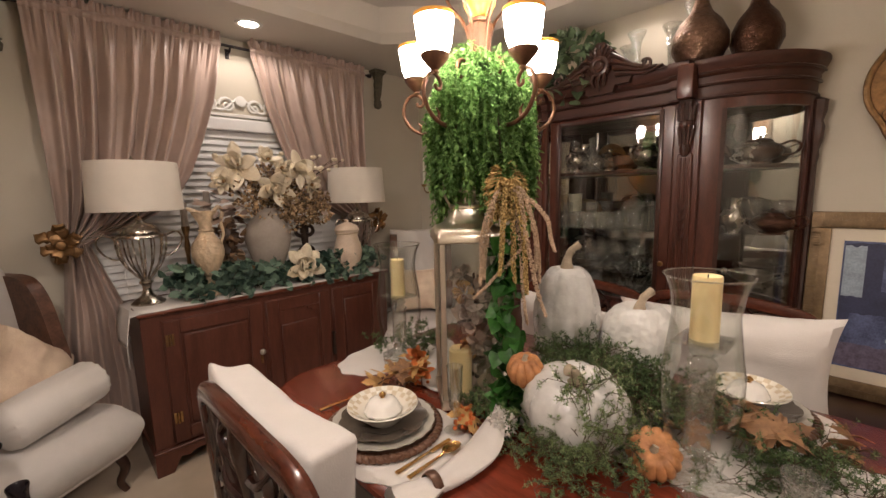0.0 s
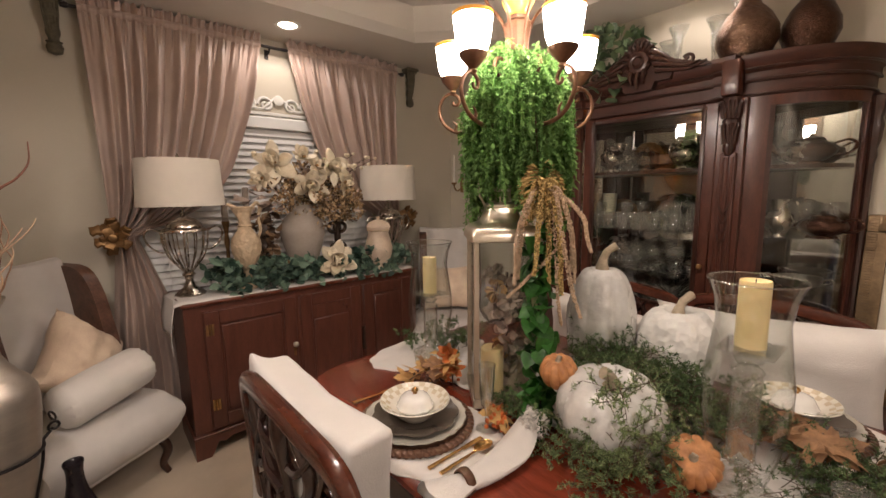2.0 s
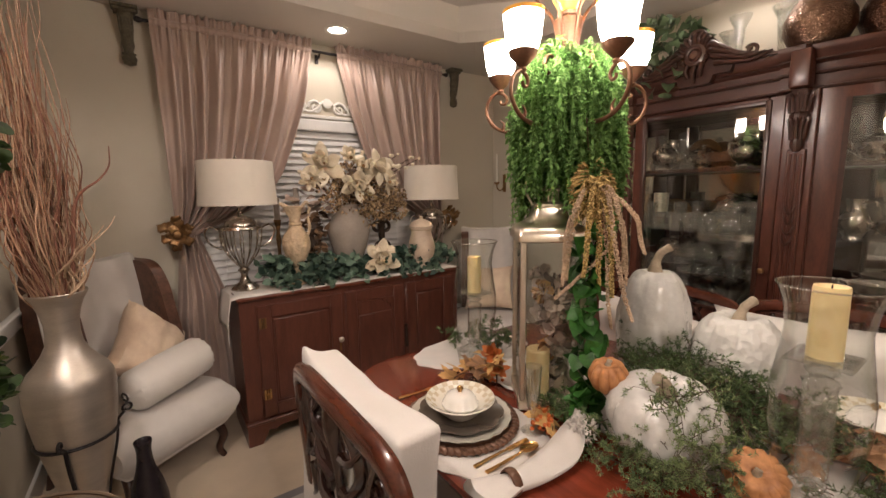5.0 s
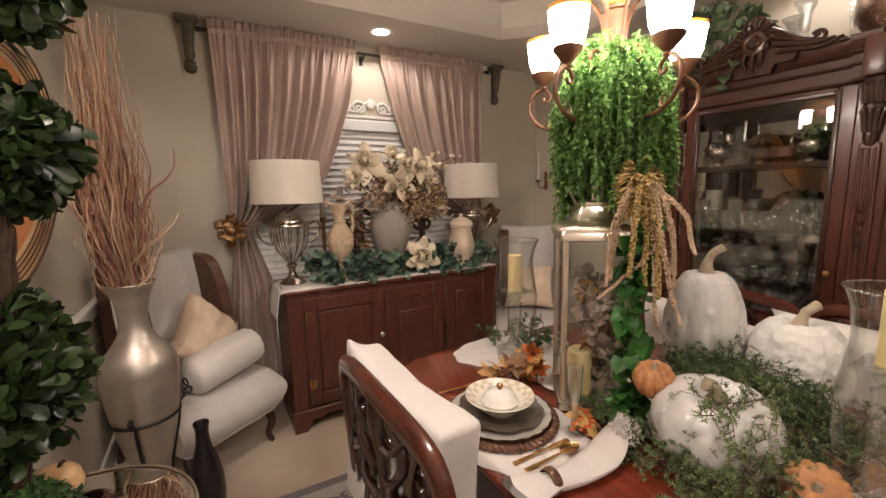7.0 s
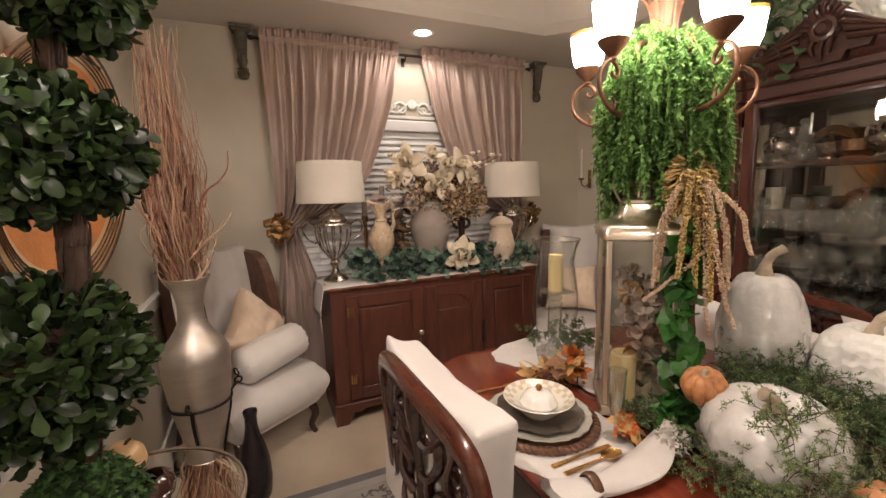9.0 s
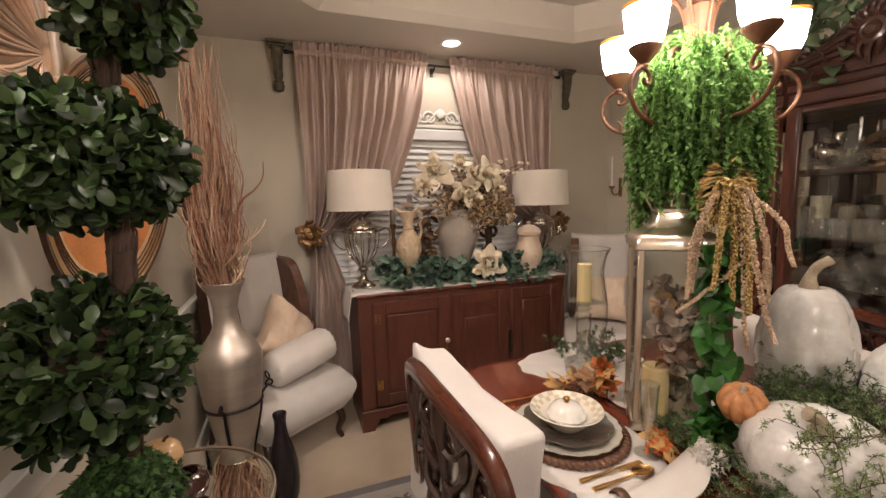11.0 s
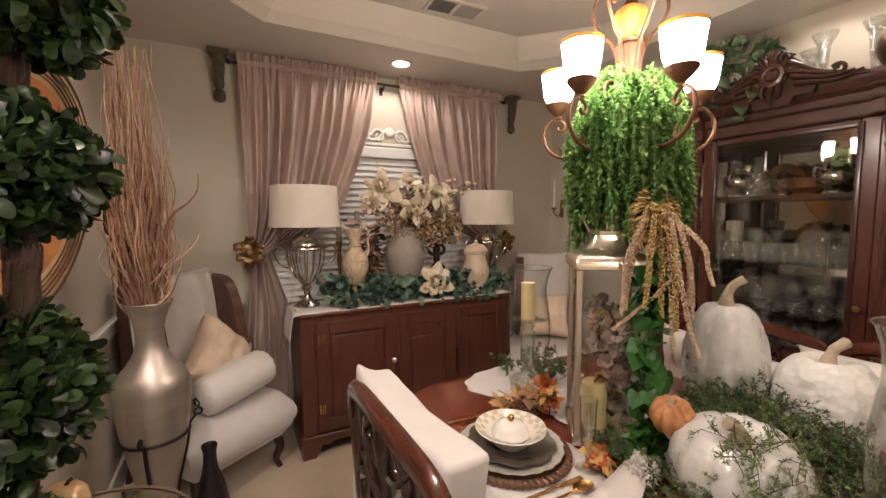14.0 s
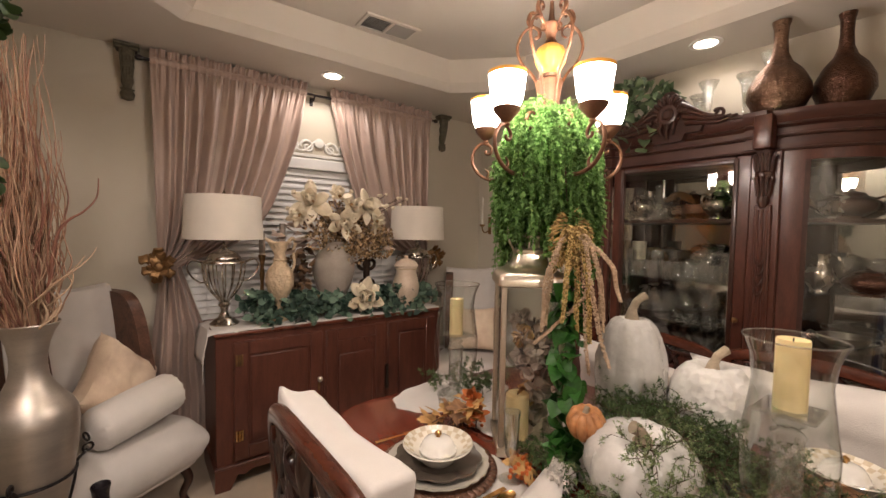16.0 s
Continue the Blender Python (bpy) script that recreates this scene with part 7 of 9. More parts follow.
for k, (x, y, r, m_) in enumerate(((1.115, 3.30, 0.042, "antique_gold"), (1.185, 3.27, 0.040, "antique_gold"), (1.15, 3.33, 0.045, "bronze"), (1.22, 3.31, 0.04, "antique_gold"))):
    t = thing("pine_cone", pose(x, y, ST + r * 1.15 + 0.05 * (k % 2), 20 * k, 30), "gilded pine cone in the sideboard garland", "pine cone", "gilded pine cones")
    bm = bmesh.new()
    for j in range(46):
        q = j / 45
        a = j * 2.4
        rr = r * math.sin(math.pi * (0.12 + 0.8 * q)) ** 0.8
        add_box(bm, (-0.003, -0.007, -0.0015), (0.012, 0.007, 0.0015), 0, pose(rr * math.cos(a) * 0.8, rr * math.sin(a) * 0.8, r * (2 * q - 1) * 1.2, 0, -25, math.degrees(a)))
    part("scales", bm, m_, t)
    part("core", lathe([(0, -r * 1.2), (r * 0.55, -r * 0.7), (r * 0.7, 0), (r * 0.4, r * 0.8), (0, r * 1.2)], 12), m_, t)

gar = thing("greenery_garland", pose(0, 0, 0), "dusty green eucalyptus garland lying along the sideboard", "garland")
fv, ff = [], []
bm = bmesh.new()
rng = random.Random(41)
for k in range(100):
    x = rng.uniform(0.84, 2.08)
    if rng.random() < 0.25:
        x = rng.uniform(0.86, 1.5)
    y = rng.uniform(3.185, 3.34)
    if abs(x - 1.0) < 0.07 and y < 3.30:
        y = 3.33
    over = rng.random() < 0.16
    a = rng.uniform(0, 6.28)
    p0 = Vector((x, y, ST + 0.01))
    L = rng.uniform(0.06, 0.13)
    if over:
        p2 = Vector((x + rng.uniform(-0.05, 0.05), 3.145, ST - rng.uniform(-0.01, 0.035)))
        p1 = (p0 + p2) / 2 + Vector((0, 0, 0.05))
    else:
        p2 = p0 + Vector((math.cos(a) * L, math.sin(a) * L * 0.5, rng.uniform(0.04, 0.15)))
        p1 = (p0 + p2) / 2 + Vector((0, 0, 0.035))
    path = smooth_path([p0, p1, p2], 4)
    add_tube(bm, path, 0.0014, 4, 1.0, False)
    for q in path[1::1]:
        for _ in range(2):
            d = rnd_dir(rng)
            d.z = abs(d.z) * 0.4
            leaf_faces(fv, ff, q, d + Vector((0, 0, rng.uniform(-0.4, 0.5))), rnd_dir(rng) + Vector((0, -0.3, 0.5)), rng.uniform(0.035, 0.062), 0.044, 0.25, 3)
mesh_part("leaves", fv, ff, "eucalyptus", gar)["kind"] = "stuff"
part("stalk_mass", bm, "stem", gar)["kind"] = "stuff"

# ---- north-east corner sconce; east wall pieces ----
sco = thing("wall_sconce", pose(XE, 3.56, 1.43, 0, 0, 90), "antique gold wall sconce with a white taper candle", "wall sconce")
part("backplate", box((-0.02, 0, -0.04), (0.02, 0.012, 0.12), 0.005), "antique_gold", sco)
part("arm", tube(smooth_path([(0, 0.012, 0.0), (0, 0.06, -0.025), (0, 0.095, 0.0), (0, 0.10, 0.03)], 5), 0.006, 8), "antique_gold", sco)
part("cup", lathe([(0.006, 0.025), (0.022, 0.035), (0.026, 0.05), (0.018, 0.05), (0, 0.045)], 16, m=pose(0, 0.10, 0)), "antique_gold", sco)
part("taper", lathe([(0, 0.045), (0.010, 0.045), (0.007, 0.285), (0.003, 0.295), (0, 0.298)], 14, m=pose(0, 0.10, 0)), "taper", sco, "white taper candle")

chest = thing("low_chest", pose(0, 0, 0), "dark wooden low chest against the wall below the picture", "chest")
part("body", box((2.60, 0.12, 0.06), (XE - 0.02, 0.90, 0.425), 0.006), "dark_wood", chest)
part("lid", box((2.58, 0.10, 0.425), (XE - 0.018, 0.92, 0.45), 0.008, 2), "dark_wood", chest)
for x_ in (2.63, XE - 0.07):
    for y_ in (0.15, 0.87):
        part("foot", lathe([(0, 0), (0.022, 0), (0.03, 0.03), (0.022, 0.06), (0, 0.06)], 14, m=pose(x_, y_, 0)), "dark_wood", chest)

pic = thing("framed_picture", pose(2.88, 0.615, 0.452, 0, 5.5, 0), "blue landscape painting in a wide gilt frame, leaning on the wall", "picture")
FW, FH, FB = 0.62, 0.83, 0.075
for lo, hi, nm in (((-0.012, -FW / 2, 0), (0.024, FW / 2, FB), "frame"), ((-0.012, -FW / 2, FH - FB), (0.024, FW / 2, FH), "frame"), ((-0.012, -FW / 2, FB), (0.024, -FW / 2 + FB, FH - FB), "frame"), ((-0.012, FW / 2 - FB, FB), (0.024, FW / 2, FH - FB), "frame")):
    fr_ = part(nm, box(lo, hi, 0.008, 2), "gilt_frame", pic)
bm = bmesh.new()
for k in range(70):
    zz = 0.012 + k * (FH - 0.024) / 69
    for y in (-FW / 2 + 0.022, FW / 2 - 0.022):
        add_box(bm, (-0.018, y - 0.016, zz - 0.0035), (-0.010, y + 0.016, zz + 0.0035))
for k in range(50):
    yy = -FW / 2 + 0.05 + k * (FW - 0.10) / 49
    for z in (0.022, FH - 0.022):
        add_box(bm, (-0.018, yy - 0.0035, z - 0.016), (-0.010, yy + 0.0035, z + 0.016))
part("fluting", bm, "gilt_frame", pic, smooth=False)["kind"] = "stuff"
part("mat", box((0.004, -FW / 2 + FB, FB), (0.008, FW / 2 - FB, FH - FB), 0), "mat_board", pic, smooth=False)
ca_y, ca_z = FW / 2 - FB - 0.045, 0.055
part("painting", box((0.001, -ca_y, FB + ca_z), (0.004, ca_y, FH - FB - ca_z), 0), "paint_blue", pic, "dark blue painted landscape", False)
z0_, z1_ = FB + ca_z, FH - FB - ca_z
for nm, y0, y1, z0, z1, mt in (("painted_wall", -ca_y + 0.004, ca_y - 0.004, 0.34, 0.99, "paint_dark"), ("painted_curtain", 0.115, ca_y - 0.006, 0.56, 0.97, "paint_pale"), ("painted_curtain", -0.16, -0.125, 0.50, 0.97, "paint_pale"), ("painted_window", -0.05, 0.06, 0.62, 0.88, "paint_blue"),
                               ("painted_ground", -ca_y + 0.005, ca_y - 0.005, 0.01, 0.20, "paint_mauve"), ("painted_seat", 0.02, 0.15, 0.30, 0.44, "paint_blue"), ("painted_table", -0.10, -0.01, 0.26, 0.36, "paint_dark"), ("painted_cloth", -0.12, 0.03, 0.24, 0.27, "paint_pale")):
    bm = bmesh.new()
    n = 14
    lo_, hi_ = [], []
    for k in range(n + 1):
        y = y0 + (y1 - y0) * k / n
        e = 0.02 * noise.noise(Vector((y * 30, z0 * 9, 0)))
        off_ = 0.0008 if mt == "paint_dark" and nm == "painted_wall" else 0.0002 - 0.0003 * (nm in ("painted_curtain", "painted_table", "painted_cloth"))
        lo_.append(bm.verts.new((off_, y, z0_ + (z1_ - z0_) * z0 + abs(e) * 0.5)))
        hi_.append(bm.verts.new((off_, y, z0_ + (z1_ - z0_) * z1 - abs(e))))
    for k in range(n):
        bm.faces.new((lo_[k], lo_[k + 1], hi_[k + 1], hi_[k]))
    part(nm, bm, mt, pic)

plq = thing("wall_plaque", pose(XE - 0.004, 0.66, 1.56), "antique gold carved wall plaque with a curved outline", "wall art")
bm = bmesh.new()
n = 30
f_, b_ = [], []
for k in range(n):
    a = 2 * math.pi * k / n
    r = 1 + 0.10 * math.cos(4 * a)
    f_.append(bm.verts.new((-0.02, 0.125 * r * math.cos(a), 0.245 + 0.245 * r * math.sin(a))))
    b_.append(bm.verts.new((0, 0.125 * r * math.cos(a), 0.245 + 0.245 * r * math.sin(a))))
bm.faces.new(f_)
bm.faces.new(b_[::-1])
for k in range(n):
    bm.faces.new((f_[k], f_[(k + 1) % n], b_[(k + 1) % n], b_[k]))
part("board", bm, "antique_gold", plq)
part("rim", tube([(-0.022, 0.118 * (1 + 0.10 * math.cos(4 * a)) * math.cos(a), 0.245 + 0.235 * (1 + 0.10 * math.cos(4 * a)) * math.sin(a)) for a in [2 * math.pi * k / 60 for k in range(61)]], 0.012, 8), "antique_gold", plq)
for s_ in (-1, 1):
    for zc in (0.13, 0.34):
        part("scroll", tube([(-0.028, s_ * (0.045 + p[0]), zc + p[2]) for p in spiral(0, 0, 0.045, 0.012, 1.0, 1.2, 18)], 0.010, 8), "antique_gold", plq)


# ---- place settings ----
def placemat(x, y, rx, ry, rz, label):
    t = thing("placemat", pose(x, y, TZ + 0.0005, 0, 0, rz), label, "placemat", "white placemats")
    bm = bmesh.new()
    n = 72
    rings = []
    for q, z in ((0.0, 0.003), (0.5, 0.0035), (0.82, 0.0035), (0.95, 0.004), (1.0, 0.002), (1.0, 0.0)):
        if q == 0:
            rings.append([bm.verts.new((0, 0, z))])
            continue
        ring = []
        for k in range(n):
            a = 2 * math.pi * k / n
            s = q * (1 + (0.022 * math.sin(12 * a) if q > 0.9 else 0))
            ring.append(bm.verts.new((rx * s * math.cos(a), ry * s * math.sin(a), z + (0.002 * math.sin(9 * a + 5 * q) if 0.4 < q < 0.97 else 0))))
        rings.append(ring)
    for k in range(n):
        bm.faces.new((rings[0][0], rings[1][k], rings[1][(k + 1) % n]))
    for a, b in zip(rings[1:], rings[2:]):
        for k in range(n):
            bm.faces.new((a[k], b[k], b[(k + 1) % n], a[(k + 1) % n]))
    part("cloth", bm, "linen", t)
    return t


def plate(x, y, z, r, mt, label, name="plate", wave=0.0, lobes=10, group="stacked plates"):
    t = thing(name, pose(x, y, z), label, "plate", group)
    part("dish", lathe([(0, 0), (r * 0.55, 0), (r * 0.62, 0.003), (r * 0.95, 0.014), (r, 0.017), (r * 0.995, 0.020), (r * 0.93, 0.017), (r * 0.63, 0.007), (r * 0.55, 0.004), (0, 0.004)], 72, lambda a, i: 1 + wave * abs(math.cos(lobes * a / 2)) * (i in (3, 4, 5, 6))), mt, t)
    return t


def place_setting(x, y, rz):
    ch_ = thing("charger", pose(x, y, TZ + 0.005, 0, 0, rz), "round braided brown rattan charger under the plates", "charger plate", "rattan chargers")
    part("disc", lathe([(0, 0), (0.140, 0.0), (0.150, 0.004), (0.140, 0.008), (0, 0.008)], 48), "rattan", ch_)
    base = lathe([(0, -0.009), (0.009, -0.006), (0.013, 0.0), (0.009, 0.006), (0, 0.009)], 8, m=pose(0, 0, 0, 0, 90) @ Matrix.Diagonal((0.75, 0.95, 1.7, 1)))
    first = part("braid_link", base, "rattan", ch_, m=pose(0.152, 0, 0.009, 0, 20, 60))
    for k in range(1, 58):
        a = 2 * math.pi * k / 58
        o = new("braid_link", first.data)
        o.parent = ch_
        o.matrix_basis = pose(0.152 * math.cos(a), 0.152 * math.sin(a), 0.009, 0, 20, math.degrees(a) + 60)
    plate(x, y, TZ + 0.013, 0.138, "grey_plate", "grey scalloped dinner plate on the charger", wave=0.035, lobes=22)
    plate(x, y, TZ + 0.021, 0.113, "dark_plate", "dark taupe plate with a wavy rim", wave=0.08, lobes=9)
    b = thing("soup_bowl", pose(x, y, TZ + 0.028, 0, 0, rz) @ Matrix.Diagonal((0.93, 0.93, 1, 1)), "cream and tan checked china soup bowl", "bowl", "checked china bowls")
    part("body", lathe([(0, 0.006), (0.04, 0.004), (0.045, 0.0), (0.050, 0.004), (0.075, 0.026), (0.098, 0.046), (0.104, 0.050), (0.102, 0.053), (0.074, 0.036), (0.05, 0.02), (0, 0.014)], 56), "china", b)
    bm = bmesh.new()
    for ring, (r0, z0, r1, z1) in enumerate(((0.074, 0.0372, 0.0875, 0.0455), (0.0875, 0.0455, 0.101, 0.0538))):
        for k in range(32):
            if (k + ring) % 2:
                continue
            q = []
            for r, z, a in ((r0, z0, k), (r1, z1, k), (r1, z1, k + 1), (r0, z0, k + 1)):
                q.append(bm.verts.new((r * math.cos(2 * math.pi * a / 32), r * math.sin(2 * math.pi * a / 32), z)))
            bm.faces.new(q)
    part("check_pattern", bm, "china_check", b)
    ld = thing("tureen_lid", pose(x, y, TZ + 0.060, 0, 0, rz) @ Matrix.Scale(0.70, 4), "white china lid with a gilt knob resting on the bowl", "lid", "china lids")
    part("cover", lathe([(0.062, -0.006), (0.070, -0.004), (0.071, 0.002), (0.066, 0.008), (0.063, 0.022), (0.054, 0.037), (0.034, 0.046), (0.012, 0.049), (0, 0.049)], 80, lambda a, i: 1 + 0.05 * abs(math.cos(6 * a)) * (i < 4)), "white_china", ld)
    part("knob", lathe([(0.010, 0.047), (0.007, 0.052), (0.014, 0.059), (0.012, 0.067), (0.004, 0.073), (0, 0.074)], 16), "gold", ld, "gilt knob")


placemat(0.985, 1.555, 0.172, 0.180, 8, "white scalloped round cloth placemat on the table")
place_setting(0.978, 1.638, 0)
placemat(1.345, 2.03, 0.255, 0.150, -6, "white scalloped cloth placemat at the table's end")
placemat(1.74, 0.93, 0.17, 0.20, 0, "white scalloped round cloth placemat on the far side")
place_setting(1.745, 0.945, 30)


def cutlery(kind, p0, p1, label):
    d = Vector(p1) - Vector(p0)
    L = d.length
    t = thing(kind, Matrix.Translation(p0) @ d.to_track_quat("X", "Z").to_matrix().to_4x4(), label, kind, "gold cutlery")
    part("handle", tube(smooth_path([(0, 0, 0.004), (L * 0.3, 0, 0.005), (L * 0.62, 0, 0.006)], 4), lambda s: 0.0062 - 0.003 * s, 8, 0.55), "gold", t)
    if kind == "knife":
        bm = bmesh.new()
        add_box(bm, (L * 0.6, -0.008, 0.004), (L, 0.006, 0.006), 0.001)
        part("blade", bm, "gold", t)
    elif kind == "spoon":
        bm = bmesh.new()
        add_lathe(bm, [(0, -0.006), (0.010, -0.005), (0.017, 0.0), (0.0165, 0.001), (0.010, -0.003), (0, -0.004)], 24, Matrix.Translation((L * 0.83, 0, 0.010)) @ Matrix.Diagonal((1.75, 1.0, 1.0, 1)))
        part("bowl", bm, "gold", t)
        part("neck", tube([(L * 0.6, 0, 0.006), (L * 0.7, 0, 0.009)], 0.003, 8), "gold", t)
    else:
        bm = bmesh.new()
        add_box(bm, (L * 0.6, -0.010, 0.005), (L * 0.78, 0.010, 0.007), 0.001)
        for k in range(4):
            add_tube(bm, [(L * 0.78, -0.0085 + 0.0057 * k, 0.006), (L, -0.0085 + 0.0057 * k, 0.008)], 0.0016, 6)
        part("tines", bm, "gold", t)


cutlery("knife", (0.884, 1.462, TZ + 0.004), (1.062, 1.463, TZ + 0.005), "gold knife lying on the white placemat")
cutlery("spoon", (0.893, 1.430, TZ + 0.004), (1.064, 1.432, TZ + 0.005), "gold spoon lying on the white placemat")
cutlery("fork", (0.90, 1.855, TZ + 0.002), (1.06, 1.835, TZ + 0.005), "gold fork beside the plates")
cutlery("fork", (1.12, 1.06, TZ + 0.002), (1.01, 1.12, TZ + 0.004), "gold fork on the bare table")

nap = thing("napkin", pose(0.905, 1.362, TZ + 0.002, 0, 0, -5), "white linen napkin rolled and pushed through a wooden ring", "napkin")
bm = bmesh.new()
rows = []
for k in range(25):
    q = k / 24
    x = -0.085 + 0.375 * q
    w = 0.024 + 0.036 * max(0, (q - 0.27) / 0.73) ** 0.7 if q > 0.27 else 0.024 + 0.030 * ((0.27 - q) / 0.27) ** 1.2
    if q > 0.6:
        w *= 1 - 0.82 * ((q - 0.6) / 0.4) ** 2
    h = 0.018 - 0.004 * q
    ring = []
    for j in range(20):
        a = 2 * math.pi * j / 20
        ring.append(bm.verts.new((x + 0.008 * math.sin(3 * a), w * math.cos(a) * (1 + 0.06 * math.sin(9 * a)) - 0.02 * q + 0.10 * q ** 3, max(0.0, h + h * math.sin(a)) + 0.004 * q + 0.035 * max(0, q - 0.6) ** 2 / 0.16)))
    rows.append(ring)
for a, b in zip(rows, rows[1:]):
    for j in range(20):
        bm.faces.new((a[j], a[(j + 1) % 20], b[(j + 1) % 20], b[j]))
bm.faces.new(rows[0][::-1])
bm.faces.new(rows[-1])
part("cloth", bm, "linen", nap)
nr = thing("napkin_ring", pose(0.905, 1.362, TZ + 0.021, 0, 90, -5), "brown wooden napkin ring round the napkin", "napkin ring")
part("ring", lathe([(0.025, -0.012), (0.028, -0.010), (0.030, 0.0), (0.028, 0.010), (0.025, 0.012), (0.0242, 0.0), (0.025, -0.012)], 28), "rattan", nr)


run2 = thing("table_runner", pose(0, 0, 0), "white lacy runner with scalloped edges along the dining table", "table runner")
bm = bmesh.new()
rows = []
for k in range(91):
    y = 0.46 + 1.42 * k / 90
    cx_ = 1.475 - 0.09 * (y - 0.6)
    w_ = 0.150 + 0.010 * abs(math.sin(k * 0.62))
    rows.append([bm.verts.new((cx_ + u * w_, y, TZ + 0.0055 + 0.0012 * noise.noise(Vector((u * 6, y * 22, 0))) + (0.004 * abs(noise.noise(Vector((u * 9, y * 30, 4)))) if abs(u) > 0.85 else 0))) for u in [j / 10 - 1 for j in range(21)]])
for a, b in zip(rows, rows[1:]):
    for j in range(20):
        bm.faces.new((a[j], a[j + 1], b[j + 1], b[j]))
part("cloth", bm, "linen", run2).modifiers.new("cloth", "SOLIDIFY").thickness = 0.0015


def flute(x, y, label):
    t = thing("champagne_flute", pose(x, y, TZ + 0.004), label, "glass", "crystal glasses")
    part("foot", lathe([(0, 0), (0.030, 0.0), (0.031, 0.002), (0.010, 0.005), (0.005, 0.012), (0.005, 0.05), (0.009, 0.06)], 28), "lead_crystal", t)
    part("bowl", lathe([(0.009, 0.06), (0.016, 0.072), (0.019, 0.10), (0.021, 0.165), (0.023, 0.185), (0.0215, 0.185), (0.0195, 0.165), (0.017, 0.10), (0.013, 0.074), (0, 0.066)], 28, lambda a, i: 1 + 0.02 * math.cos(14 * a) * (0 < i < 3)), "lead_crystal", t)


flute(1.105, 1.485, "cut crystal flute glass by the plate")
tumb = thing("tumbler", pose(1.375, 0.80, TZ + 0.004), "short clear glass tumbler near the table edge", "glass")
part("body", lathe([(0, 0), (0.026, 0), (0.027, 0.004), (0.034, 0.075), (0.0325, 0.075), (0.026, 0.010), (0, 0.008)], 32), "crystal", tumb)


# ---- maple leaves, berries and blossoms on the table ----
def maple(fv, ff, c, rot, size, rng):
    """A lobed leaf, cupped, as a fan with a raised midrib."""
    start = len(fv)
    fv.append((c)[:])
    out = []
    for lobe, (a0, L) in enumerate(((-150, 0.55), (-75, 0.85), (0, 1.0), (75, 0.85), (150, 0.55))):
        for da, q in ((-28, 0.52), (-17, 0.76), (-9, 0.78), (0, 1.0), (9, 0.78), (17, 0.76)):
            a = radians(a0 * 0.9 + da)
            r = size * L * q
            out.append(Vector((r * math.cos(a), r * math.sin(a), -0.25 * r * r / size + 0.06 * r * math.sin(3 * a))))
    for p in out:
        fv.append((c + rot @ p)[:])
    for k in range(len(out) - 1):
        ff.append((start, start + 1 + k, start + 2 + k))
    ff.append((start, start + len(out), start + 1))


def leaf_cluster(name, x, y, n, sx, sy, h, mt, label, seed, size=(0.035, 0.06)):
    rng = random.Random(seed)
    t = thing(name, pose(x, y, TZ + 0.004), label, "leaves", "autumn leaves on the table")
    for k in range(n):
        fv, ff = [], []
        c = Vector((rng.uniform(-sx, sx), rng.uniform(-sy, sy), rng.uniform(0.2, 1.0) * h))
        rot = Euler((rng.uniform(-0.7, 0.7), rng.uniform(-0.7, 0.7), rng.uniform(0, 6.28))).to_matrix()
        maple(fv, ff, c, rot, rng.uniform(*size), rng)
        low = min(v[2] for v in fv)
        fv = [(a, b, d - min(0, low)) for a, b, d in fv]
        o = mesh_part("leaf", fv, ff, mt if rng.random() < 0.75 else "leaf_brown", t, smooth=False)
        o.modifiers.new("leaf", "SOLIDIFY").thickness = 0.0012
    bm = bmesh.new()
    for k in range(5):
        a = rng.uniform(0, 6.28)
        add_tube(bm, smooth_path([(0, 0, 0.004), (sx * 0.6 * math.cos(a), sy * 0.6 * math.sin(a), h * 0.5), (sx * 1.1 * math.cos(a), sy * 1.1 * math.sin(a), h * 0.4)], 4), 0.002, 5, 1.0, False)
    part("twig", bm, "stem", t)
    return t


leaf_cluster("maple_leaves", 1.165, 1.78, 17, 0.085, 0.06, 0.095, "leaf_autumn", "tan and orange artificial maple leaves by the hurricane glass", 2, (0.042, 0.068))
leaf_cluster("maple_leaves", 1.15, 1.455, 4, 0.03, 0.04, 0.05, "leaf_autumn", "tan artificial maple leaves beside the flute glass", 6)
leaf_cluster("maple_leaves", 1.56, 0.90, 12, 0.085, 0.06, 0.085, "leaf_brown", "brown artificial maple leaves spread over the greenery", 3, (0.05, 0.085))
leaf_cluster("maple_leaves", 1.70, 0.72, 4, 0.06, 0.04, 0.05, "leaf_brown", "brown artificial maple leaves near the table edge", 12, (0.05, 0.075))
leaf_cluster("maple_leaves", 1.50, 1.02, 5, 0.05, 0.06, 0.06, "leaf_brown", "faded brown leaves behind the hurricane glass", 14, (0.04, 0.06))

for bx, by, sd in ((1.215, 1.765, 1), (1.15, 1.475, 2), (1.115, 1.455, 3)):
    t = thing("berry_cluster", pose(bx, by, TZ + 0.004), "cluster of small orange berries among the leaves", "berries", "orange berry clusters")
    rng = random.Random(sd)
    first = None
    for k in range(22):
        p = Vector((rng.uniform(-1, 1) * 0.026, rng.uniform(-1, 1) * 0.026, 0.008 + rng.uniform(0, 1) * 0.045))
        if first is None:
            first = part("berry", lathe([(0, -0.006), (0.005, -0.0035), (0.006, 0), (0.005, 0.0035), (0, 0.006)], 8), "berry", t, m=Matrix.Translation(p))
        else:
            o = new("berry", first.data)
            o.parent, o.matrix_basis = t, Matrix.Translation(p)
rng = random.Random(9)
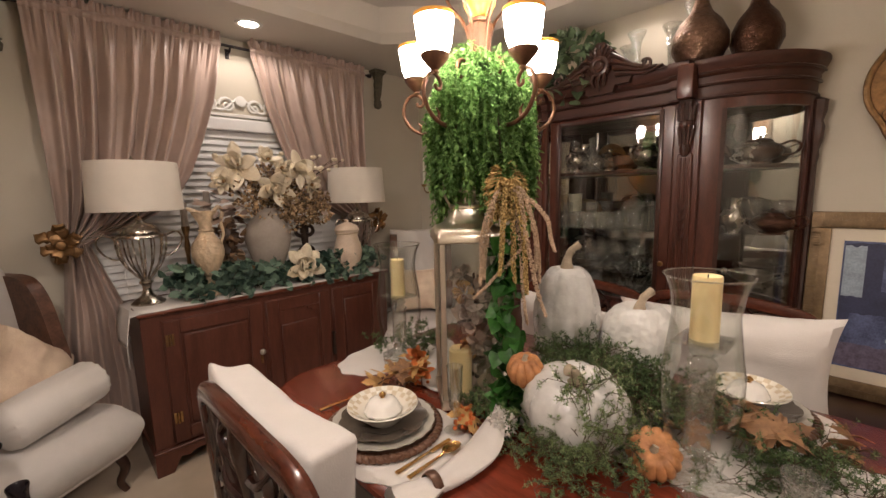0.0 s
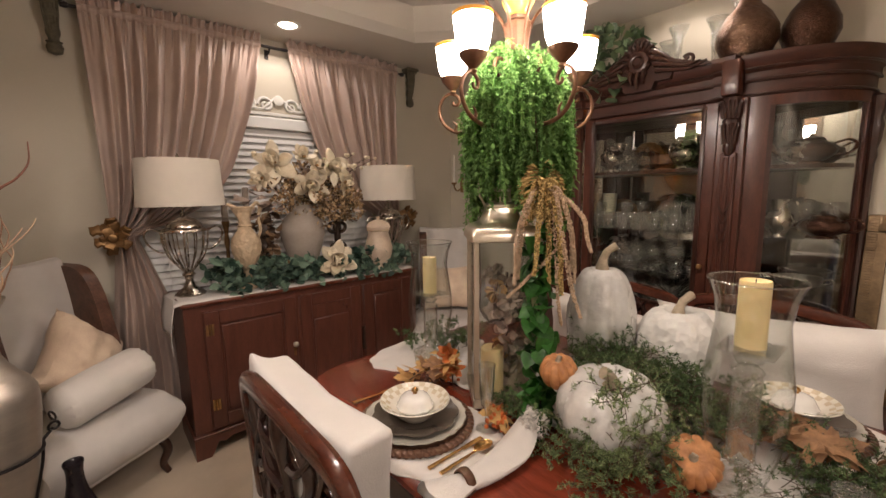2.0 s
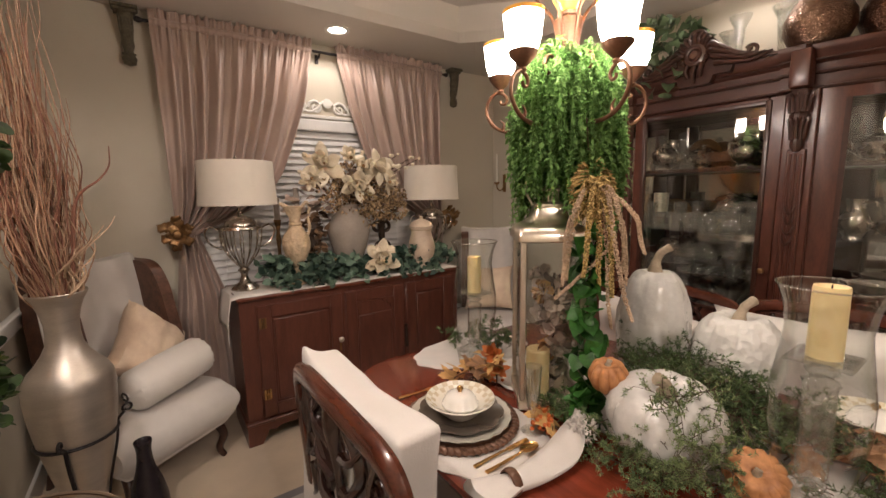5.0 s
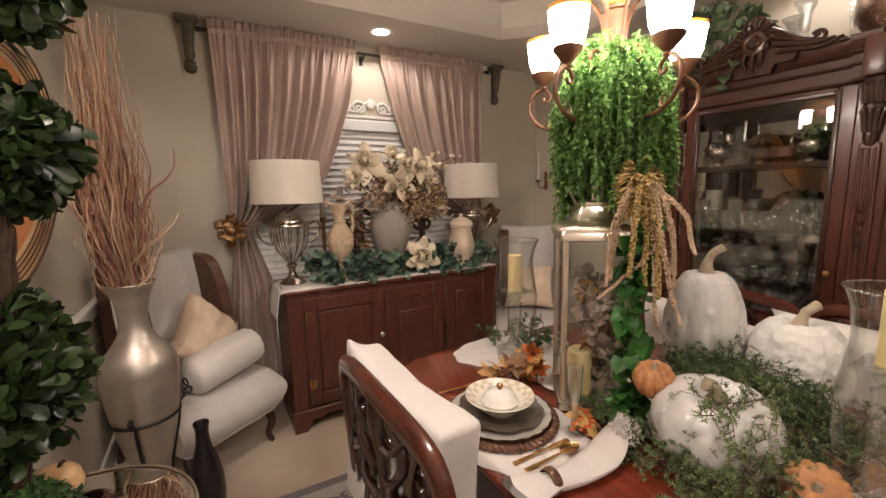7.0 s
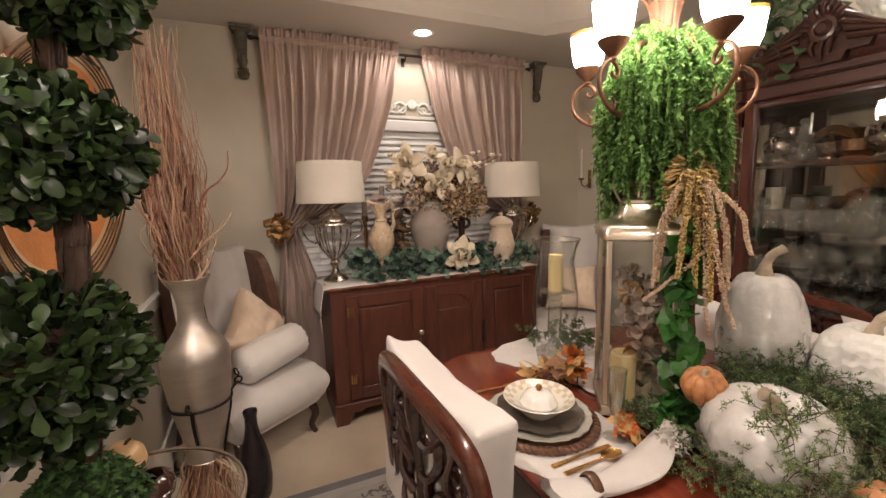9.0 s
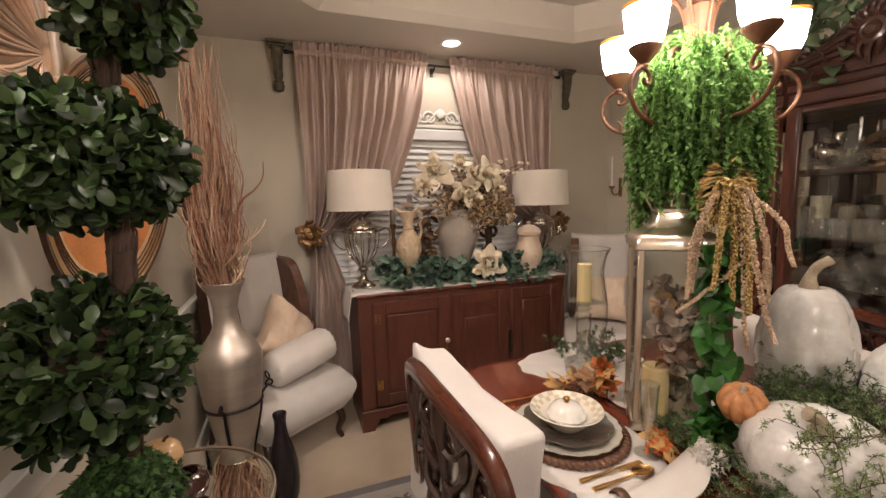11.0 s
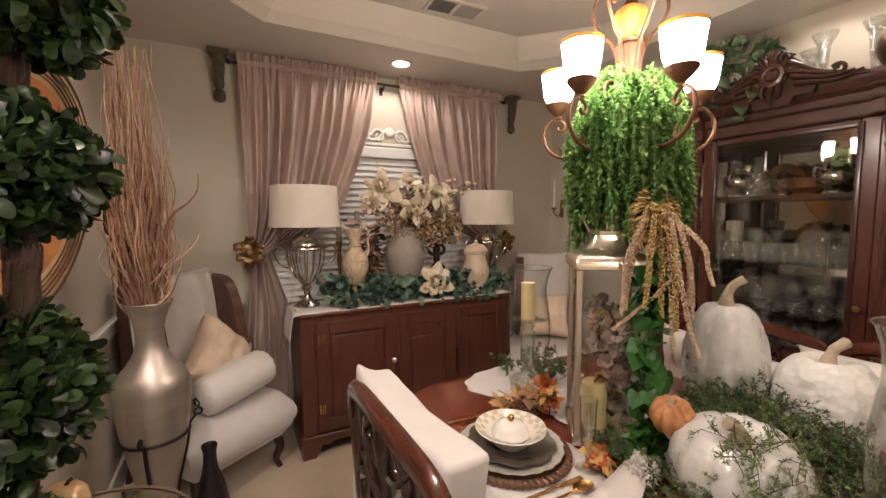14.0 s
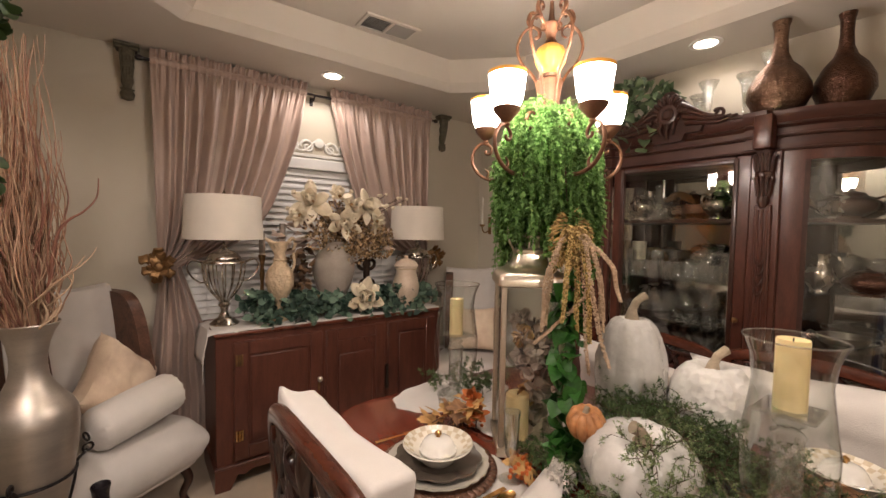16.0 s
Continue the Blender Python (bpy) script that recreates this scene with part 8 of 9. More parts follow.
for bx, by, bz in ((1.235, 1.79, 0.085), (1.205, 1.735, 0.06)):
    t = thing("orange_blossom", pose(bx, by, TZ + 0.004), "bright orange artificial blossom among maple leaves", "flower", "orange blossoms")
    fv, ff = [], []
    magnolia(fv, ff, Vector((0, 0, bz)), Vector((-0.6, -0.7, 0.7)), 0.042, rng)
    mesh_part("petals", fv, ff, "orange_petal", t)
    part("stalk", tube([(0, 0, 0), (0.0, 0, bz)], 0.002, 5), "stem", t)


# ---- cedar garland along the table ----
def sprig(fv, ff, bm, p0, d0, L, rng, droop=0.25, dense=1.0, needle=0.011, floor_z=TZ + 0.003):
    """A feathery twig with side twigs and fine needles."""
    def twig(p, d, L, depth):
        n = max(3, int(L / 0.012))
        q = p.copy()
        dd = d.copy()
        path = [q.copy()]
        for k in range(n):
            dd = (dd + rnd_dir(rng) * 0.16 + Vector((0, 0, -droop * 0.12))).normalized()
            q = q + dd * (L / n)
            if q.z < floor_z:
                q.z = floor_z + rng.uniform(0, 0.004)
                dd.z = abs(dd.z) * 0.3
            path.append(q.copy())
            if depth < 2 and rng.random() < 0.62 * dense:
                s = dd.orthogonal().normalized()
                s.rotate(Matrix.Rotation(rng.uniform(0, 6.28), 3, dd))
                twig(q, (dd * 0.6 + s).normalized(), L * rng.uniform(0.22, 0.40), depth + 1)
            if depth > 0:
                for _ in range(4):
                    leaf_faces(fv, ff, q + rnd_dir(rng) * 0.003, (dd * 0.5 + rnd_dir(rng)), rnd_dir(rng), needle * rng.uniform(0.6, 1.2), needle * 0.30, 0.1, 1, lambda t: 1.0 - 0.7 * t)
        if depth < 2:
            add_tube(bm, path, lambda s: 0.0012 * (1 - 0.6 * s), 3, 1.0, False)
    twig(Vector(p0), Vector(d0).normalized(), L, 0)


def garland_clump(name, spots, mt, label, seed, dense=1.0, needle=0.011):
    rng = random.Random(seed)
    t = thing(name, pose(0, 0, 0), label, "greenery", "table greenery")
    fv, ff = [], []
    bm = bmesh.new()
    for (x, y, z, rx, ry, n, L, up) in spots:
        for k in range(n):
            a = rng.uniform(0, 6.28)
            p = (x + rx * rng.uniform(-1, 1), y + ry * rng.uniform(-1, 1), max(TZ + 0.004, z + rng.uniform(-0.02, 0.02)))
            sprig(fv, ff, bm, p, (math.cos(a), math.sin(a), up + rng.uniform(-0.2, 0.4)), L * rng.uniform(0.7, 1.2), rng, 0.3, dense, needle)
    mesh_part("needles", fv, ff, mt, t, smooth=False)["kind"] = "stuff"
    part("twig_mass", bm, "stem", t)["kind"] = "stuff"


garland_clump("cedar_garland", [(1.46, 1.32, 0.90, 0.07, 0.06, 58, 0.12, 0.35), (1.49, 1.18, 0.87, 0.07, 0.07, 56, 0.11, 0.25), (1.52, 1.06, 0.83, 0.07, 0.06, 40, 0.105, 0.25), (1.45, 1.16, 0.83, 0.07, 0.08, 36, 0.11, 0.3)], "cedar_dark", "dark green cedar garland piled between the white pumpkins", 51, 1.0, 0.0095)
garland_clump("cedar_sprigs", [(1.165, 1.21, 0.80, 0.03, 0.07, 34, 0.085, 0.35), (1.20, 1.11, 0.78, 0.04, 0.03, 16, 0.08, 0.2), (1.16, 1.33, 0.80, 0.02, 0.03, 8, 0.07, 0.5), (1.13, 1.18, 0.775, 0.03, 0.05, 14, 0.07, 0.15), (1.22, 1.03, 0.775, 0.03, 0.02, 7, 0.09, 0.1)], "cedar", "feathery grey-green cedar sprigs round the front pumpkin", 52, 1.1, 0.0075)
garland_clump("cedar_sprigs", [(1.275, 1.17, 0.935, 0.03, 0.012, 7, 0.13, 0.0), (1.21, 1.13, 0.86, 0.03, 0.02, 6, 0.10, 0.1), (1.225, 1.175, 0.925, 0.02, 0.02, 7, 0.11, -0.1), (1.195, 1.14, 0.87, 0.02, 0.03, 9, 0.09, -0.1), (1.175, 1.19, 0.855, 0.015, 0.03, 6, 0.09, 0.0), (1.225, 1.105, 0.87, 0.02, 0.02, 6, 0.09, -0.1)], "cedar", "berried cedar sprig draped over the round white pumpkin", 53, 1.15, 0.0075)
garland_clump("cedar_sprigs", [(1.44, 0.90, 0.78, 0.07, 0.06, 12, 0.11, 0.2), (1.50, 0.76, 0.780, 0.09, 0.06, 30, 0.11, 0.2), (1.29, 0.90, 0.772, 0.07, 0.05, 10, 0.09, 0.1), (1.58, 0.84, 0.780, 0.08, 0.05, 18, 0.10, 0.2)], "cedar_dark", "flat cedar sprigs spread over the cloth by the tall hurricane", 54, 1.0, 0.008)
garland_clump("cedar_sprigs", [(1.37, 2.05, 0.80, 0.06, 0.03, 14, 0.10, 0.4), (1.46, 1.95, 0.80, 0.05, 0.05, 14, 0.10, 0.4)], "cedar_dark", "cedar greenery on the cloth round the far hurricane", 55, 0.9, 0.011)
garland_clump("cedar_sprigs", [(1.18, 1.47, 0.80, 0.03, 0.03, 8, 0.07, 0.4), (1.24, 1.45, 0.80, 0.03, 0.03, 8, 0.08, 0.4)], "cedar_dark", "cedar greenery at the foot of the lantern", 56, 0.9, 0.011)

frost = thing("tinsel_bunch", pose(1.165, 1.375, TZ + 0.005), "crumpled bunch of shiny white tinsel beside the pumpkin", "ornament")
fv, ff = [], []
rng = random.Random(57)
for k in range(420):
    d = rnd_dir(rng)
    c = Vector((d.x * 0.030, d.y * 0.030, 0.038 + d.z * 0.026))
    leaf_faces(fv, ff, c, d + rnd_dir(rng), rnd_dir(rng), rng.uniform(0.008, 0.015), 0.005, 0.5, 3, lambda t: 1.0 - 0.4 * t)
mesh_part("strand_mass", fv, ff, "satin", frost)["kind"] = "stuff"

# ---- ivy and amaranthus on the lantern ----
rng = random.Random(61)
ivy = thing("ivy_vine", pose(0, 0, 0), "glossy green ivy trailing down the front of the lantern", "ivy")
HEART = lambda t: (0.55 + 0.75 * math.sin(math.pi * min(0.95, 0.25 + 0.72 * t))) * (1 - t ** 3 * 0.95)
vine = smooth_path([(1.315, 1.475, 1.27), (1.305, 1.465, 1.17), (1.295, 1.46, 1.06), (1.29, 1.45, 0.95), (1.275, 1.435, 0.86), (1.25, 1.42, 0.80), (1.20, 1.40, 0.775)], 8)
part("vine", tube(vine, 0.003, 6), "stem", ivy)
for i, p in enumerate(vine):
    for k in range(3):
        d = rnd_dir(rng)
        d = (d + Vector((-0.6, -0.5, 0.0))).normalized()
        fv, ff = [], []
        b = p + rnd_dir(rng) * 0.034
        L = rng.uniform(0.034, 0.060)
        leaf_faces(fv, ff, b, d + rnd_dir(rng) * 0.9 + Vector((0, 0, -0.25)), Vector((-0.5, -0.4, 0.4)) + rnd_dir(rng) * 0.9, L, L * 0.8, rng.uniform(-0.1, 0.5), 4, HEART)
        lo = min(v[2] for v in fv)
        if lo < TZ + 0.004:
            fv = [(x, y, z + TZ + 0.004 - lo) for x, y, z in fv]
        mesh_part("ivy_leaf", fv, ff, "ivy", ivy)

am = thing("amaranthus", pose(1.305, 1.465, 1.425) @ Matrix.Scale(0.93, 4), "drooping bunch of dried brown amaranthus hung over the lantern", "dried flowers")
rx_, ry_ = Vector((0.74, -0.67, 0)), Vector((-0.67, -0.74, 0))
bead = [(0, -0.5), (0.40, -0.3), (0.5, 0), (0.40, 0.3), (0, 0.5)]
# ropes: sideways reach at the middle and at the tip, drop, thickness
ROPES = ((0.112, 0.142, 0.205, 0.65), (0.085, 0.100, 0.30, 0.75), (0.060, 0.112, 0.40, 0.75), (0.035, 0.060, 0.43, 0.75), (-0.060, -0.072, 0.285, 0.85), (-0.078, -0.086, 0.30, 0.8), (0.010, 0.020, 0.30, 0.95), (0.045, 0.055, 0.33, 0.95), (0.050, -0.105, 0.345, 0.6), (-0.025, -0.030, 0.27, 0.9), (0.075, 0.080, 0.26, 0.8))
for k, (m_, e_, drop, thick) in enumerate(ROPES):
    out = rng.uniform(0.015, 0.055)
    base = Vector((0, 0, rng.uniform(-0.03, 0.0)))
    p = smooth_path([base, base + rx_ * m_ * 0.5 + ry_ * out + Vector((0, 0, -0.015)), rx_ * m_ + ry_ * (out + 0.01) + Vector((rng.uniform(-0.006, 0.006), 0, -drop * 0.5)), rx_ * (m_ + e_) * 0.5 + ry_ * out + Vector((rng.uniform(-0.012, 0.012), 0, -drop * 0.8)), rx_ * e_ + ry_ * out + Vector((0, 0, -drop))], 9)
    fv, ff = [], []
    n_ = len(p) - 1
    for i, (a, b) in enumerate(zip(p, p[1:])):
        w_ = thick * (0.45 + 0.75 * math.sin(math.pi * (0.12 + 0.80 * i / n_)))
        for j in range(20):
            c = a.lerp(b, rng.random()) + rnd_dir(rng) * 0.0070 * w_
            r = rng.uniform(0.0020, 0.0036)
            s0 = len(fv)
            fv.extend([(c + Vector(o) * r)[:] for o in ((1, 0, 0), (-1, 0, 0), (0, 1, 0), (0, -1, 0), (0, 0, 1.2), (0, 0, -1.2))])
            for f in ((0, 2, 4), (2, 1, 4), (1, 3, 4), (3, 0, 4), (2, 0, 5), (1, 2, 5), (3, 1, 5), (0, 3, 5)):
                ff.append(tuple(s0 + i_ for i_ in f))
    mesh_part("tassel", fv, ff, "amaranthus" if k in (6, 7, 9) else "amaranthus_pale", am)
fv, ff = [], []
strands = [smooth_path([(0, 0, 0.0), rx_ * sx * 0.5 + ry_ * 0.03, rx_ * sx + ry_ * 0.035 + Vector((0, 0, -0.12)), rx_ * sx * 1.1 + ry_ * 0.03 + Vector((0, 0, -0.24))], 8) for sx in (-0.045, -0.02, 0.0, 0.02, 0.04, 0.06)]
for k in range(800):
    q = strands[k % 6][int(16 * rng.random() ** 1.3)] + rnd_dir(rng) * 0.012
    leaf_faces(fv, ff, q, rnd_dir(rng) + Vector((0, 0, -0.9)), rnd_dir(rng), 0.022, 0.006, 0.2, 2)
for k in range(420):
    d = rnd_dir(rng)
    c = Vector((0, 0, -0.02)) + rx_ * d.x * 0.055 + ry_ * d.y * 0.035 + Vector((0, 0, d.z * 0.07))
    leaf_faces(fv, ff, c, Vector((d.x, d.y, d.z * 0.6 - 0.5)), rnd_dir(rng), 0.028, 0.008, 0.2, 2)
mesh_part("plume", fv, ff, "amaranthus", am)
part("hook", tube([(0, 0, 0), (0.0, 0.02, 0.10), (0.0, 0.03, 0.20)], 0.002, 5), "stem", am)

dr = thing("dried_bouquet", pose(LX + 0.018, LY - 0.012, TZ + 0.038), "faded greige flowers packed inside the lantern", "dried flowers")
rng = random.Random(71)
for k in range(15):
    fv, ff = [], []
    c = Vector((rng.uniform(-0.035, 0.04), rng.uniform(-0.04, 0.035), 0.04 + 0.022 * k))
    mt = "floral_grey" if k % 4 else ("leaf_autumn" if k % 8 else "mauve_leaf")
    for j in range(26):
        d = rnd_dir(rng)
        leaf_faces(fv, ff, c + d * 0.012, d, rnd_dir(rng), 0.030, 0.026, -0.3, 3, PETAL)
    mesh_part("bloom", fv, ff, mt, dr)
part("stalk", tube([(0, 0, 0), (0, 0, 0.36)], 0.004, 6), "stem", dr)


# ---- cabinet contents ----
def goblet(h, r, mt="crystal"):
    t = thing("goblet", pose(0, 0, 0), "clear crystal goblet on a cabinet shelf", "glass", "glassware in the cabinet")
    part("bowl", lathe([(0, 0), (r * 0.8, 0), (r * 0.75, 0.004), (0.005, 0.01), (0.005, h * 0.42), (r * 0.6, h * 0.52), (r, h * 0.72), (r * 0.95, h), (r * 0.88, h), (r * 0.92, h * 0.72), (0, h * 0.5)], 18), mt, t)
    return t


def pitcher(h, r, mt, label):
    t = thing("pitcher", pose(0, 0, 0), label, "pitcher", "serving pieces in the cabinet")
    part("body", lathe([(0, 0), (r * 0.6, 0), (r * 0.55, 0.012), (r * 0.9, h * 0.25), (r, h * 0.4), (r * 0.7, h * 0.65), (r * 0.5, h * 0.8), (r * 0.62, h), (r * 0.55, h), (0, h * 0.75)], 22), mt, t)
    part("handle", tube(smooth_path([(0, r * 0.5, h * 0.92), (0, r * 1.3, h * 0.9), (0, r * 1.5, h * 0.6), (0, r * 0.9, h * 0.3)], 5), 0.005, 6), mt, t)
    part("spout", tube(smooth_path([(0, -r * 0.8, h * 0.45), (0, -r * 1.3, h * 0.6), (0, -r * 1.5, h * 0.85)], 5), lambda s: 0.010 - 0.004 * s, 8), mt, t)
    return t


def serving_bowl(r, h, mt, label, lid=False):
    t = thing("serving_bowl", pose(0, 0, 0), label, "bowl", "serving pieces in the cabinet")
    part("body", lathe([(0, 0), (r * 0.5, 0), (r * 0.45, h * 0.15), (r * 0.85, h * 0.4), (r, h), (r * 0.96, h), (r * 0.8, h * 0.45), (0, h * 0.3)], 26, lambda a, i: 1 + 0.03 * abs(math.cos(9 * a))), mt, t)
    for s in (-1, 1):
        part("handle", tube(smooth_path([(0, s * r * 0.95, h * 0.8), (0, s * r * 1.25, h * 1.05), (0, s * r * 1.3, h * 0.7), (0, s * r * 0.9, h * 0.5)], 5), 0.005, 6), mt, t)
    if lid:
        part("lid", lathe([(r * 0.95, h), (r * 0.8, h * 1.25), (r * 0.3, h * 1.5), (0.01, h * 1.55), (0.014, h * 1.7), (0, h * 1.75)], 26), mt, t)
    return t


rng = random.Random(81)
S1, S2, S3 = 1.485 + 0.018, 1.17 + 0.008, 0.92 + 0.008
g1 = goblet(0.15, 0.034)
g1.matrix_basis = pose(2.70, 1.53, S2)
for z, ys in ((S2, [1.53 + 0.085 * k for k in range(1, 7)]), (S3, [1.55 + 0.09 * k for k in range(6)]), (S2, [1.04, 1.13, 1.22]), (0.722, [1.52 + 0.09 * k for k in range(6)])):
    for y in ys:
        for x in (2.70, 2.80, 2.88):
            if rng.random() < 0.72 and (x > 2.75 or y > 1.3):
                copy_thing(g1, pose(x + rng.uniform(-0.015, 0.015), y + rng.uniform(-0.015, 0.015), z, 0, 0, rng.uniform(0, 360)))
p1 = pitcher(0.17, 0.055, "silver", "tarnished silver pitcher on a cabinet shelf")
p1.matrix_basis = pose(2.78, 1.98, S1, 0, 0, 20)
copy_thing(p1, pose(2.80, 1.58, S1, 0, 0, 200))
copy_thing(p1, pose(2.76, 1.20, S2, 0, 0, 160))
b1 = serving_bowl(0.085, 0.075, "silver", "silver covered serving bowl on a cabinet shelf", True)
b1.matrix_basis = pose(2.78, 1.82, S1)
copy_thing(b1, pose(2.80, 1.16, S1, 0, 0, 10))
b2 = serving_bowl(0.09, 0.06, "pewter_dark", "dark metal serving bowl on a cabinet shelf")
b2.matrix_basis = pose(2.82, 1.12, S3)
copy_thing(b2, pose(2.75, 1.72, 0.722 + 0.002, 0, 0, 40))
copy_thing(b2, pose(2.76, 1.92, S3, 0, 0, 70))
def decanter(h, r, label):
    t = thing("decanter", pose(0, 0, 0), label, "decanter", "glassware in the cabinet")
    part("body", lathe([(0, 0), (r * 0.8, 0), (r, h * 0.08), (r * 0.95, h * 0.42), (r * 0.5, h * 0.58), (r * 0.25, h * 0.66), (r * 0.25, h * 0.80), (r * 0.38, h * 0.83), (r * 0.2, h * 0.83), (0, h * 0.5)], 20, lambda a, i: 1 + 0.04 * math.cos(10 * a) * (0 < i < 4)), "crystal", t)
    part("stopper", lathe([(0, h * 0.80), (r * 0.18, h * 0.82), (r * 0.42, h * 0.90), (r * 0.3, h * 0.98), (0, h)], 8), "crystal", t)
    return t


def beaker(h, r, label):
    t = thing("tumbler", pose(0, 0, 0), label, "glass", "glassware in the cabinet")
    part("body", lathe([(0, 0), (r * 0.85, 0), (r * 0.9, 0.006), (r, h), (r * 0.92, h), (r * 0.82, 0.014), (0, 0.012)], 12), "crystal", t, smooth=False)
    return t


dk = decanter(0.20, 0.055, "cut glass decanter with a stopper on a cabinet shelf")
dk.matrix_basis = pose(2.73, 2.02, S1)
for x, y, z in ((2.84, 2.06, S1), (2.72, 1.90, S1), (2.85, 1.62, S2), (2.75, 2.03, 0.724), (2.80, 1.24, S1)):
    copy_thing(dk, pose(x, y, z, 0, 0, 40 * y))
bk = beaker(0.095, 0.036, "squat cut crystal tumbler on a glass shelf")
bk.matrix_basis = pose(2.69, 1.62, S2)
for k in range(26):
    copy_thing(bk, pose(2.675 + 0.06 * (k % 2), 1.53 + 0.043 * (k // 2), (S2, S3, S2, 0.724)[k % 4], 0, 0, 20 * k))
cb = serving_bowl(0.075, 0.08, "copper_glaze", "round copper bowl on the wooden shelf")
cb.matrix_basis = pose(2.76, 1.72, S1)
copy_thing(cb, pose(2.84, 1.86, S2, 0, 0, 50))
def cake_stand(label):
    t = thing("cake_stand", pose(0, 0, 0), label, "cake stand", "glassware in the cabinet")
    part("foot", lathe([(0, 0), (0.045, 0), (0.047, 0.006), (0.014, 0.022), (0.011, 0.06), (0.020, 0.078), (0, 0.08)], 24), "crystal", t)
    part("plate", lathe([(0, 0.080), (0.085, 0.082), (0.095, 0.092), (0.092, 0.094), (0.082, 0.086), (0, 0.084)], 32, lambda a, i: 1 + 0.02 * math.cos(16 * a) * (1 < i < 4)), "crystal", t)
    part("dome", lathe([(0.072, 0.087), (0.070, 0.115), (0.052, 0.150), (0.020, 0.168), (0.008, 0.172), (0.012, 0.186), (0, 0.190)], 28), "crystal", t)
    return t


def teapot(mt, label):
    t = thing("teapot", pose(0, 0, 0), label, "teapot", "serving pieces in the cabinet")
    part("body", lathe([(0, 0), (0.040, 0), (0.036, 0.014), (0.062, 0.040), (0.074, 0.070), (0.066, 0.100), (0.044, 0.118), (0.040, 0.124), (0, 0.124)], 30, lambda a, i: 1 + 0.025 * abs(math.cos(8 * a)) * (2 < i < 6)), mt, t)
    part("lid", lathe([(0.042, 0.124), (0.036, 0.138), (0.016, 0.148), (0.006, 0.152), (0.010, 0.162), (0, 0.168)], 24), mt, t)
    part("handle", tube(smooth_path([(0, 0.060, 0.105), (0, 0.100, 0.125), (0, 0.122, 0.095), (0, 0.104, 0.055), (0, 0.066, 0.045)], 6), 0.006, 8), mt, t)
    part("spout", tube(smooth_path([(0, -0.064, 0.050), (0, -0.098, 0.070), (0, -0.112, 0.110), (0, -0.134, 0.132)], 6), lambda s: 0.014 - 0.007 * s, 10), mt, t)
    for k in range(4):
        a = math.pi / 4 + math.pi / 2 * k
        part("foot", tube([(0.036 * math.cos(a), 0.036 * math.sin(a), 0.012), (0.044 * math.cos(a), 0.044 * math.sin(a), 0.0)], 0.006, 6), mt, t)
    return t


def standing_plate(r, mt, label):
    t = thing("display_plate", pose(0, 0, 0), label, "plate", "serving pieces in the cabinet")
    part("dish", lathe([(0, 0.004), (r * 0.6, 0.004), (r * 0.66, 0.0), (r * 0.95, -0.010), (r, -0.012), (r * 0.96, -0.006), (r * 0.66, 0.008), (0, 0.010)], 40, m=pose(0, 0, r * 0.98, 0, 78), wave=lambda a, i: 1 + 0.02 * abs(math.cos(8 * a)) * (2 < i < 6)), mt, t)
    part("easel", tube([(0.05, -0.03, 0.0), (-0.02, -0.03, 0.012), (-0.025, 0.03, 0.012), (0.05, 0.03, 0.0)], 0.003, 6), "iron", t)
    return t


tp = teapot("silver", "tarnished silver teapot on the wooden cabinet shelf")
tp.matrix_basis = pose(2.73, 2.00, S1, 0, 0, 100)
copy_thing(tp, pose(2.74, 1.60, S1, 0, 0, 70))
tp2 = teapot("dark_copper", "dark fluted metal teapot behind the side pane")
tp2.matrix_basis = pose(2.80, 1.12, S1, 0, 0, 200) @ Matrix.Diagonal((1.05, 1.25, 0.80, 1))
copy_thing(tp2, pose(2.78, 1.05, S2, 0, 0, 150) @ Matrix.Diagonal((1, 1, 0.9, 1)))
cs = cake_stand("domed cut glass cake stand on a glass shelf")
cs.matrix_basis = pose(2.74, 1.66, S2)
copy_thing(cs, pose(2.78, 1.86, S3, 0, 0, 20))
dp = standing_plate(0.085, "antique_gold", "ornate antique gold plate standing on an easel in the cabinet")
dp.matrix_basis = pose(2.86, 1.84, S1)
copy_thing(dp, pose(2.87, 1.98, S2, 0, 0, 8))
dp2 = standing_plate(0.10, "silver", "engraved silver plate standing on an easel in the cabinet")
dp2.matrix_basis = pose(2.88, 1.70, S2)
for x, y, z in ((2.89, 1.99, S3),):
    copy_thing(dp2, pose(x, y, z, 0, 0, 4))
tray = thing("silver_tray", pose(2.76, 1.80, S3), "low oval silver tray lying on a glass shelf", "tray", "serving pieces in the cabinet")
part("dish", lathe([(0, 0), (0.09, 0), (0.12, 0.012), (0.125, 0.016), (0.12, 0.018), (0.09, 0.006), (0, 0.006)], 36, m=Matrix.Diagonal((0.7, 1.15, 1, 1))), "silver", tray)
for y, z in ((1.66, S3), (1.93, 0.724), (1.62, 0.724), (1.12, 0.724)):
    copy_thing(tray, pose(2.77, y, z + 0.0005, 0, 0, 10))
cjar = thing("candle_jar", pose(2.72, 2.0, S2), "crackled ivory glass candle jar on a foot", "candle jar")
part("body", lathe([(0, 0), (0.03, 0), (0.028, 0.006), (0.008, 0.02), (0.010, 0.06), (0.036, 0.08), (0.040, 0.20), (0.037, 0.20), (0, 0.09)], 22), "crackle", cjar)
cups = thing("teacup", pose(2.70, 1.60, S3), "small clear glass teacup on a cabinet shelf", "cup", "teacups in the cabinet")
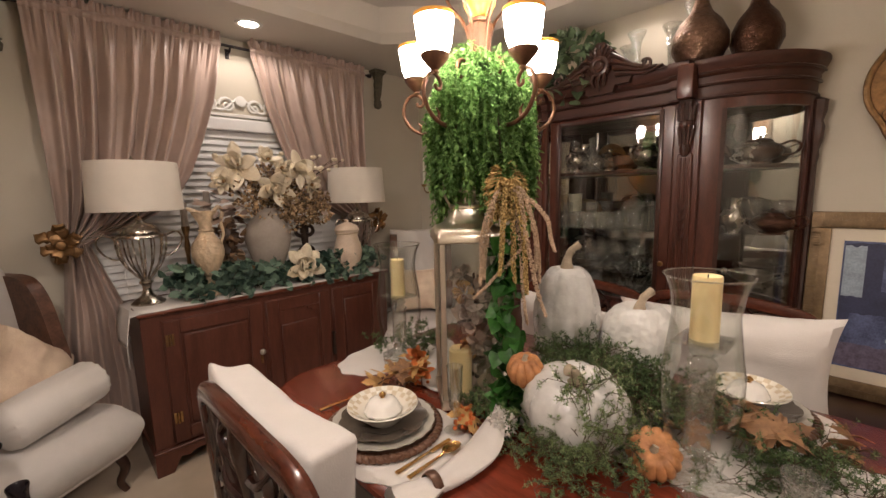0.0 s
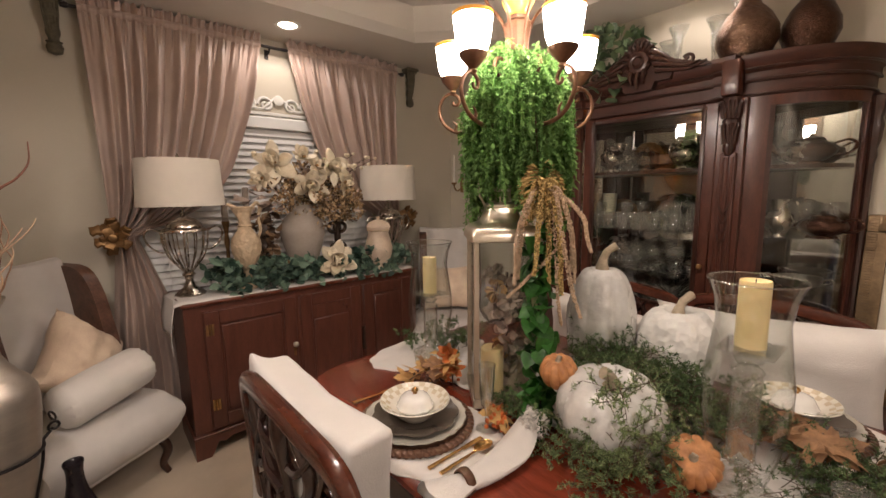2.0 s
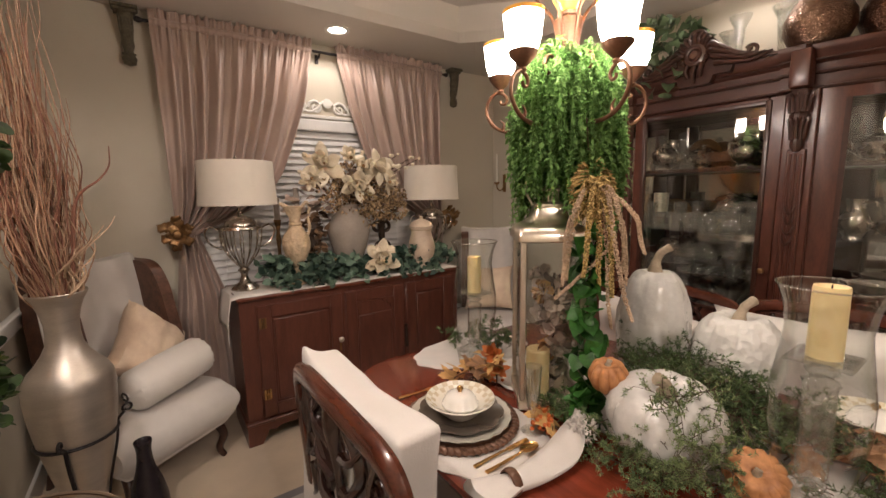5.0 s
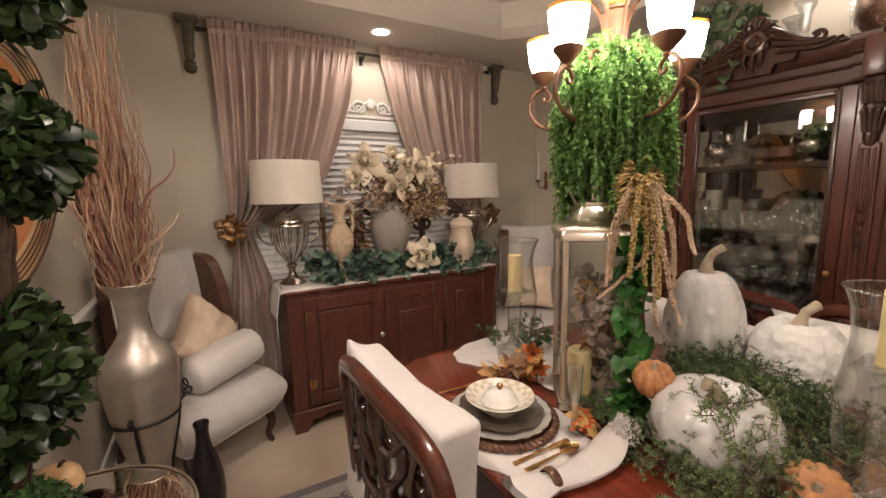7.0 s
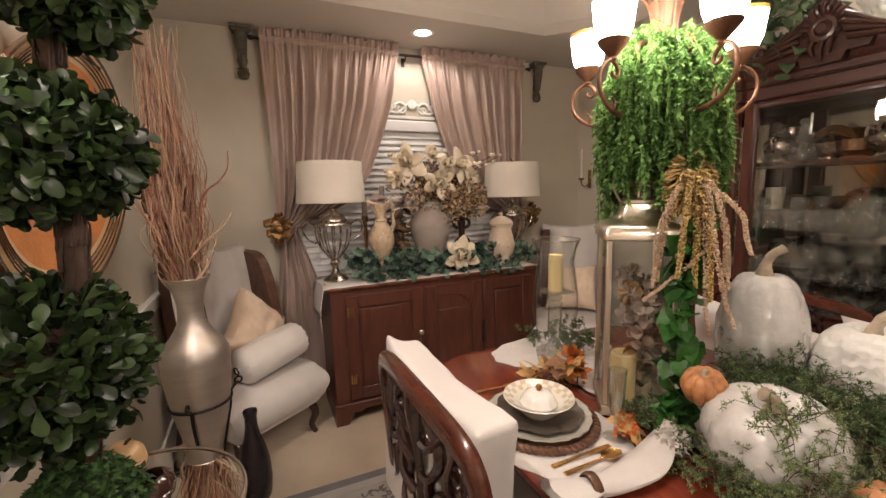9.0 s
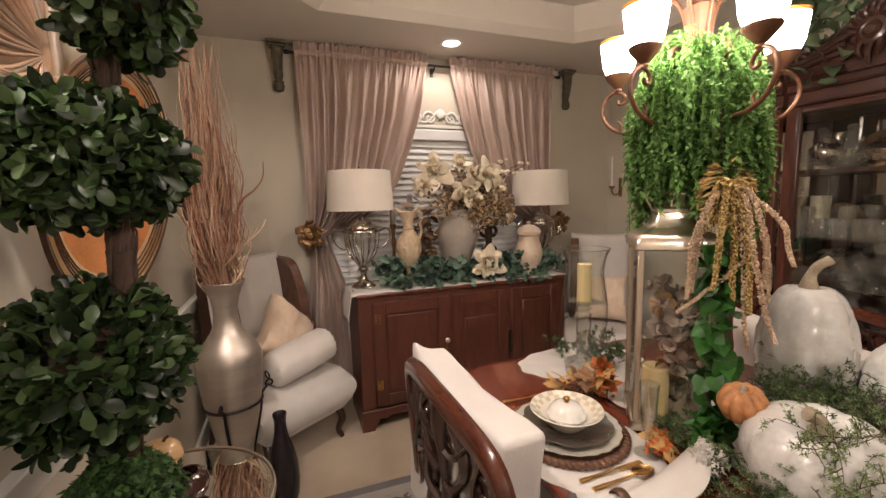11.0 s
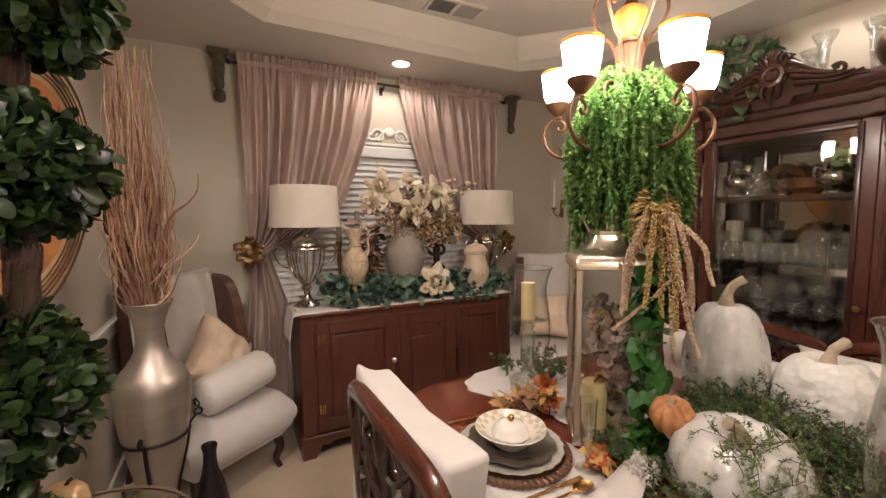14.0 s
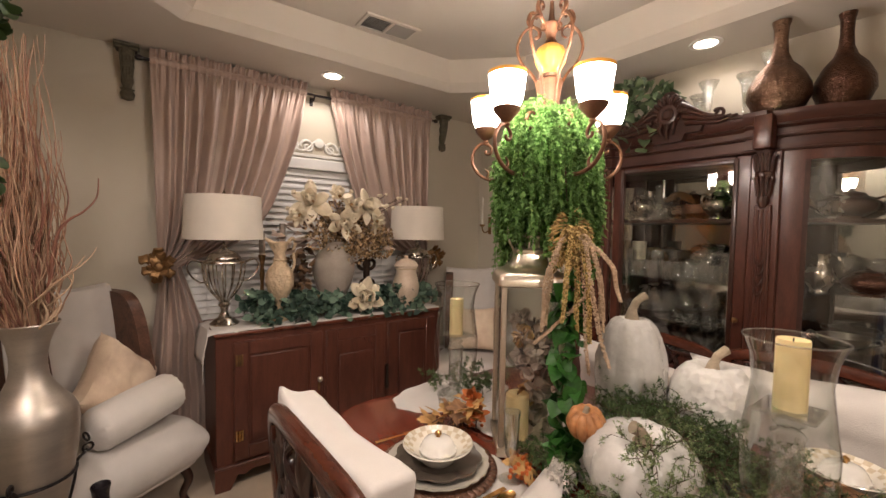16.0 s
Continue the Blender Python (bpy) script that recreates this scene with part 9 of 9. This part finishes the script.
part("body", lathe([(0, 0), (0.018, 0), (0.022, 0.006), (0.036, 0.035), (0.040, 0.05), (0.038, 0.05), (0.032, 0.03), (0, 0.008)], 20), "crystal", cups)
part("handle", tube(smooth_path([(0, 0.036, 0.042), (0, 0.055, 0.038), (0, 0.052, 0.018), (0, 0.028, 0.014)], 4), 0.003, 6), "crystal", cups)
for k in range(1, 7):
    copy_thing(cups, pose(2.69 + 0.03 * (k % 2), 1.56 + 0.07 * k, 0.722 + 0.002 if k % 2 else S3, 0, 0, 50 * k))

# ---- on top of the cabinet ----
CT = CABZ + 0.003


def bottle_vase(x, y, r, h, mt, label, z=CT):
    t = thing("bottle_vase", pose(x, y, z), label, "vase", "hammered metal vases on the cabinet")
    part("body", lathe([(0, 0), (r * 0.55, 0), (r * 0.75, 0.02), (r, h * 0.20), (r * 0.97, h * 0.32), (r * 0.72, h * 0.46), (r * 0.40, h * 0.56), (r * 0.26, h * 0.66), (r * 0.22, h * 0.80), (r * 0.24, h * 0.93), (r * 0.30, h), (r * 0.24, h), (r * 0.16, h * 0.85), (0, h * 0.7)], 44), mt, t)


bottle_vase(2.70, 1.37, 0.122, 0.43, "copper_glaze", "hammered copper bottle vase with a long neck")
bottle_vase(2.80, 1.165, 0.105, 0.42, "dark_copper", "dark hammered bottle vase with a tall neck")


def trumpet(x, y, h, label):
    t = thing("crystal_vase", pose(x, y, CT), label, "vase", "crystal vases on the cabinet")
    part("body", lathe([(0, 0), (0.04, 0), (0.042, 0.006), (0.018, 0.02), (0.015, h * 0.35), (0.022, h * 0.55), (0.026, h * 0.8), (0.052, h), (0.049, h), (0.022, h * 0.8), (0.016, h * 0.5), (0, h * 0.35)], 8), "crystal", t, smooth=False)


trumpet(2.80, 1.70, 0.27, "tall cut crystal trumpet vase under the downlight")
trumpet(2.82, 1.53, 0.27, "tall cut crystal trumpet vase under the downlight")
trumpet(2.86, 1.44, 0.36, "tall cut crystal trumpet vase beside the copper one")
trumpet(2.84, 1.76, 0.22, "short cut crystal vase under the downlight")

iv = thing("ivy_plant", pose(2.74, 2.03, CT), "bushy dark green ivy in a small pot on the cabinet", "ivy plant")
part("pot", lathe([(0, 0), (0.05, 0), (0.065, 0.09), (0.07, 0.10), (0.06, 0.10), (0, 0.085)], 24), "brown_glaze", iv)
rng = random.Random(91)
fv, ff = [], []
for k in range(330):
    d = rnd_dir(rng)
    c = Vector((d.x * 0.15, d.y * 0.20, 0.12 + d.z * 0.16)) * 1.0 + Vector((-0.06, 0.0, 0.03))
    if k % 4 == 0:
        c += Vector((-0.06, rng.uniform(-0.1, 0.1), -0.10))
    if c.z < 0.02 and c.x > -0.20:
        c.z = 0.03
    leaf_faces(fv, ff, c, d + Vector((-0.4, 0, -0.3)), rnd_dir(rng), rng.uniform(0.045, 0.065), 0.05, 0.3, 4, HEART)
mesh_part("foliage", fv, ff, "ivy_pale", iv)
